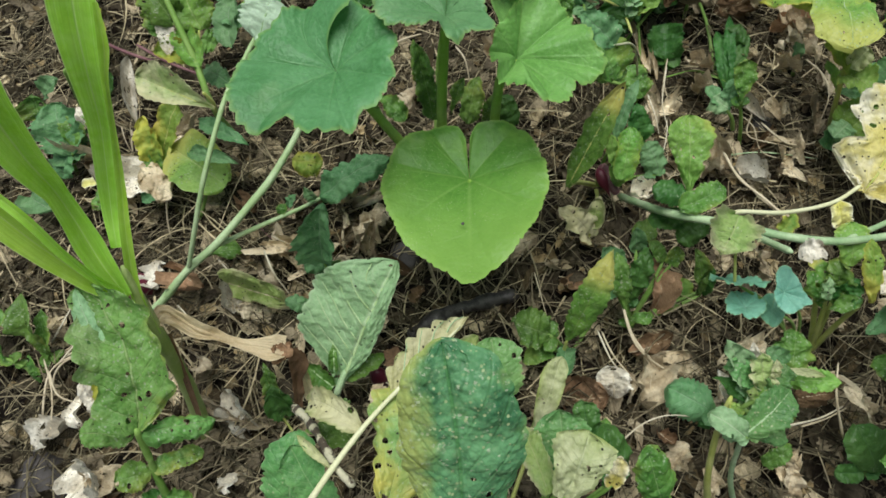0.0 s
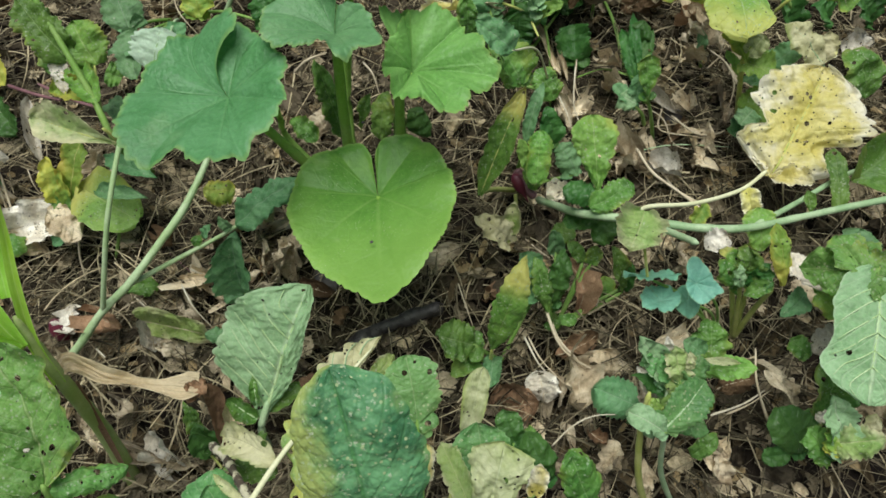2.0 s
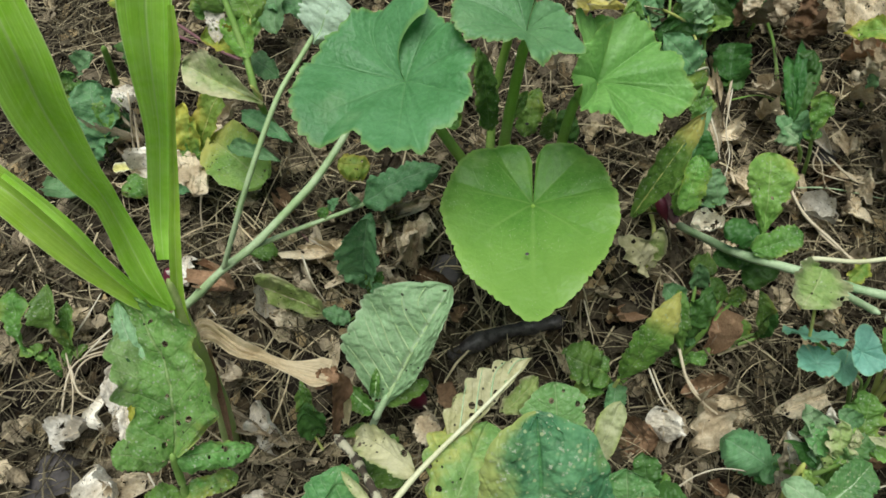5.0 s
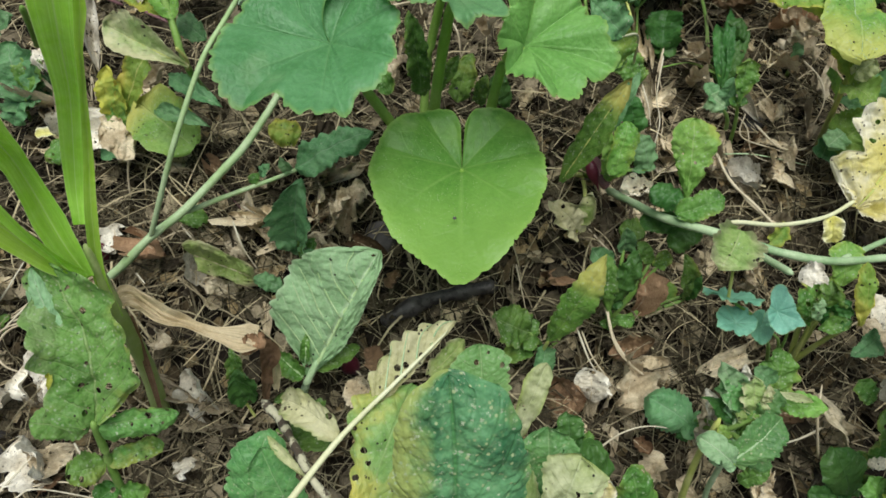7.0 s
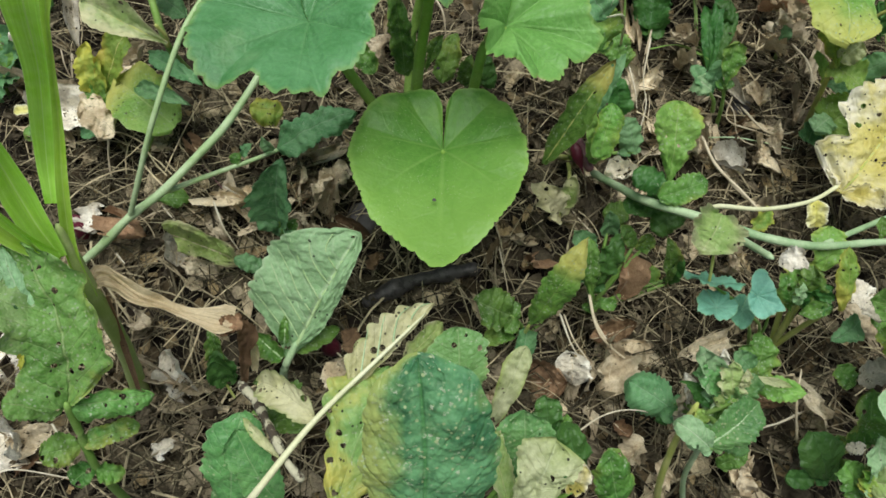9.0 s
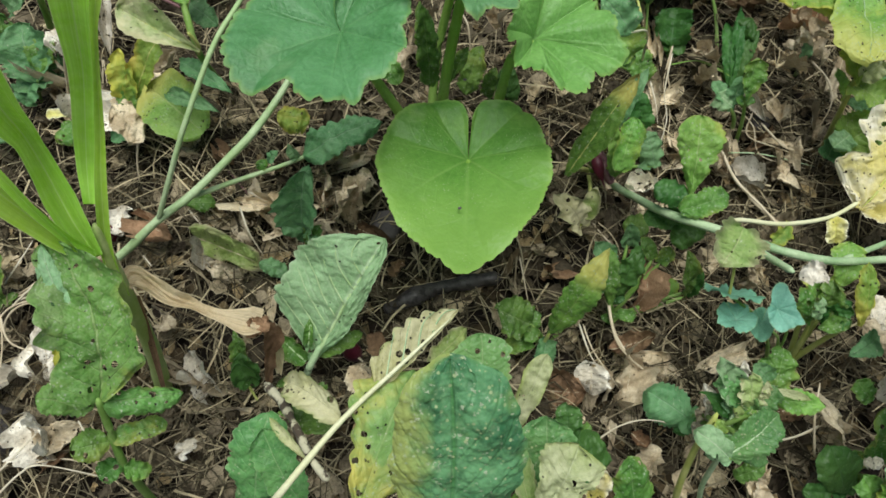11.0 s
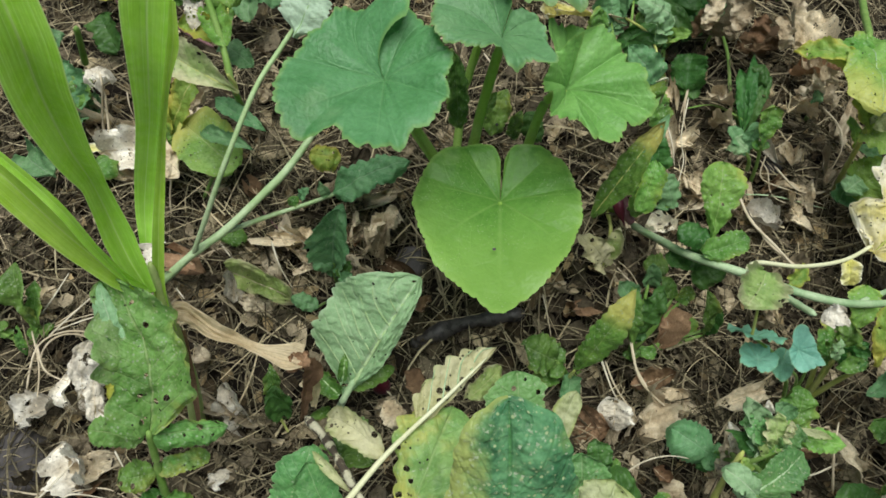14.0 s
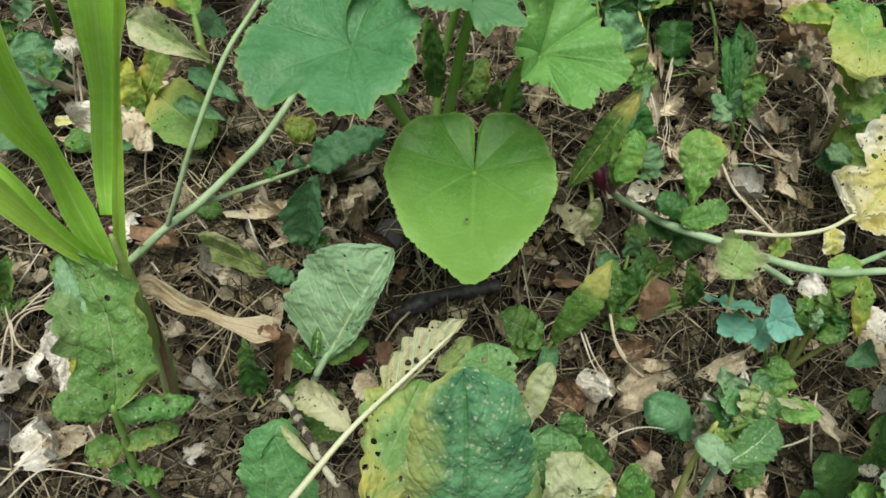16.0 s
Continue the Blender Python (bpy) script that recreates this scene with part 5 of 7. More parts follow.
leaf(clump, (0.178, 0.426, 0.05), (0.183, 0.434, 0.07), 0.0159, GREEN, shape="oblong", spin=False)
leaf(clump, (0.194, 0.409, 0.01), (0.192, 0.422, 0.03), 0.0198, LIME, shape="round", wave=0.03, teeth=0.0, crumple=0.03, spin=False, stalk=STEM, label="round smooth yellow-green seed leaf")
leaf(clump, (0.208, 0.405, 0.02), (0.197, 0.422, 0.08), 0.0196, GREEN, shape="lyrate", wave=0.25, spin=False)
leaf(clump, (0.21, 0.411, 0.02), (0.214, 0.415, 0.06), 0.0164, DARK, shape="oblong", spin=False)
dry_leaf((0.163, 0.442, 0.05), (0.169, 0.387, 0.02), 0.0192, RUSSET, "twisted brown leaf with a bleached rim", fold=0.7, arch=0.3)
dry_leaf((0.08, 0.437, 0.0), (0.062, 0.425, 0.01), 0.0232, RUSSET, "flat reddish-brown dead leaf half buried in straw", arch=0.1, shape="ovate")
dry_leaf((0.265, 0.442, 0.05), (0.263, 0.419, 0.03), 0.0308, TAN, "hanging curl of tan dead leaf", fold=0.5, arch=0.5)
speckled = thing("radish_plant", (0.123, 0.578, -0.01), "tall radish plant with leaves yellowing at the tips", "radish plant")
leaf(speckled, (0.074, 0.467, 0.13), (0.126, 0.519, 0.215), 0.0270, GREEN_TIP, shape="lance", lean=-0.04, fold=0.25, stalk=STEM_YELLOW, r=0.0022, spin=False, twist=0, nu=70, nv=23, wave=0.1, crumple=0.08, teeth=0.05, count=8, rib=0.0009, rib_mat=STEM_YELLOW, curl=0.3, label="long green leaf with a yellow tip")
leaf(speckled, (0.129, 0.547, 0.1), (0.154, 0.587, 0.15), 0.0162, TEAL, shape="lance", spin=False, label="narrow pale leaf")
leaf(speckled, (0.136, 0.513, 0.08), (0.146, 0.55, 0.12), 0.028, LIME, shape="oblong", spin=False, wave=0.1, label="hanging yellow-green leaf")
leaf(speckled, (0.137, 0.52, 0.06), (0.123, 0.541, 0.12), 0.0166, LIME, shape="oblong", spin=False)
leaf(speckled, (0.191, 0.566, 0.02), (0.177, 0.59, 0.05), 0.0311, TEAL, shape="round", spin=False)
leaf(speckled, (0.17, 0.597, 0.04), (0.164, 0.619, 0.08), 0.0263, DARK, shape="round", spin=False)
leaf(speckled, (0.1, 0.456, 0.06), (0.07, 0.465, 0.1), 0.0315, PALE, shape="ragged", wave=0.25, arch=0.35, stalk=STEM_YELLOW, spin=False, label="drooping cream leaf with brown patches")
leaf(speckled, (0.101, 0.463, 0.07), (0.109, 0.477, 0.1), 0.023, CREAM_TIP, shape="round", wave=0.2, stalk=None, spin=False)
tube(speckled, "root_neck", [(0.119, 0.549, 0.062), (0.127, 0.542, 0.055), (0.129, 0.531, 0.05), (0.137, 0.522, 0.045)], 0.0055, 0.0045, STEM_PURPLE)
root(speckled, (0.116, 0.545, 0.062), 0.0065, 0.035, direction=(0.3, -0.6, -0.45))

# ---- long leaning plant on the open side ----
leaning = thing("bolted_radish_plant", (0.148, 0.552, 0), "bolted radish plant with long pale stems leaning over the litter", "radish plant")
tube(leaning, "stem", [(0.14, 0.531, 0.03), (0.152, 0.481, 0.08), (0.164, 0.432, 0.13), (0.211, 0.398, 0.155), (0.253, 0.384, 0.155), (0.3, 0.384, 0.145), (0.36, 0.399, 0.13), (0.417, 0.408, 0.125), (0.497, 0.417, 0.12)], 0.0042, 0.0031, STEM_PALE, knots=0.15)
tube(leaning, "branch", [(0.207, 0.409, 0.15), (0.224, 0.423, 0.14), (0.273, 0.435, 0.12), (0.328, 0.459, 0.1), (0.363, 0.481, 0.1)], 0.0022, 0.002, STEM_CREAM, "cream stalk of the yellow leaf")
tube(leaning, "branch", [(0.307, 0.388, 0.14), (0.36, 0.42, 0.12), (0.404, 0.441, 0.12), (0.437, 0.453, 0.12)], 0.0028, 0.0024, STEM_PALE)
tube(leaning, "branch", [(0.212, 0.4, 0.15), (0.225, 0.373, 0.17), (0.234, 0.339, 0.2)], 0.0032, 0.0028, STEM_PALE)
blade(leaning, (0.36, 0.47, 0.1), (0.435, 0.563, 0.15), 0.1150, GOLD, shape="jagged", teeth=0.06, count=9, wave=0.12, arch=0.05, fold=0.08, roll=0, twist=0, hem=-0.04, nu=120, nv=45, crumple=0.07, pleat=0.03, lats=6, rib=0.0012, rib_mat=STEM_YELLOW, spin=False, halves=(0.92, 1.0), label="big yellow leaf peppered with black specks", curl=0.3)
blade(leaning, (0.373, 0.481, 0.102), (0.35, 0.507, 0.105), 0.0264, GOLD, shape="ovate", wave=0.15, spin=False, crumple=0.1, teeth=0.1, count=5, twist=0)
blade(leaning, (0.361, 0.47, 0.1), (0.397, 0.453, 0.105), 0.0249, GOLD, shape="ragged", wave=0.2, spin=False, crumple=0.12, teeth=0.1, twist=0)
blade(leaning, (0.42, 0.438, 0.12), (0.503, 0.487, 0.14), 0.0703, GREEN, shape="ovate", nu=36, label="broad green leaf")
blade(leaning, (0.362, 0.297, 0.2), (0.327, 0.205, 0.165), 0.0677, SAGE, shape="oblong", arch=0.12, wave=0.04, twist=0, roll=0, nu=70, nv=27, pleat=0.008, lats=8, ribs=6, rib=0.0014, teeth=0.012, crumple=0.05, hem=0, curl=-0.3, rib_mat=STEM_MINT, label="large hanging green leaf with pale veins", spin=False)
blade(leaning, (0.374, 0.283, 0.2), (0.31, 0.316, 0.185), 0.047, SPOTTED, shape="ragged", teeth=0.08, nu=60, nv=25, twist=0, curl=-0.4, label="yellow-green side lobe", spin=False)
blade(leaning, (0.352, 0.277, 0.195), (0.341, 0.331, 0.2), 0.0374, SPOTTED, shape="obovate", teeth=0.06, curl=0.2, spin=False)
blade(leaning, (0.321, 0.298, 0.17), (0.341, 0.286, 0.15), 0.0164, LIME, shape="oblong", spin=False)
blade(leaning, (0.413, 0.374, 0.08), (0.421, 0.398, 0.1), 0.0441, TEAL, shape="round", spin=False)
blade(leaning, (0.18, 0.436, 0.15), (0.181, 0.488, 0.2), 0.0421, LIME, shape="obovate", arch=0.1, fold=0.15, wave=0.06, nu=60, nv=21, spin=False, twist=0, label="green leaf with two side lobes")
blade(leaning, (0.176, 0.433, 0.15), (0.15, 0.45, 0.15), 0.0267, DARK, shape="round", spin=False)
blade(leaning, (0.169, 0.422, 0.15), (0.211, 0.436, 0.16), 0.0227, GREEN, shape="oblong", spin=False)
blade(leaning, (0.198, 0.44, 0.11), (0.151, 0.448, 0.1), 0.0225, DARK, shape="oblong")
blade(leaning, (0.2, 0.431, 0.12), (0.175, 0.419, 0.1), 0.0254, DARK, shape="oblong")
blade(leaning, (0.17, 0.464, 0.05), (0.145, 0.472, 0.05), 0.0244, GREEN, shape="round")
blade(leaning, (0.201, 0.376, 0.2), (0.183, 0.346, 0.19), 0.0418, CREAM_TIP, shape="round", arch=0.2, fold=0.2, crumple=0.1, spin=False, twist=0, label="curled yellow-green leaf with a papery rim")
blade(leaning, (0.24, 0.337, 0.195), (0.258, 0.343, 0.2), 0.0217, WHITE, shape="ragged", arch=0.5, fold=0.7, crumple=0.2, spin=False, label="shrivelled papery leaf")
blade(leaning, (0.276, 0.438, 0.08), (0.295, 0.457, 0.09), 0.0181, TURNING, shape="round")
blade(leaning, (0.339, 0.443, 0.08), (0.334, 0.46, 0.1), 0.0212, GOLD, shape="oblong")
blade(leaning, (0.315, 0.374, 0.12), (0.318, 0.408, 0.14), 0.0262, LIME, shape="round", wave=0.15, spin=False)
blade(leaning, (0.369, 0.402, 0.12), (0.367, 0.42, 0.14), 0.0114, GREEN, shape="lyrate")
blade(leaning, (0.398, 0.408, 0.12), (0.407, 0.466, 0.14), 0.0191, GREEN, shape="oblong")

# ---- nasturtium ----
nasturtium = thing("nasturtium_plant", (0.29, 0.344, -0.005), "nasturtium seedling with round blue-green leaves on thin stalks", "nasturtium plant")
palm(nasturtium, (0.205, 0.342, 0.15), (0.2, 0.319, 0.162), (0.1, 0.75, 0.66), ((-150, 0.017), (-100, 0.024), (-70, 0.025), (-25, 0.022), (0, 0.023), (25, 0.021), (70, 0.026), (100, 0.022), (150, 0.017)), NASTURTIUM, closed=True, sink=0.004, teeth=0.05, count=9, wave=0.07, folds=0.002, rings=12, spokes=90, label="blue-green round leaf seen edge-on")
palm(nasturtium, (0.213, 0.33, 0.13), (0.221, 0.313, 0.128), (0.05, 0.25, 0.97), ((-129, 0.0180), (-92, 0.0197), (-50, 0.0172), (-5, 0.0172), (30, 0.0156), (73, 0.0180), (144, 0.0164), (190, 0.0164)), NASTURTIUM, closed=True, sink=0.004, teeth=0.06, count=9, wave=0.08, folds=0.002, rings=12, spokes=90)
palm(nasturtium, (0.24, 0.332, 0.15), (0.265, 0.324, 0.14), (-0.1, -0.5, 0.86), ((-178, 0.0088), (-130, 0.0104), (-90, 0.0136), (-63, 0.0184), (-30, 0.0176), (-8, 0.0192), (0, 0.0240), (8, 0.0192), (30, 0.0136), (60, 0.0136), (90, 0.0176), (117, 0.0232), (135, 0.0192), (155, 0.0104)), NASTURTIUM, closed=True, sink=0.006, teeth=0.05, count=9, wave=0.05, folds=0.003, rings=12, spokes=90, soft_edge=6, label="pale blue-green leaf with a star of veins")
palm(nasturtium, (0.238, 0.333, 0.12), (0.233, 0.316, 0.116), (0.276, -0.276, 0.921), ((-144, 0.014), (-85, 0.012), (-28, 0.016), (4, 0.018), (45, 0.012), (145, 0.012), (188, 0.014)), NASTURTIUM, closed=True, sink=0.003, teeth=0.05, count=6, wave=0.05, folds=0.002, rings=8, spokes=48)
for top in ((0.205, 0.342, 0.15), (0.213, 0.33, 0.13), (0.24, 0.332, 0.15), (0.238, 0.333, 0.12)):
    tube(nasturtium, "stalk", [origin(nasturtium), (np.array(top) + origin(nasturtium)) / 2 + np.array((0.006, 0, 0.02)), np.array(top) - np.array((0, 0, 0.002))], 0.0015, 0.0012, STEM)
tube(nasturtium, "stalk", [(0.202, 0.342, 0.15), (0.199, 0.348, 0.17), (0.198, 0.358, 0.185)], 0.0014, 0.0012, STEM_YELLOW)

# ---- radish clump in front ----
front = thing("radish_plant", (0.199, 0.196, -0.005), "bushy radish plant with crinkled pale green leaves", "radish plant")
tube(front, "stem", [(0.187, 0.2, -0.01), (0.174, 0.207, 0.06), (0.172, 0.223, 0.12), (0.177, 0.237, 0.16)], 0.0034, 0.0024, STEM_YELLOW)
tube(front, "stem", [(0.211, 0.2, -0.01), (0.193, 0.208, 0.06), (0.19, 0.219, 0.12), (0.193, 0.241, 0.15)], 0.0026, 0.002, STEM_PALE)
FRONT_FOOT = (0.185, 0.236, 0.13)
leaf(front, (0.19, 0.264, 0.06), (0.152, 0.285, 0.07), 0.0375, TEAL, shape="round", wave=0.1, crumple=0.08, curl=-0.3, label="broad dull green leaf", foot=FRONT_FOOT, spin=False)
leaf(front, (0.191, 0.272, 0.05), (0.177, 0.258, 0.05), 0.0215, DARK, shape="oblong", foot=FRONT_FOOT, spin=False)
leaf(front, (0.194, 0.252, 0.15), (0.174, 0.269, 0.19), 0.0238, SAGE, shape="ragged", wave=0.28, teeth=0.08, crumple=0.2, label="crinkled pale green leaf", foot=FRONT_FOOT, spin=False)
leaf(front, (0.201, 0.25, 0.15), (0.175, 0.258, 0.18), 0.0213, GREEN_FLECKED, shape="ragged", wave=0.3, teeth=0.08, crumple=0.18, foot=FRONT_FOOT, spin=False)
leaf(front, (0.203, 0.25, 0.13), (0.173, 0.25, 0.16), 0.0193, DARK, shape="ragged", wave=0.3, teeth=0.08, crumple=0.15, foot=FRONT_FOOT, spin=False)
leaf(front, (0.202, 0.242, 0.16), (0.199, 0.263, 0.18), 0.0242, CREAM_TIP, shape="ragged", wave=0.32, teeth=0.08, crumple=0.2, label="crinkled leaf with cream edges", foot=FRONT_FOOT, spin=False)
leaf(front, (0.206, 0.24, 0.16), (0.221, 0.257, 0.17), 0.0218, GREEN_FLECKED, shape="ragged", wave=0.3, teeth=0.08, crumple=0.18, foot=FRONT_FOOT, spin=False)
leaf(front, (0.184, 0.234, 0.15), (0.171, 0.217, 0.16), 0.0151, LIME, shape="ragged", wave=0.25, crumple=0.15, foot=FRONT_FOOT, spin=False)
leaf(front, (0.178, 0.203, 0.17), (0.215, 0.233, 0.18), 0.0304, GREEN_FLECKED, shape="round", wave=0.07, crumple=0.08, fold=0.25, rib=0.0011, nu=60, nv=23, twist=0, label="pale folded leaf", foot=FRONT_FOOT, spin=False)
leaf(front, (0.199, 0.229, 0.14), (0.224, 0.228, 0.16), 0.0247, GREEN, shape="round", wave=0.12, crumple=0.1, twist=0, foot=FRONT_FOOT, spin=False)
leaf(front, (0.19, 0.214, 0.15), (0.218, 0.209, 0.14), 0.0166, GREEN_FLECKED, shape="round", wave=0.15, crumple=0.1, foot=FRONT_FOOT, spin=False)
leaf(front, (0.179, 0.2, 0.17), (0.154, 0.216, 0.18), 0.0208, SAGE, shape="round", wave=0.16, crumple=0.1, arch=0.25, curl=0.9, teeth=0.03, label="pale rounded leaf curling over", foot=FRONT_FOOT, spin=False)
leaf(front, (0.19, 0.218, 0.16), (0.165, 0.205, 0.16), 0.014, SAGE, shape="oblong", wave=0.15, crumple=0.1, arch=0.2, foot=FRONT_FOOT, spin=False)
leaf(front, (0.245, 0.276, 0.1), (0.249, 0.305, 0.13), 0.0404, GREEN, shape="ragged", wave=0.18, crumple=0.12, nu=56, nv=23, teeth=0.07, twist=0, label="crinkled dark green leaf", foot=FRONT_FOOT, spin=False)
leaf(front, (0.238, 0.281, 0.12), (0.222, 0.291, 0.13), 0.0183, TEAL, shape="round", wave=0.15, foot=FRONT_FOOT, spin=False)
leaf(front, (0.23, 0.262, 0.13), (0.27, 0.255, 0.14), 0.0196, LIME, shape="lance", fold=0.5, wave=0.2, twist=0, label="yellow-green leaf with a cream rim", foot=FRONT_FOOT, spin=False)
leaf(front, (0.225, 0.263, 0.15), (0.255, 0.256, 0.15), 0.0069, PALE_GREEN, shape="lance", fold=0.3, wave=0.2, stalk=None, spin=False)
leaf(front, (0.199, 0.272, 0.15), (0.199, 0.276, 0.17), 0.0146, WHITE, shape="ragged", crumple=0.2, label="withered whitish leaf", stalk=None, spin=False)
leaf(front, (0.191, 0.258, 0.1), (0.178, 0.267, 0.14), 0.0164, WHITE, shape="ragged", crumple=0.2, stalk=None, spin=False)
leaf(front, (0.19, 0.251, 0.06), (0.183, 0.27, 0.12), 0.0162, TAN, shape="ragged", crumple=0.22, wave=0.4, label="twisted tan withered leaf hanging by the stem", stalk=None, spin=False)
leaf(front, (0.229, 0.225, 0.06), (0.253, 0.209, 0.03), 0.0173, TAN, shape="ragged", crumple=0.2, wave=0.35, stalk=None, spin=False)
leaf(front, (0.208, 0.247, 0.17), (0.21, 0.257, 0.18), 0.0083, PALE_GREEN, shape="ragged", crumple=0.2, stalk=None, spin=False)
leaf(front, (0.221, 0.218, 0.06), (0.24, 0.224, 0.08), 0.0162, GREEN, shape="oblong", crumple=0.15, stalk=None, spin=False)

# ---- plants beside the clump ----
beside = thing("radish_plant", (0.314, 0.345, -0.005), "radish plant with fanned yellow-green stalks", "radish plant")
tube(beside, "petiole", [(0.306, 0.346, 0.01), (0.311, 0.343, 0.07), (0.317, 0.34, 0.11)], 0.003, 0.002, STEM_YELLOW)
tube(beside, "petiole", [(0.306, 0.346, 0.01), (0.298, 0.348, 0.07), (0.296, 0.356, 0.1)], 0.003, 0.002, STEM_YELLOW)
tube(beside, "petiole", [(0.306, 0.346, 0.01), (0.298, 0.366, 0.07), (0.293, 0.385, 0.11)], 0.003, 0.002, STEM_YELLOW)
tube(beside, "petiole", [(0.306, 0.346, 0.01), (0.309, 0.36, 0.07), (0.319, 0.379, 0.1)], 0.003, 0.002, STEM_YELLOW)
leaf(beside, (0.289, 0.344, 0.1), (0.277, 0.362, 0.13), 0.022, GREEN, shape="lyrate", wave=0.3, teeth=0.1, stalk=None, spin=False)
leaf(beside, (0.3, 0.35, 0.1), (0.298, 0.366, 0.14), 0.0333, GREEN, shape="ragged", wave=0.35, teeth=0.12, crumple=0.2, stalk=None, spin=False)
leaf(beside, (0.3, 0.35, 0.1), (0.314, 0.352, 0.13), 0.0282, DARK, shape="ragged", wave=0.35, teeth=0.12, crumple=0.2, stalk=None, spin=False)
leaf(beside, (0.291, 0.337, 0.11), (0.316, 0.341, 0.12), 0.0148, GREEN, shape="lance", wave=0.2, arch=0.3, stalk=None, spin=False)
leaf(beside, (0.286, 0.34, 0.12), (0.285, 0.349, 0.14), 0.0127, SAGE, shape="ragged", wave=0.3, stalk=None, spin=False)
leaf(beside, (0.292, 0.362, 0.12), (0.279, 0.376, 0.13), 0.0138, GREEN_TIP, shape="oblong", stalk=None, spin=False)
leaf(beside, (0.322, 0.336, 0.12), (0.319, 0.376, 0.16), 0.0198, TURNING, shape="lance", stalk=None, spin=False, label="yellow and brown leaf")
leaf(beside, (0.329, 0.361, 0.13), (0.349, 0.324, 0.13), 0.024, WHITE, shape="ragged", crumple=0.25, stalk=None, spin=False, label="crumpled whitish leaf end")
leaf(beside, (0.349, 0.359, 0.08), (0.389, 0.343, 0.06), 0.0244, TAN, shape="ragged", crumple=0.2, stalk=None, spin=False, label="bleached curled leaf")
leaf(beside, (0.349, 0.338, 0.1), (0.319, 0.317, 0.1), 0.0216, TEAL, shape="ovate", stalk=None, spin=False)
leaf(beside, (0.348, 0.334, 0.12), (0.366, 0.316, 0.11), 0.0181, LIME, shape="oblong", stalk=None, spin=False)
leaf(beside, (0.334, 0.281, 0.1), (0.364, 0.29, 0.11), 0.0237, WHITE, shape="ragged", crumple=0.14, arch=0.15, curl=-0.3, normal=(-0.3, 0, 1), label="grey-white crumpled leaf", stalk=None, spin=False)
leaf(beside, (0.335, 0.281, 0.09), (0.32, 0.295, 0.1), 0.0191, GREEN, shape="oblong", stalk=None, spin=False)
low = thing("radish_plant", (0.354, 0.244, -0.005), "low radish plant with dark round and yellowing leaves", "radish plant")
leaf(low, (0.317, 0.213, 0.05), (0.299, 0.242, 0.08), 0.0354, DARK, shape="round", wave=0.05, crumple=0.06, teeth=0.025, twist=0, curl=-0.2, spin=False)
leaf(low, (0.306, 0.213, 0.05), (0.282, 0.213, 0.05), 0.0172, DARK, shape="oblong", spin=False)
leaf(low, (0.35, 0.247, 0.04), (0.347, 0.273, 0.1), 0.0444, GREEN, shape="round", stalk=STEM_YELLOW, r=0.0026, foot=(0.353, 0.251, 0.0), spin=False)
leaf(low, (0.319, 0.186, 0.11), (0.312, 0.222, 0.15), 0.0282, SAGE, shape="ragged", wave=0.25, teeth=0.1, spin=False, label="pale yellow-green lobed leaf")
leaf(low, (0.315, 0.188, 0.1), (0.299, 0.209, 0.12), 0.0266, GREEN, shape="round", wave=0.2, spin=False)
leaf(low, (0.31, 0.196, 0.12), (0.343, 0.188, 0.14), 0.0305, CREAM_TIP, shape="ragged", wave=0.25, teeth=0.1, spin=False, label="cream-yellow lobed leaf")
leaf(low, (0.31, 0.188, 0.12), (0.317, 0.202, 0.13), 0.0203, TURNING, shape="ragged", wave=0.3, spin=False)
leaf(low, (0.333, 0.236, 0.06), (0.345, 0.236, 0.07), 0.0133, WHITE, shape="ragged", crumple=0.2, stalk=None, spin=False)
leaf(low, (0.36, 0.231, 0.08), (0.385, 0.233, 0.1), 0.0203, TAN, shape="lance", crumple=0.25, wave=0.4, stalk=None, spin=False, label="twisted tan withered leaf")
leaf(low, (0.345, 0.202, 0.1), (0.354, 0.213, 0.12), 0.0165, PALE, shape="lance", crumple=0.2, stalk=None, spin=False)

# ---- plants at the back ----
back = thing("radish_plant", (0.399, 0.626, -0.01), "spindly radish plant with yellowing upper leaves", "radish plant")
tube(back, "stem", [(0.399, 0.626, -0.01), (0.383, 0.614, 0.05), (0.372, 0.606, 0.1), (0.369, 0.61, 0.13)], 0.0035, 0.0025, STEM_YELLOW)
leaf(back, (0.37, 0.6, 0.13), (0.365, 0.64, 0.15), 0.0376, TURNING, shape="obovate", twist=0, wave=0.12, fold=0.3, spin=False, stalk=None, curl=0.4)
leaf(back, (0.373, 0.606, 0.132), (0.389, 0.615, 0.15), 0.0256, PALE_GREEN, shape="round", twist=0, spin=False, stalk=None, wave=0.2)
leaf(back, (0.368, 0.612, 0.12), (0.396, 0.585, 0.12), 0.0382, LIME, shape="round", arch=0.2, spin=False, stalk=None)
leaf(back, (0.402, 0.616, 0.1), (0.443, 0.628, 0.12), 0.033, TEAL, shape="ovate", spin=False, stalk=None)
leaf(back, (0.382, 0.616, 0.08), (0.36, 0.632, 0.12), 0.014, LIME, shape="lance", spin=False, stalk=None)
leaf(back, (0.376, 0.616, 0.09), (0.411, 0.608, 0.08), 0.0177, TEAL, shape="lance", spin=False, stalk=None)
leaf(back, (0.383, 0.583, 0.05), (0.416, 0.594, 0.09), 0.0511, LIME, shape="round", spin=False, stalk=None)
leaf(back, (0.379, 0.584, 0.03), (0.388, 0.6, 0.05), 0.0428, TEAL, shape="round", spin=False, stalk=None)
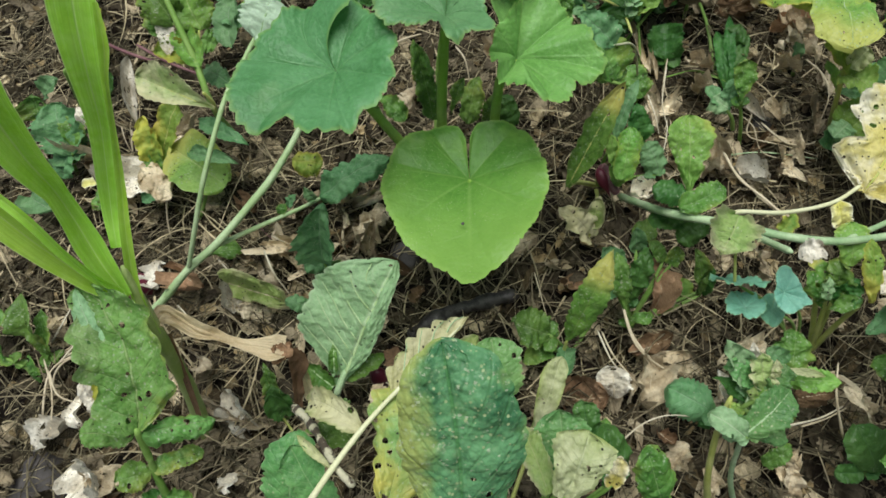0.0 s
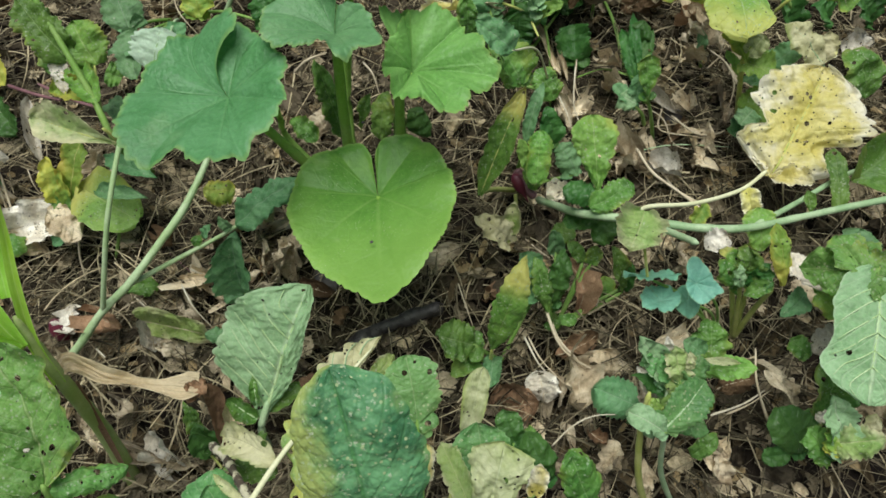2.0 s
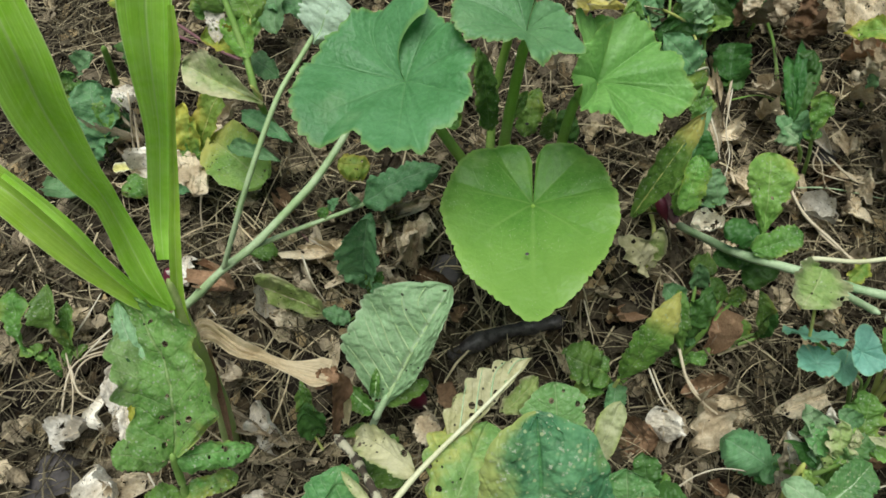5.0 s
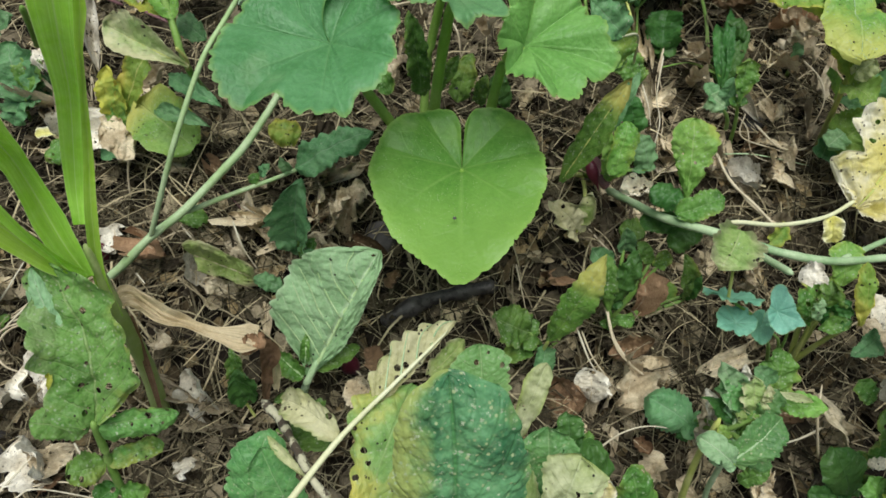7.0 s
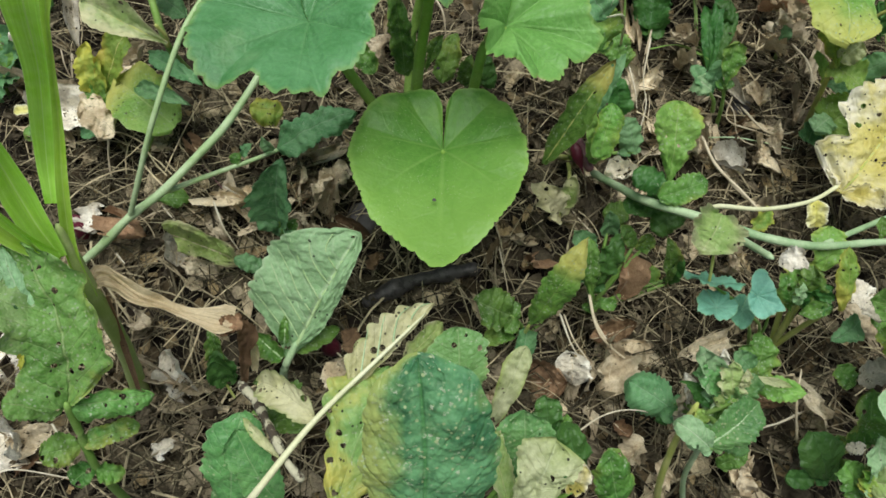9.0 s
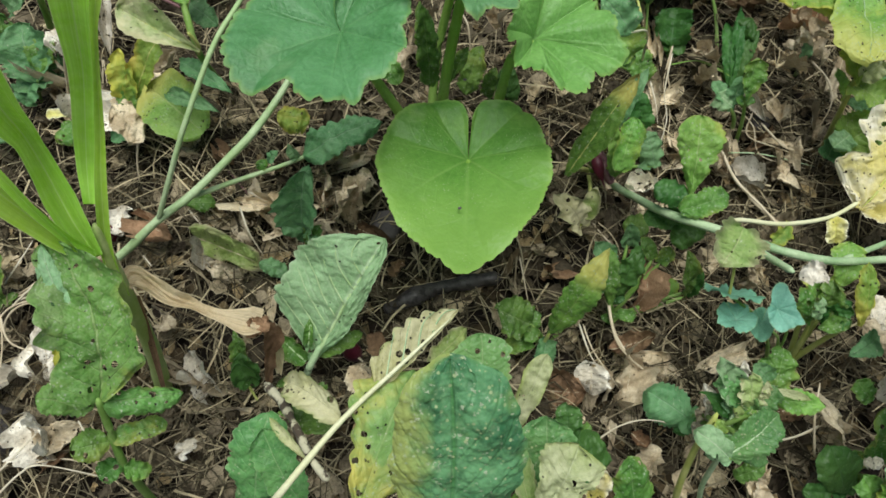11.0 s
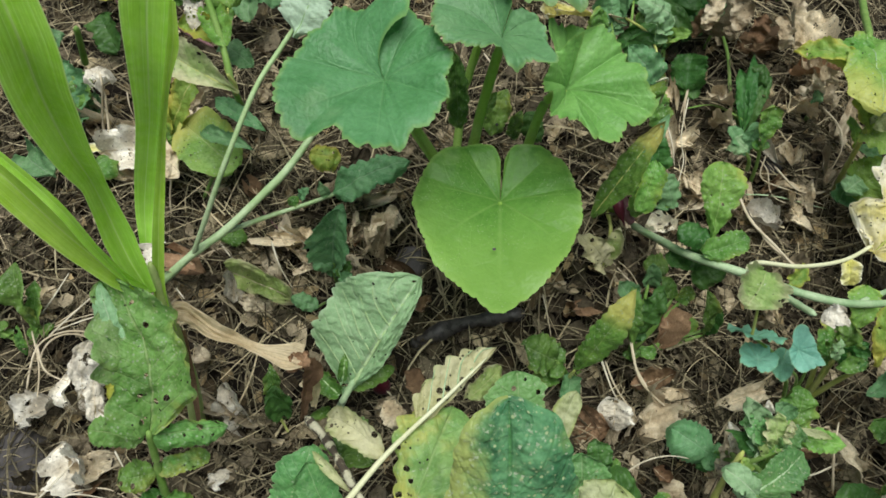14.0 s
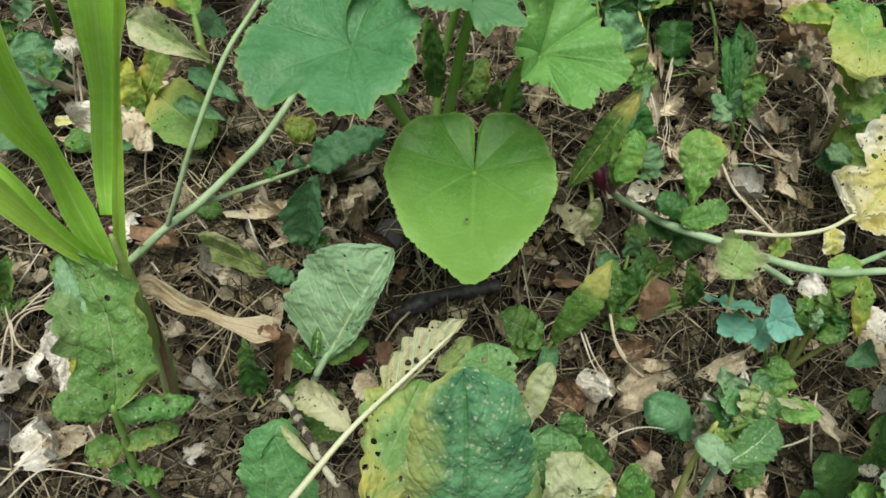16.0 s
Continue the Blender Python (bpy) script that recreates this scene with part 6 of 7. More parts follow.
leaf(back, (0.372, 0.576, 0.06), (0.389, 0.588, 0.07), 0.0277, SAGE, shape="round", spin=False, stalk=None)
leaf(back, (0.417, 0.599, 0.08), (0.428, 0.613, 0.1), 0.0282, GREEN, shape="oblong", spin=False, stalk=None)
leaf(back, (0.45, 0.594, 0.12), (0.414, 0.617, 0.16), 0.0391, PALE, shape="ragged", rib=0.001, rib_mat=STEM_PALE, label="cream withered leaf", spin=False, stalk=None)
leaf(back, (0.45, 0.598, 0.12), (0.462, 0.619, 0.14), 0.0228, PALE, shape="ragged", spin=False, stalk=None)
leaf(back, (0.447, 0.615, 0.1), (0.473, 0.613, 0.12), 0.0194, GOLD, shape="oblong", spin=False, stalk=None)
tube(back, "stem", [(0.521, 0.64, 0.0), (0.476, 0.623, 0.08), (0.428, 0.616, 0.15)], 0.002, 0.0015, STEM_PALE)
upper = thing("radish_plant", (0.457, 0.897, -0.01), "radish plant with a wide leaf turning yellow and cream", "radish plant")
leaf(upper, (0.348, 0.649, 0.185), (0.288, 0.675, 0.165), 0.0252, TURNING, shape="lance", arch=0.2, fold=0.3, label="long yellowing leaf edge", spin=False, stalk=None, twist=0)
leaf(upper, (0.369, 0.704, 0.17), (0.355, 0.584, 0.185), 0.0764, LIME_TIP, shape="tongue", nu=60, nv=29, arch=0.12, crumple=0.07, wave=0.08, twist=0, teeth=0.03, halves=(0.8, 1.0), curl=-0.4, label="wide yellow-green leaf with a bleached rim", spin=False, stalk=None, rib=0.0009)
leaf(upper, (0.368, 0.671, 0.178), (0.319, 0.664, 0.175), 0.0346, GREEN_TIP, shape="oblong", twist=0, spin=False, stalk=None)
leaf(upper, (0.342, 0.657, 0.17), (0.369, 0.631, 0.16), 0.0158, WHITE, shape="lance", crumple=0.2, spin=False, stalk=None)
tube(upper, "stem", [(0.511, 1.009, 0.0), (0.443, 0.854, 0.08), (0.372, 0.7, 0.17)], 0.005, 0.004, STEM)
tube(upper, "stem", [(0.422, 0.671, 0.13), (0.432, 0.665, 0.15), (0.454, 0.666, 0.16)], 0.002, 0.0018, STEM_YELLOW)
leaf(upper, (0.448, 0.665, 0.16), (0.512, 0.679, 0.14), 0.0257, SAGE, shape="oblong", arch=0.3, rib=0.0009, label="arching green leaf with a pale midrib", spin=False, stalk=None)
leaf(upper, (0.477, 0.678, 0.15), (0.502, 0.659, 0.13), 0.0384, LIME, shape="round", rib=0.0009, rib_mat=STEM_CREAM, spin=False, stalk=None)
tube(upper, "stem", [(0.461, 0.707, 0.1), (0.441, 0.72, 0.14), (0.413, 0.721, 0.18)], 0.0024, 0.002, STEM)
leaf(upper, (0.518, 0.802, 0.05), (0.49, 0.8, 0.09), 0.0384, DARK, shape="round", spin=False, stalk=None)
leaf(upper, (0.543, 0.81, 0.05), (0.53, 0.805, 0.09), 0.0546, TEAL, shape="round", spin=False, stalk=None)
leaf(upper, (0.561, 0.79, 0.06), (0.541, 0.785, 0.1), 0.0494, GREEN, shape="round", spin=False, stalk=None)
leaf(upper, (0.583, 0.782, 0.06), (0.572, 0.776, 0.1), 0.0465, DARK, shape="round", spin=False, stalk=None)
leaf(upper, (0.482, 0.726, 0.05), (0.466, 0.738, 0.09), 0.0362, DARK, shape="round", spin=False, stalk=None)
leaf(upper, (0.536, 0.741, 0.04), (0.515, 0.74, 0.07), 0.0421, DARK, shape="round", spin=False, stalk=None)
leaf(upper, (0.525, 0.602, 0.05), (0.507, 0.626, 0.1), 0.055, GREEN, shape="round", spin=False, stalk=None)
leaf(upper, (0.574, 0.72, 0.05), (0.553, 0.727, 0.09), 0.045, DARK, shape="round", spin=False, stalk=None)
leaf(upper, (0.472, 0.809, 0.04), (0.469, 0.804, 0.08), 0.0428, DARK, shape="round", spin=False, stalk=None)
dry_leaf((0.546, 0.7, 0.02), (0.576, 0.706, 0.04), 0.0328, WHITE, "bleached withered leaf in the litter", arch=0.3)

# stems and dark leaves rise out of view, added to shade the litter
far = thing("bolted_radish_plant", (0.386, 0.971, -0.01), "bolted radish plant with brown withered leaves and unseen dark ones added for shade", "radish plant")
tube(far, "stem", [(0.386, 0.971, -0.01), (0.349, 0.886, 0.1), (0.313, 0.801, 0.22), (0.283, 0.777, 0.3)], 0.0045, 0.003, STEM)
tube(far, "stem", [(0.307, 0.955, -0.01), (0.28, 0.896, 0.1), (0.24, 0.834, 0.22)], 0.004, 0.003, STEM)
for a, b, w, m in (((0.349, 0.886, 0.1), (0.273, 0.786, 0.15), 0.05, DARK), ((0.336, 0.853, 0.14), (0.356, 0.808, 0.13), 0.05, DARK), ((0.265, 0.875, 0.14), (0.191, 0.787, 0.18), 0.05, DARK),
                   ((0.342, 0.87, 0.12), (0.333, 0.891, 0.05), 0.024, BROWN), ((0.283, 0.899, 0.08), (0.272, 0.901, 0.03), 0.024, BROWN),
                   ((0.285, 0.911, 0.08), (0.309, 0.908, 0.03), 0.03, TAN), ((0.357, 0.889, 0.08), (0.39, 0.885, 0.03), 0.03, TAN)):
    blade(far, a, b, w, m, shape="ragged", arch=0.2, crumple=0.16)
blade(far, (0.245, 0.814, 0.12), (0.232, 0.796, 0.08), 0.0256, TAN, shape="ragged", arch=0.2, crumple=0.22, wave=0.35, crease=0.4)
blade(far, (0.271, 0.797, 0.13), (0.264, 0.772, 0.1), 0.0278, TAN, shape="ragged", arch=0.2, crumple=0.22, wave=0.35, crease=0.4)
blade(far, (0.291, 0.786, 0.12), (0.289, 0.771, 0.09), 0.0254, RUSSET, shape="ragged", arch=0.2, crumple=0.22, wave=0.35, crease=0.4)
blade(far, (0.314, 0.783, 0.12), (0.321, 0.756, 0.09), 0.0220, TAN, shape="ragged", arch=0.2, crumple=0.22, wave=0.35, crease=0.4)
blade(far, (0.238, 0.819, 0.1), (0.225, 0.805, 0.06), 0.0190, BROWN, shape="ragged", arch=0.2, crumple=0.22, wave=0.35, crease=0.4)
blade(far, (0.346, 0.716, 0.1), (0.349, 0.727, 0.05), 0.0190, TAN, shape="ragged", arch=0.2, crumple=0.22, wave=0.35, crease=0.4)
blade(far, (0.364, 0.723, 0.1), (0.377, 0.723, 0.06), 0.0209, TAN, shape="ragged", arch=0.2, crumple=0.22, wave=0.35, crease=0.4)
sprout = thing("radish_seedling", (0.297, 0.626, -0.01), "small radish seedling with a single upright leaf", "seedling")
leaf(sprout, (0.274, 0.612, 0.085), (0.276, 0.635, 0.125), 0.0263, GREEN, shape="obovate", fold=0.2, spin=False)
leaf(sprout, (0.26, 0.612, 0.075), (0.241, 0.632, 0.09), 0.0204, TEAL, shape="ragged", spin=False, foot=(0.28, 0.619, 0.03))
leaf(sprout, (0.264, 0.614, 0.075), (0.269, 0.63, 0.1), 0.0193, TEAL, shape="oblong", stalk=None, spin=False)
leaf(sprout, (0.263, 0.611, 0.075), (0.246, 0.619, 0.085), 0.024, SAGE, shape="oblong", stalk=None, spin=False)
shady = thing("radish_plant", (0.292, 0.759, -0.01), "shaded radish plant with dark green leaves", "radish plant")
for a, b, w in (((0.294, 0.69, 0.02), (0.317, 0.745, 0.06), 0.022), ((0.287, 0.691, 0.02), (0.28, 0.755, 0.06), 0.022), ((0.289, 0.686, 0.02), (0.297, 0.773, 0.07), 0.02),
                ((0.281, 0.882, 0.02), (0.27, 0.905, 0.05), 0.025)):
    leaf(shady, a, b, w * 0.75, DARK, shape="lance")
leaf(shady, (0.293, 0.736, 0.03), (0.305, 0.749, 0.07), 0.0309, DARK, shape="round")
leaf(shady, (0.225, 0.751, 0.02), (0.23, 0.79, 0.045), 0.0516, DARK, shape="round", foot=(0.228, 0.759, -0.01), label="dark round leaf")
leaf(shady, (0.372, 0.723, 0.03), (0.371, 0.741, 0.06), 0.0153, TEAL, shape="lance", foot=(0.387, 0.743, -0.01))

thicket = thing("radish_plant", (0.141, 0.753, -0.01), "leafy radish plant with blue-green and dark leaves", "radish plant")
leaf(thicket, (0.088, 0.726, 0.09), (0.09, 0.737, 0.15), 0.0234, GREEN, shape="oblong", fold=0.3, label="narrow upright leaf")
leaf(thicket, (0.12, 0.56, 0.22), (0.087, 0.574, 0.25), 0.0319, TEAL, shape="ovate", foot=(0.183, 0.707, 0.03), r=0.001, stalk=STEM_CREAM, label="pale blue-green leaf with a white midrib")
leaf(thicket, (0.135, 0.617, 0.12), (0.113, 0.645, 0.16), 0.0461, GREEN, shape="round")
leaf(thicket, (0.182, 0.774, 0.09), (0.147, 0.783, 0.12), 0.0430, SAGE, shape="ragged")
leaf(thicket, (0.176, 0.793, 0.07), (0.204, 0.807, 0.1), 0.0571, DARK, shape="lyrate")
leaf(thicket, (0.167, 0.792, 0.03), (0.148, 0.821, 0.05), 0.0487, DARK, shape="round")
leaf(thicket, (0.125, 0.817, 0.06), (0.114, 0.854, 0.09), 0.0544, TEAL, shape="round")
leaf(thicket, (0.228, 0.847, 0.03), (0.226, 0.898, 0.06), 0.0684, DARK, shape="round")
leaf(thicket, (0.167, 0.908, 0.03), (0.155, 0.945, 0.06), 0.0545, DARK, shape="round")
leaf(thicket, (0.186, 0.678, 0.03), (0.17, 0.702, 0.06), 0.0341, GREEN, shape="oblong")
leaf(thicket, (0.266, 0.85, 0.06), (0.256, 0.862, 0.07), 0.0225, TEAL, shape="round", foot=(0.269, 0.86, -0.01))
tube(thicket, "stem", [(0.184, 0.697, 0), (0.192, 0.757, 0.03), (0.186, 0.796, 0.08)], 0.0018, 0.0015, STEM)
tube(thicket, "stem", [(0.129, 0.852, 0.05), (0.163, 0.783, 0.08), (0.174, 0.735, 0.08)], 0.0018, 0.0015, STEM_YELLOW)

# ---- leaves beside the thicket ----
leaf(thicket, (0.189, 0.78, 0.1), (0.145, 0.77, 0.14), 0.0376, SAGE, shape="ragged", rib=0.0008, spin=False)
leaf(thicket, (0.182, 0.77, 0.08), (0.211, 0.766, 0.1), 0.0202, LIME, shape="lance", spin=False)
leaf(thicket, (0.133, 0.638, 0.1), (0.11, 0.67, 0.14), 0.037, GREEN, shape="ragged", spin=False)
leaf(thicket, (0.154, 0.76, 0.06), (0.157, 0.771, 0.09), 0.0446, DARK, shape="round", spin=False)
leaf(thicket, (0.201, 0.831, 0.05), (0.207, 0.846, 0.1), 0.0648, DARK, shape="round", spin=False)
leaf(thicket, (0.127, 0.839, 0.06), (0.138, 0.844, 0.1), 0.0399, TEAL, shape="round", spin=False)
leaf(thicket, (0.175, 0.857, 0.05), (0.164, 0.852, 0.1), 0.0438, GREEN, shape="round", spin=False)

# ---- plants beyond the squash and on the corn's far side ----
beyond = thing("radish_plant", (-0.318, 0.97, -0.01), "radish plant with limp grey-green leaves", "radish plant")
leaf(beyond, (-0.355, 0.883, 0.05), (-0.372, 0.937, 0.08), 0.0548, TEAL, shape="round")
leaf(beyond, (-0.293, 0.814, 0.06), (-0.362, 0.81, 0.08), 0.0399, TEAL, shape="ovate", stalk=STEM_PALE)
leaf(beyond, (-0.327, 0.771, 0.06), (-0.326, 0.832, 0.09), 0.0370, TEAL, shape="oblong")
leaf(beyond, (-0.352, 0.789, 0.05), (-0.37, 0.791, 0.06), 0.0331, GREEN, shape="oblong")
leaf(beyond, (-0.158, 0.853, 0.05), (-0.168, 0.887, 0.08), 0.0521, DARK, shape="ragged")
leaf(beyond, (-0.26, 0.889, 0.05), (-0.258, 0.922, 0.08), 0.0456, TURNING, shape="round")
leaf(beyond, (-0.294, 0.859, 0.04), (-0.29, 0.887, 0.05), 0.0304, TEAL, shape="round")
leaf(beyond, (-0.135, 0.966, 0.03), (-0.156, 0.987, 0.05), 0.0562, DARK, shape="round")
tube(beyond, "stem", [(-0.242, 0.905, 0.02), (-0.216, 0.907, 0.06), (-0.191, 0.911, 0.1)], 0.0035, 0.003, STEM_PALE)
tube(beyond, "stem", [(-0.504, 0.802, 0.05), (-0.466, 0.78, 0.05), (-0.426, 0.761, 0.05)], 0.0025, 0.002, STEM_PURPLE)
leaf(beyond, (-0.524, 0.826, 0.03), (-0.551, 0.868, 0.05), 0.0415, TURNING, shape="oblong", stalk=None)
leaf(beyond, (-0.494, 0.744, 0.02), (-0.524, 0.789, 0.04), 0.0364, DARK, shape="oblong", stalk=None)

outer = thing("radish_plant", (-0.523, 0.628, -0.01), "radish plant with crinkled grey-green leaves", "radish plant")
leaf(outer, (-0.496, 0.608, 0.05), (-0.516, 0.657, 0.09), 0.0612, TEAL, shape="ragged", wave=0.15, nu=60, teeth=0.1, spin=False)
blade(outer, (-0.49, 0.612, 0.06), (-0.489, 0.652, 0.08), 0.0317, GREEN, shape="round", spin=False)
blade(outer, (-0.497, 0.624, 0.055), (-0.475, 0.631, 0.06), 0.0228, TEAL, shape="round", spin=False)
blade(outer, (-0.514, 0.59, 0.03), (-0.503, 0.611, 0.05), 0.035, TEAL, shape="round", spin=False)
blade(outer, (-0.552, 0.672, 0.05), (-0.554, 0.681, 0.08), 0.0425, GREEN, shape="round", spin=False)
blade(outer, (-0.553, 0.698, 0.06), (-0.53, 0.706, 0.08), 0.0314, TEAL, shape="round", spin=False)
blade(outer, (-0.537, 0.556, 0.04), (-0.49, 0.522, 0.05), 0.0439, TEAL, shape="ragged", spin=False)
blade(outer, (-0.495, 0.647, 0.04), (-0.475, 0.623, 0.04), 0.0274, TEAL, shape="round", spin=False)
blade(outer, (-0.461, 0.583, 0.03), (-0.486, 0.577, 0.03), 0.0118, GOLD, shape="oblong", spin=False)
blade(outer, (-0.473, 0.569, 0.02), (-0.444, 0.548, 0.03), 0.0329, GREEN, shape="ragged", spin=False)
tube(outer, "stem", [(-0.528, 0.718, 0.02), (-0.515, 0.706, 0.06), (-0.492, 0.679, 0.12)], 0.0045, 0.0035, STEM)
edge = thing("radish_plant", (-0.471, 0.354, -0.01), "small radish plant with folded green leaves", "radish plant")
leaf(edge, (-0.461, 0.356, 0.02), (-0.479, 0.395, 0.08), 0.0338, GREEN, shape="lyrate", fold=0.5, r=0.002)
leaf(edge, (-0.466, 0.353, 0.02), (-0.463, 0.391, 0.06), 0.0189, GREEN, shape="lance", stalk=None)
leaf(edge, (-0.471, 0.332, 0.01), (-0.475, 0.348, 0.04), 0.0110, GREEN, shape="lance", stalk=None)
leaf(edge, (-0.511, 0.354, 0.02), (-0.522, 0.402, 0.06), 0.0331, GREEN, shape="lyrate")
tiny = thing("radish_seedling", (-0.214, 0.296, -0.01), "tiny dark green seedling among straw", "seedling")
leaf(tiny, (-0.209, 0.289, 0.01), (-0.213, 0.302, 0.05), 0.0235, DARK, shape="round")
leaf(tiny, (-0.21, 0.299, 0.03), (-0.216, 0.317, 0.06), 0.0168, GREEN, shape="oblong", stalk=None)
tube(tiny, "stem", [(-0.2, 0.275, 0.005), (-0.211, 0.288, 0.015), (-0.226, 0.302, 0.02)], 0.0014, 0.0012, STEM_YELLOW)

# ---- dead leaves, stick, stones and loose stems on the ground ----

dry_leaf((0.146, 0.289, 0.012), (0.139, 0.34, 0.02), 0.0337, shape="ragged")
dry_leaf((0.34, 0.268, 0.01), (0.327, 0.325, 0.02), 0.0457, arch=0.4)
dry_leaf((0.31, 0.327, 0.01), (0.337, 0.316, 0.03), 0.0273)
dry_leaf((-0.239, 0.269, 0.005), (-0.267, 0.313, 0.025), 0.0270, WHITE, "bleached papery leaf specked with black on the straw", roll=10)
dry_leaf((-0.236, 0.267, 0.004), (-0.201, 0.27, 0.006), 0.0140, TAN)
dry_leaf((-0.368, 0.211, 0.005), (-0.402, 0.246, 0.02), 0.0418, WHITE, "torn bleached leaf on dark soil")
dry_leaf((-0.264, 0.219, 0), (-0.249, 0.231, 0.01), 0.0177, WHITE, "scrap of bleached leaf on the straw")
dry_leaf((-0.367, 0.446, 0), (-0.375, 0.478, 0.01), 0.0244, WHITE, "pale papery leaf specked with black", arch=0.1)
dry_leaf((-0.238, 0.401, 0.01), (-0.273, 0.409, 0.02), 0.0208, TAN)
dry_leaf((-0.362, 0.718, 0.02), (-0.404, 0.606, 0.01), 0.0338, TAN, "broad withered tan leaf")
dry_leaf((-0.459, 0.598, 0.005), (-0.377, 0.608, 0.02), 0.0505, WHITE, "broad withered tan leaf", arch=0.3)
dry_leaf((-0.44, 0.67, 0.02), (-0.452, 0.745, 0.06), 0.0145, WHITE, "curled pale leaf edge standing in the litter", fold=0.9, shape="lance", arch=0.4)
dry_leaf((-0.493, 0.622, 0.02), (-0.455, 0.617, 0.04), 0.0327, TAN)
dry_leaf((-0.479, 0.589, 0.01), (-0.436, 0.553, 0.02), 0.0295, TAN)

dry_leaf((0.147, 0.354, 0), (0.179, 0.361, 0.01), 0.0193, BROWN, "flat reddish-brown dead leaf half buried in straw", arch=0.1, shape="ovate")
dry_leaf((0.067, 0.43, 0), (0.086, 0.433, 0.01), 0.0143, BROWN, "small brown dead leaf", shape="ovate")
dry_leaf((-0.079, 0.418, 0), (-0.074, 0.434, 0.01), 0.0155, BROWN, "small brown dead leaf", shape="ovate", arch=0.1)
dry_leaf((0.165, 0.395, 0.005), (0.175, 0.419, 0.03), 0.0288, TAN, fold=0.6)
dry_leaf((0.28, 0.427, 0.005), (0.284, 0.453, 0.02), 0.0239, TAN, fold=0.6)
dry_leaf((-0.173, 0.546, 0.01), (-0.139, 0.557, 0.02), 0.0292, TAN)
dry_leaf((-0.143, 0.481, 0.01), (-0.117, 0.528, 0.02), 0.0381, TAN)
dry_leaf((-0.168, 0.53, 0.005), (-0.18, 0.481, 0.005), 0.0271, TAN)
dry_leaf((0.005, 0.47, 0), (0.046, 0.49, 0.02), 0.0305, TAN)
dry_leaf((-0.109, 0.293, 0.005), (-0.1, 0.317, 0.02), 0.0328, TAN)
dry_leaf((0.275, 0.567, 0), (0.31, 0.555, 0.015), 0.0252, TAN, "pale tan dead leaf lying flat")
dry_leaf((0.362, 0.835, 0.01), (0.4, 0.779, 0.02), 0.0410, TAN, "heap of crumpled tan dead leaf")
dry_leaf((0.345, 0.764, 0.01), (0.4, 0.751, 0.02), 0.0163, TAN)
dry_leaf((0.19, 0.799, 0.01), (0.202, 0.705, 0.02), 0.0120, TAN, fold=0.7)
dry_leaf((0.231, 0.676, 0.005), (0.2, 0.66, 0.015), 0.0230, TAN)
dry_leaf((0.342, 0.642, 0.005), (0.309, 0.61, 0.01), 0.0153, BROWN, "small brown dead leaf")
dry_leaf((0.426, 0.743, 0.01), (0.399, 0.665, 0.015), 0.0122, TAN, fold=0.8)
dry_leaf((0.334, 0.608, 0.005), (0.335, 0.561, 0.01), 0.0114, TAN, fold=0.6)
dry_leaf((0.402, 0.37, 0.01), (0.382, 0.398, 0.04), 0.0280, TAN, fold=0.5)
dry_leaf((0.258, 0.236, 0.01), (0.26, 0.218, 0.02), 0.0180, TAN, "scrap of dry leaf on the straw")
dry_leaf((0.155, 0.23, 0.005), (0.17, 0.248, 0.02), 0.0209, TAN, fold=0.5)
dry_leaf((0.18, 0.216, 0.005), (0.192, 0.229, 0.02), 0.0186, TAN, fold=0.5)
dry_leaf((-0.355, 0.966, 0.005), (-0.297, 0.949, 0.01), 0.0247, BROWN, "brown dead leaf lying flat", shape="ovate", arch=0.1)
dry_leaf((-0.603, 1.027, 0.005), (-0.556, 1.021, 0.01), 0.0307, BROWN, "brown dead leaf lying flat", shape="ovate", arch=0.1)
dry_leaf((0.052, 0.839, 0.04), (0.078, 0.826, 0.08), 0.0251, GOLD, "curled yellow leaf tip", fold=0.6)

stick = thing("stick", (-0.043, 0.404, 0), "dark weathered stick lying on the straw", "stick")
tube(stick, "wood", [(-0.09, 0.377, 0.003), (-0.071, 0.387, 0.01), (-0.043, 0.401, 0.012), (-0.011, 0.411, 0.012), (0.025, 0.422, 0.008)], 0.0085, 0.0078, BARK, knots=0.4)
pebble("pebble", (0.328, 0.659, -0.005), (0.013, 0.011, 0.009), STONE_DARK, "dark pebble among straw")
pebble("clod", (-0.454, 0.233, -0.015), (0.03, 0.035, 0.018), STONE_DARK, "dark soil clod")
pebble("clod", (-0.1, 0.479, -0.005), (0.018, 0.022, 0.012), STONE_DARK, "dark soil clod")


def loose(points, r, material=STEM_DRY, label="thin dry stem lying on the litter"):
    ob = thing("twig", points[0], label, "twig", "loose twigs")
    tube(ob, "stem", points, r * 0.75, r * 0.4, material, knots=0.3)


loose([(0.108, 0.244, 0.05), (0.128, 0.256, 0.06), (0.152, 0.261, 0.065), (0.192, 0.261, 0.05)], 0.0012, STEM_WHITE)
loose([(0.264, 0.254, 0.05), (0.285, 0.259, 0.055), (0.312, 0.273, 0.05)], 0.0014)
loose([(0.106, 0.369, 0.02), (0.114, 0.344, 0.02), (0.127, 0.322, 0.02), (0.149, 0.295, 0.012)], 0.0014)
loose([(0.132, 0.397, 0.02), (0.132, 0.36, 0.035), (0.142, 0.342, 0.03), (0.162, 0.322, 0.02)], 0.0022)
loose([(0.043, 0.441, 0.02), (0.049, 0.408, 0.02), (0.054, 0.388, 0.01)], 0.0012)
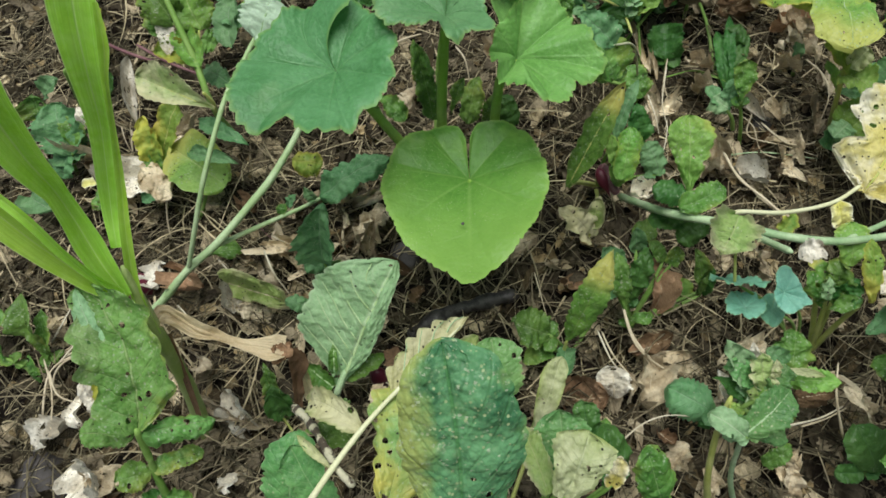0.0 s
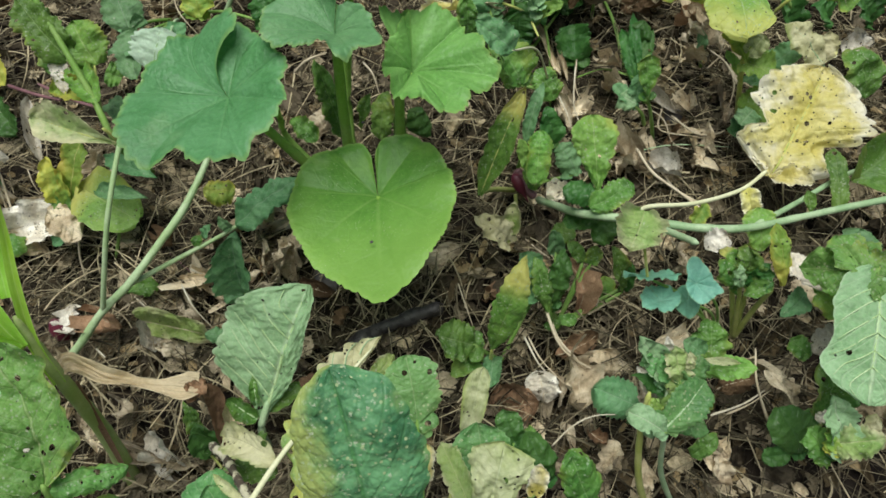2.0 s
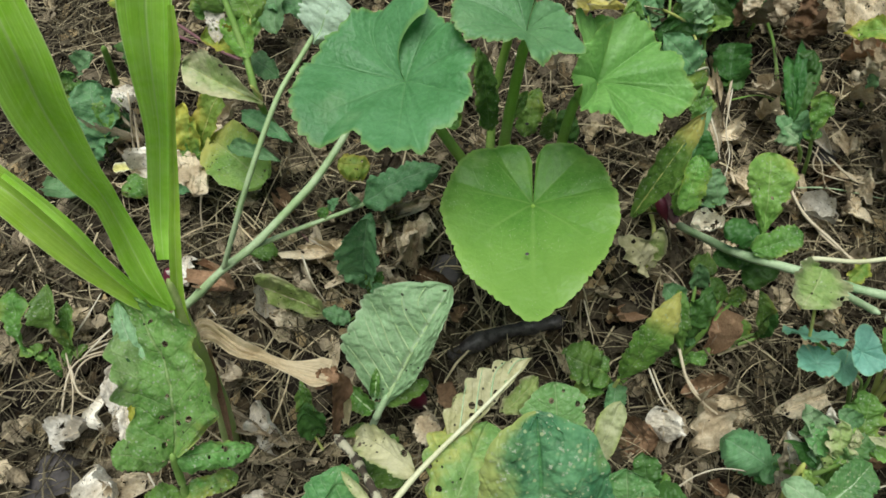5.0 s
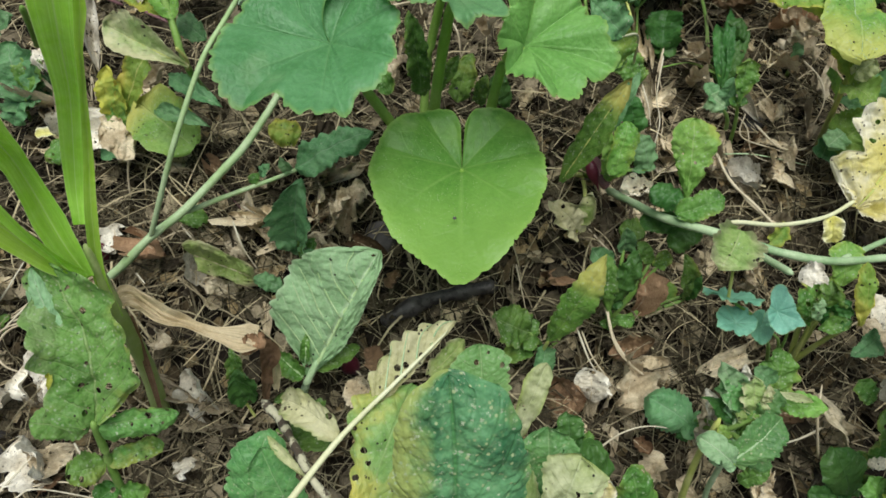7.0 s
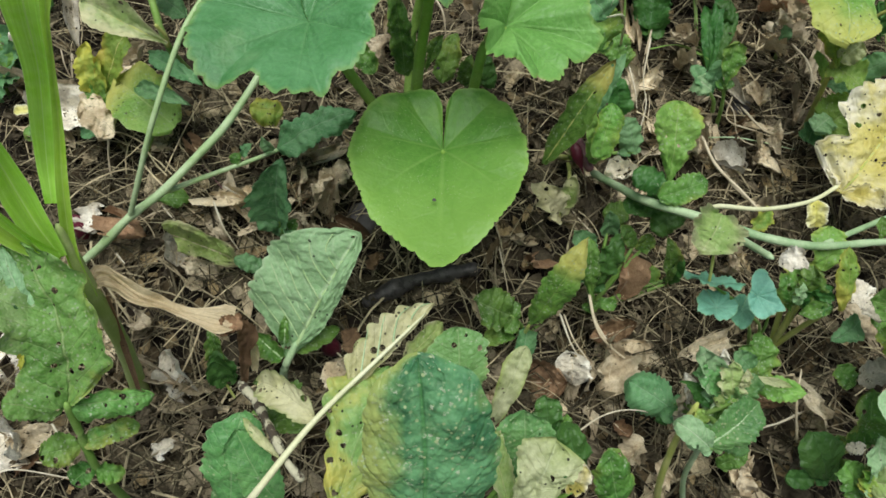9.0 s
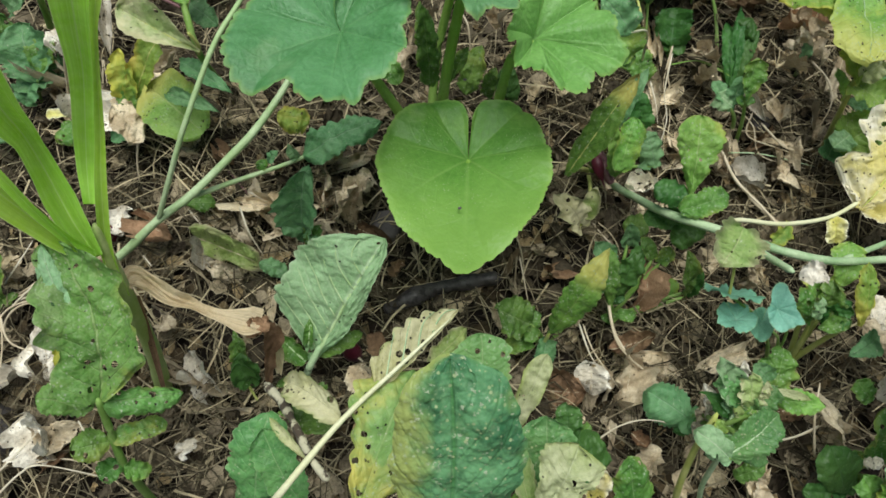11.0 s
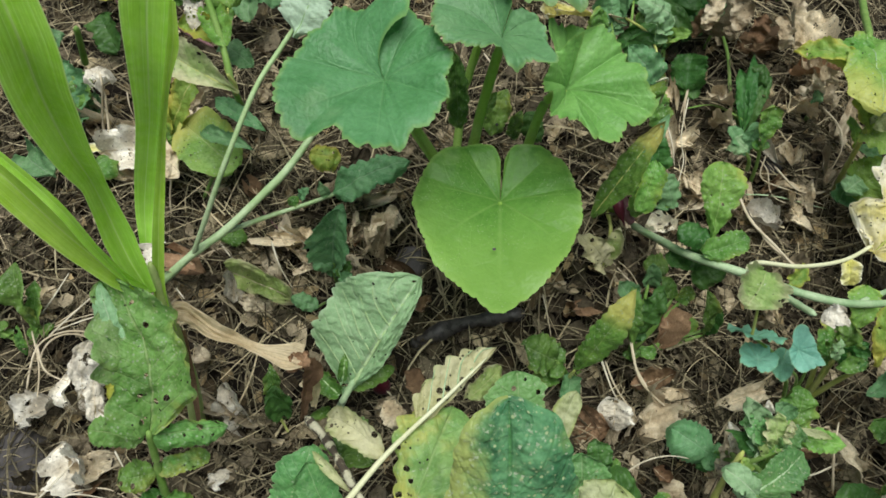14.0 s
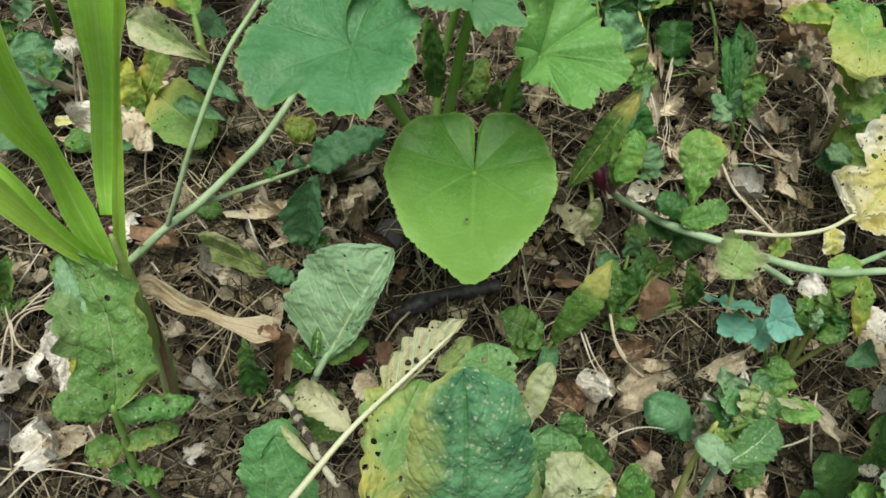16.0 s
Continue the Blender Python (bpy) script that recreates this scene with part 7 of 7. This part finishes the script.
loose([(-0.463, 0.289, 0), (-0.459, 0.335, 0.02), (-0.433, 0.351, 0.03), (-0.402, 0.353, 0.025), (-0.393, 0.343, 0.01)], 0.0016)
loose([(-0.461, 0.341, 0.02), (-0.441, 0.312, 0.02), (-0.409, 0.305, 0.01)], 0.0016)
loose([(-0.466, 0.357, 0.01), (-0.439, 0.374, 0.02), (-0.412, 0.409, 0.02)], 0.0012)
loose([(-0.474, 0.35, 0.01), (-0.437, 0.368, 0.02), (-0.399, 0.384, 0.02)], 0.0012)
loose([(-0.453, 0.203, 0), (-0.406, 0.199, 0.01), (-0.357, 0.208, 0.012), (-0.327, 0.198, 0)], 0.0014)
loose([(-0.425, 0.19, 0), (-0.403, 0.211, 0.015), (-0.399, 0.228, 0)], 0.0016)
loose([(0.291, 0.557, 0.01), (0.298, 0.534, 0.012), (0.321, 0.511, 0.01), (0.348, 0.497, 0)], 0.0026)
loose([(0.265, 0.598, 0.01), (0.312, 0.597, 0.015), (0.375, 0.588, 0.01)], 0.0013, STEM_PALE)
loose([(0.311, 0.653, 0.02), (0.296, 0.61, 0.03), (0.337, 0.601, 0.02), (0.375, 0.592, 0.01)], 0.0013)
loose([(0.227, 0.753, 0.02), (0.214, 0.697, 0.01), (0.218, 0.653, 0.01), (0.214, 0.618, 0)], 0.0012)
loose([(0.217, 0.71, 0.03), (0.251, 0.709, 0.04), (0.287, 0.699, 0.03)], 0.0012, STEM)
loose([(0.375, 0.698, 0.03), (0.395, 0.708, 0.035), (0.406, 0.687, 0.02)], 0.0011)
loose([(-0.116, 0.703, 0.1), (-0.097, 0.698, 0.12), (-0.074, 0.707, 0.12)], 0.0028)
loose([(-0.036, 0.706, 0.1), (-0.025, 0.683, 0.1), (-0.02, 0.663, 0.08)], 0.0018)
loose([(-0.451, 0.644, 0), (-0.452, 0.673, 0.02), (-0.443, 0.639, 0)], 0.0014)
loose([(-0.317, 0.997, 0.03), (-0.302, 0.937, 0.03), (-0.272, 0.891, 0.02)], 0.0014)
loose([(-0.457, 0.558, 0), (-0.455, 0.592, 0.04), (-0.456, 0.623, 0.08)], 0.0028)
loose([(-0.46, 0.67, 0.03), (-0.454, 0.653, 0.02), (-0.448, 0.644, 0)], 0.0011)
loose([(-0.282, 0.54, 0), (-0.259, 0.512, 0.01), (-0.232, 0.484, 0.01)], 0.0012, STEM_PURPLE)
loose([(-0.207, 0.493, 0), (-0.178, 0.466, 0.005), (-0.152, 0.454, 0)], 0.0011)
loose([(-0.116, 0.326, 0.012), (-0.107, 0.319, 0.014), (-0.1, 0.311, 0.012)], 0.0016)
loose([(0.123, 0.501, 0), (0.136, 0.474, 0.01), (0.153, 0.464, 0)], 0.0014)
dry_leaf((0.369, 0.791, 0.01), (0.422, 0.78, 0.04), 0.0260, RUSSET, "bundle of brown withered leaf under a yellow leaf", fold=0.6)
dry_leaf((0.373, 0.795, 0.03), (0.403, 0.762, 0.02), 0.0220, TAN, "tan withered leaf hanging in the litter", fold=0.6)
dry_leaf((0.3, 0.843, 0.01), (0.345, 0.832, 0.05), 0.0396, BROWN, "brown withered leaf hanging in the litter", fold=0.6)
dry_leaf((0.267, 0.874, 0.01), (0.243, 0.887, 0.05), 0.0405, TAN, fold=0.6)
dry_leaf((0.207, 0.795, 0), (0.205, 0.699, 0.03), 0.0080, TAN, "long shrivelled tan leaf", fold=0.9, shape="lance")
dry_leaf((0.322, 0.62, 0.01), (0.356, 0.604, 0.02), 0.0116, TAN, fold=0.9)
dry_leaf((0.273, 0.586, 0.005), (0.303, 0.556, 0.02), 0.0175, TAN, fold=0.5)
dry_leaf((0.201, 0.585, 0.005), (0.236, 0.582, 0.02), 0.0219, TAN, fold=0.7)
dry_leaf((-0.249, 0.5, 0.005), (-0.216, 0.463, 0.02), 0.0241, TAN, fold=0.7)
dry_leaf((-0.24, 0.497, 0.005), (-0.21, 0.483, 0.02), 0.0158, TAN, fold=0.7)
dry_leaf((-0.472, 0.609, 0.02), (-0.406, 0.594, 0.03), 0.0291, TAN, "broad withered tan leaf", fold=0.4)
loose([(0.27, 0.636, 0.03), (0.286, 0.64, 0.035), (0.304, 0.624, 0.03), (0.314, 0.595, 0.015), (0.365, 0.584, 0.01)], 0.0013)
loose([(0.224, 0.742, 0.03), (0.214, 0.7, 0.03), (0.217, 0.669, 0.02), (0.21, 0.643, 0.005)], 0.0012)
loose([(0.232, 0.724, 0.02), (0.253, 0.718, 0.03), (0.288, 0.697, 0.03)], 0.0011, STEM)
loose([(-0.345, 0.447, 0.01), (-0.302, 0.467, 0.02), (-0.287, 0.454, 0.01)], 0.0009)

dry_leaf((0.136, 0.338, 0.02), (0.202, 0.323, 0.025), 0.0433, TAN, "large curled tan dead leaf with a long stalk", arch=0.2, wave=0.3, spin=False)
dry_leaf((0.144, 0.31, 0.01), (0.158, 0.28, 0.01), 0.0237, TAN, "curled end of a tan dead leaf")
dry_leaf((0.061, 0.306, 0.0), (0.109, 0.304, 0.008), 0.0442, RUSSET, "flat reddish-brown dead leaf half buried in straw", arch=0.08, shape="ovate", fold=0.05, wave=0.08, spin=False)
dry_leaf((0.111, 0.303, 0.01), (0.109, 0.328, 0.025), 0.0296, WHITE, "pale papery cup of dead leaf specked with dark", shape="round", arch=0.5, fold=0.4, spin=False)
dry_leaf((0.128, 0.331, 0.015), (0.124, 0.295, 0.01), 0.0103, TAN, "narrow strip of dry leaf", shape="lance")
dry_leaf((0.127, 0.284, 0.01), (0.132, 0.249, 0.01), 0.0112, TAN, "narrow strip of dry leaf", shape="lance")
dry_leaf((0.3, 0.286, 0.07), (0.334, 0.257, 0.04), 0.0262, TAN, "hanging tan withered leaf", arch=0.15, wave=0.35, spin=False, fold=0.5)
dry_leaf((0.16, 0.222, 0.02), (0.167, 0.25, 0.03), 0.0180, TAN, "torn dry leaf on dark soil", arch=0.2)
dry_leaf((0.149, 0.266, 0.01), (0.161, 0.25, 0.01), 0.0172, RUSSET, "small brown dead leaf")
dry_leaf((0.141, 0.362, 0.0), (0.172, 0.355, 0.01), 0.0214, RUSSET, "flat reddish-brown dead leaf half buried in straw", arch=0.08, shape="ovate")
dry_leaf((0.239, 0.197, 0.03), (0.25, 0.226, 0.05), 0.0219, TAN, "hanging tan withered leaf", fold=0.5)
dry_leaf((0.273, 0.285, 0.03), (0.297, 0.286, 0.05), 0.0177, BROWN, "dark brown withered leaf", fold=0.6)
dry_leaf((0.274, 0.57, 0.02), (0.3, 0.533, 0.02), 0.0204, WHITE, "pale tan dead leaf lying flat", arch=0.15)
dry_leaf((0.251, 0.601, 0.01), (0.255, 0.546, 0.02), 0.0276, TAN, "grey-tan dead leaf lying flat", arch=0.1)
dry_leaf((0.247, 0.344, 0.02), (0.215, 0.327, 0.03), 0.0268, TAN, "tan dead leaf under the nasturtium", arch=0.2)
dry_leaf((0.147, 0.513, 0.05), (0.176, 0.504, 0.05), 0.02, WHITE, "bleached scrap hanging on the stem", arch=0.2)
dry_leaf((0.184, 0.709, 0.03), (0.206, 0.649, 0.01), 0.0131, TAN, "withered brown leaf hanging in the litter", fold=0.6)
loose([(0.125, 0.38, 0.05), (0.131, 0.347, 0.045), (0.143, 0.33, 0.04), (0.165, 0.317, 0.03)], 0.0022, STEM_DRY, "thick dry stalk of a dead leaf")
loose([(0.215, 0.709, 0.05), (0.204, 0.657, 0.04), (0.207, 0.628, 0.03), (0.2, 0.599, 0.02)], 0.0012, STEM_WHITE, "thin bleached root twisting down")
loose([(0.189, 0.673, 0.04), (0.196, 0.648, 0.03), (0.199, 0.627, 0.02)], 0.0011, STEM_WHITE, "thin bleached root twisting down")
loose([(0.26, 0.578, 0.04), (0.266, 0.533, 0.05), (0.284, 0.494, 0.06), (0.303, 0.464, 0.06)], 0.0026, STEM_DRY)
loose([(0.314, 0.629, 0.03), (0.335, 0.597, 0.03), (0.362, 0.602, 0.02), (0.373, 0.606, 0.02)], 0.0018, STEM_DRY)
loose([(0.383, 0.719, 0.04), (0.39, 0.683, 0.05), (0.394, 0.657, 0.04), (0.385, 0.636, 0.02)], 0.0016, STEM_DRY)
loose([(0.297, 0.243, 0.05), (0.284, 0.264, 0.09), (0.289, 0.291, 0.1)], 0.0018, STEM_DRY)
loose([(0.235, 0.236, 0.1), (0.27, 0.25, 0.08), (0.296, 0.264, 0.07)], 0.0014, STEM_WHITE)
loose([(0.102, 0.37, 0.02), (0.111, 0.34, 0.02), (0.122, 0.327, 0.01)], 0.0016, STEM_WHITE)
dry_leaf((-0.376, 0.564, 0.03), (-0.402, 0.575, 0.06), 0.0401, TAN, "large crumpled grey-tan dead leaf specked with dark", arch=0.3, spin=False)
dry_leaf((-0.373, 0.563, 0.035), (-0.403, 0.562, 0.05), 0.0162, WHITE, "bleached rim of a dead leaf", arch=0.2)
dry_leaf((-0.382, 0.641, 0.03), (-0.34, 0.661, 0.05), 0.0223, TAN, fold=0.5)
dry_leaf((-0.47, 0.63, 0.1), (-0.446, 0.623, 0.1), 0.0283, WHITE, "withered white flower head on a dry stem", arch=0.4)
loose([(-0.468, 0.582, 0.0), (-0.463, 0.606, 0.05), (-0.449, 0.611, 0.1), (-0.451, 0.621, 0.11)], 0.0024, STEM_DRY, "thick dry orange-brown stem")
dry_leaf((-0.508, 0.625, 0.02), (-0.484, 0.629, 0.03), 0.0179, WHITE, "scrap of bleached leaf on the straw")
dry_leaf((-0.489, 0.622, 0.02), (-0.469, 0.598, 0.02), 0.0205, TAN)
loose([(-0.373, 0.554, 0.04), (-0.376, 0.534, 0.02), (-0.376, 0.518, 0.0)], 0.002, STEM_DRY)
dry_leaf((-0.404, 0.274, 0.01), (-0.4, 0.335, 0.05), 0.034, WHITE, "large bleached papery leaf beside the corn", arch=0.2, crumple=0.22)
dry_leaf((-0.382, 0.267, 0.01), (-0.39, 0.307, 0.03), 0.0189, WHITE, "bleached papery leaf beside the corn")
dry_leaf((-0.413, 0.273, 0.01), (-0.425, 0.31, 0.03), 0.0135, WHITE, "bleached papery strip beside the corn", shape="lance")
dry_leaf((-0.45, 0.262, 0.01), (-0.425, 0.286, 0.02), 0.0356, WHITE, "bleached papery leaf on dark soil")
dry_leaf((-0.387, 0.21, 0.02), (-0.357, 0.235, 0.03), 0.0303, TAN, "curled tan dead leaf on dark soil", arch=0.4)
dry_leaf((-0.385, 0.2, 0.01), (-0.36, 0.215, 0.02), 0.0185, RUSSET, "brown dead leaf on dark soil")
loose([(-0.456, 0.32, 0.01), (-0.446, 0.333, 0.03), (-0.431, 0.342, 0.04), (-0.413, 0.345, 0.04), (-0.396, 0.342, 0.03), (-0.388, 0.335, 0.02)], 0.0016, STEM_DRY, "looped pale dry stem")
loose([(-0.47, 0.354, 0.02), (-0.451, 0.319, 0.02), (-0.441, 0.285, 0.02), (-0.443, 0.266, 0.01)], 0.0013, STEM_DRY)
loose([(-0.467, 0.372, 0.02), (-0.455, 0.391, 0.03), (-0.449, 0.418, 0.03)], 0.0014, STEM_WHITE)
loose([(-0.452, 0.348, 0.02), (-0.432, 0.369, 0.03), (-0.418, 0.392, 0.03)], 0.0014, STEM_WHITE)
loose([(-0.45, 0.354, 0.02), (-0.424, 0.362, 0.03), (-0.404, 0.372, 0.03)], 0.0014, STEM_WHITE)
loose([(-0.417, 0.18, 0.02), (-0.396, 0.203, 0.03), (-0.381, 0.228, 0.03)], 0.0014, STEM_WHITE)
loose([(-0.406, 0.169, 0.02), (-0.386, 0.189, 0.03), (-0.369, 0.197, 0.03), (-0.313, 0.192, 0.02)], 0.0014, STEM_WHITE)
loose([(-0.35, 0.238, 0.03), (-0.34, 0.224, 0.02)], 0.0014, STEM_WHITE)
loose([(-0.306, 0.473, 0.02), (-0.282, 0.449, 0.01)], 0.0014, STEM_WHITE)
loose([(-0.247, 0.468, 0.04), (-0.235, 0.444, 0.03), (-0.221, 0.429, 0.01)], 0.0014, STEM_WHITE)
loose([(-0.244, 0.493, 0.03), (-0.221, 0.48, 0.03), (-0.203, 0.47, 0.02)], 0.0014, STEM_WHITE)
loose([(-0.344, 0.42, 0.01), (-0.332, 0.408, 0.01)], 0.0014, STEM_WHITE)
dry_leaf((-0.277, 0.406, 0.02), (-0.281, 0.437, 0.03), 0.0256, WHITE, "torn white edge of a half-dead leaf")
dry_leaf((-0.275, 0.43, 0.025), (-0.214, 0.406, 0.03), 0.0348, CREAM_TIP, "half-dead yellow-green leaf lying on the straw", wave=0.35, shape="ragged")
dry_leaf((-0.174, 0.542, 0.01), (-0.129, 0.546, 0.03), 0.0273, TAN)
dry_leaf((-0.147, 0.473, 0.01), (-0.131, 0.512, 0.03), 0.0295, TAN)
dry_leaf((-0.17, 0.468, 0.01), (-0.147, 0.457, 0.02), 0.0227, TAN)
dry_leaf((-0.232, 0.492, 0.01), (-0.187, 0.468, 0.02), 0.021, TAN)
dry_leaf((-0.259, 0.472, 0.01), (-0.24, 0.443, 0.02), 0.0232, TAN)
dry_leaf((-0.333, 0.462, 0.0), (-0.306, 0.437, 0.01), 0.0298, RUSSET)
dry_leaf((-0.158, 0.445, 0.01), (-0.127, 0.445, 0.02), 0.0201, TAN)
dry_leaf((-0.282, 0.548, 0.0), (-0.256, 0.52, 0.01), 0.0222, BROWN)
dry_leaf((-0.162, 0.519, 0.0), (-0.167, 0.49, 0.01), 0.0177, RUSSET)
dry_leaf((-0.217, 0.463, 0.0), (-0.197, 0.466, 0.01), 0.0138, TAN)
dry_leaf((-0.122, 0.471, 0.0), (-0.093, 0.453, 0.01), 0.0251, BROWN)
dry_leaf((-0.312, 0.358, 0.01), (-0.279, 0.337, 0.02), 0.0189, TAN)
dry_leaf((-0.279, 0.312, 0.01), (-0.254, 0.281, 0.02), 0.0194, TAN)
dry_leaf((-0.324, 0.337, 0.0), (-0.328, 0.308, 0.01), 0.0191, TAN)
dry_leaf((-0.126, 0.67, 0.02), (-0.095, 0.721, 0.05), 0.0418, TAN)
dry_leaf((-0.091, 0.709, 0.03), (-0.07, 0.736, 0.03), 0.0265, TAN)
dry_leaf((0.104, 0.831, 0.06), (0.126, 0.825, 0.03), 0.0382, TAN, "tan withered leaf hanging in the litter")
dry_leaf((0.007, 0.721, 0.06), (0.026, 0.742, 0.08), 0.0286, TAN)
dry_leaf((0.256, 0.704, 0.01), (0.276, 0.673, 0.02), 0.0246, TAN)
dry_leaf((0.276, 0.631, 0.01), (0.286, 0.594, 0.02), 0.0197, TAN)
dry_leaf((0.189, 0.687, 0.01), (0.198, 0.639, 0.02), 0.0134, TAN)
dry_leaf((0.143, 0.609, 0.01), (0.165, 0.581, 0.02), 0.0227, RUSSET)
dry_leaf((0.338, 0.661, 0.01), (0.355, 0.631, 0.02), 0.0185, TAN)
dry_leaf((0.346, 0.614, 0.01), (0.354, 0.578, 0.02), 0.0180, TAN)
dry_leaf((0.308, 0.683, 0.01), (0.323, 0.653, 0.02), 0.0158, WHITE)
dry_leaf((0.381, 0.666, 0.01), (0.379, 0.619, 0.02), 0.0141, TAN)
dry_leaf((0.359, 0.727, 0.02), (0.378, 0.705, 0.02), 0.0192, TAN)
dry_leaf((0.25, 0.606, 0.01), (0.272, 0.574, 0.02), 0.0321, TAN)
dry_leaf((0.323, 0.577, 0.01), (0.348, 0.554, 0.02), 0.0175, TAN)
dry_leaf((0.222, 0.609, 0.0), (0.229, 0.574, 0.02), 0.0193, TAN)
dry_leaf((0.194, 0.726, 0.02), (0.208, 0.68, 0.02), 0.0150, TAN)
dry_leaf((0.302, 0.734, 0.03), (0.324, 0.716, 0.02), 0.0171, TAN)
dry_leaf((0.254, 0.74, 0.02), (0.278, 0.716, 0.02), 0.0306, TAN)
dry_leaf((0.386, 0.755, 0.03), (0.398, 0.722, 0.03), 0.0143, TAN)

# ---- crumbs of soil lying on the broad leaves ----
for at in ((-0.025, 0.507, 0.206), (-0.023, 0.378, 0.2)):
    pebble("soil_crumb", at, (0.0016, 0.0013, 0.0009), STONE_DARK, "tiny black soil crumb on a squash leaf")
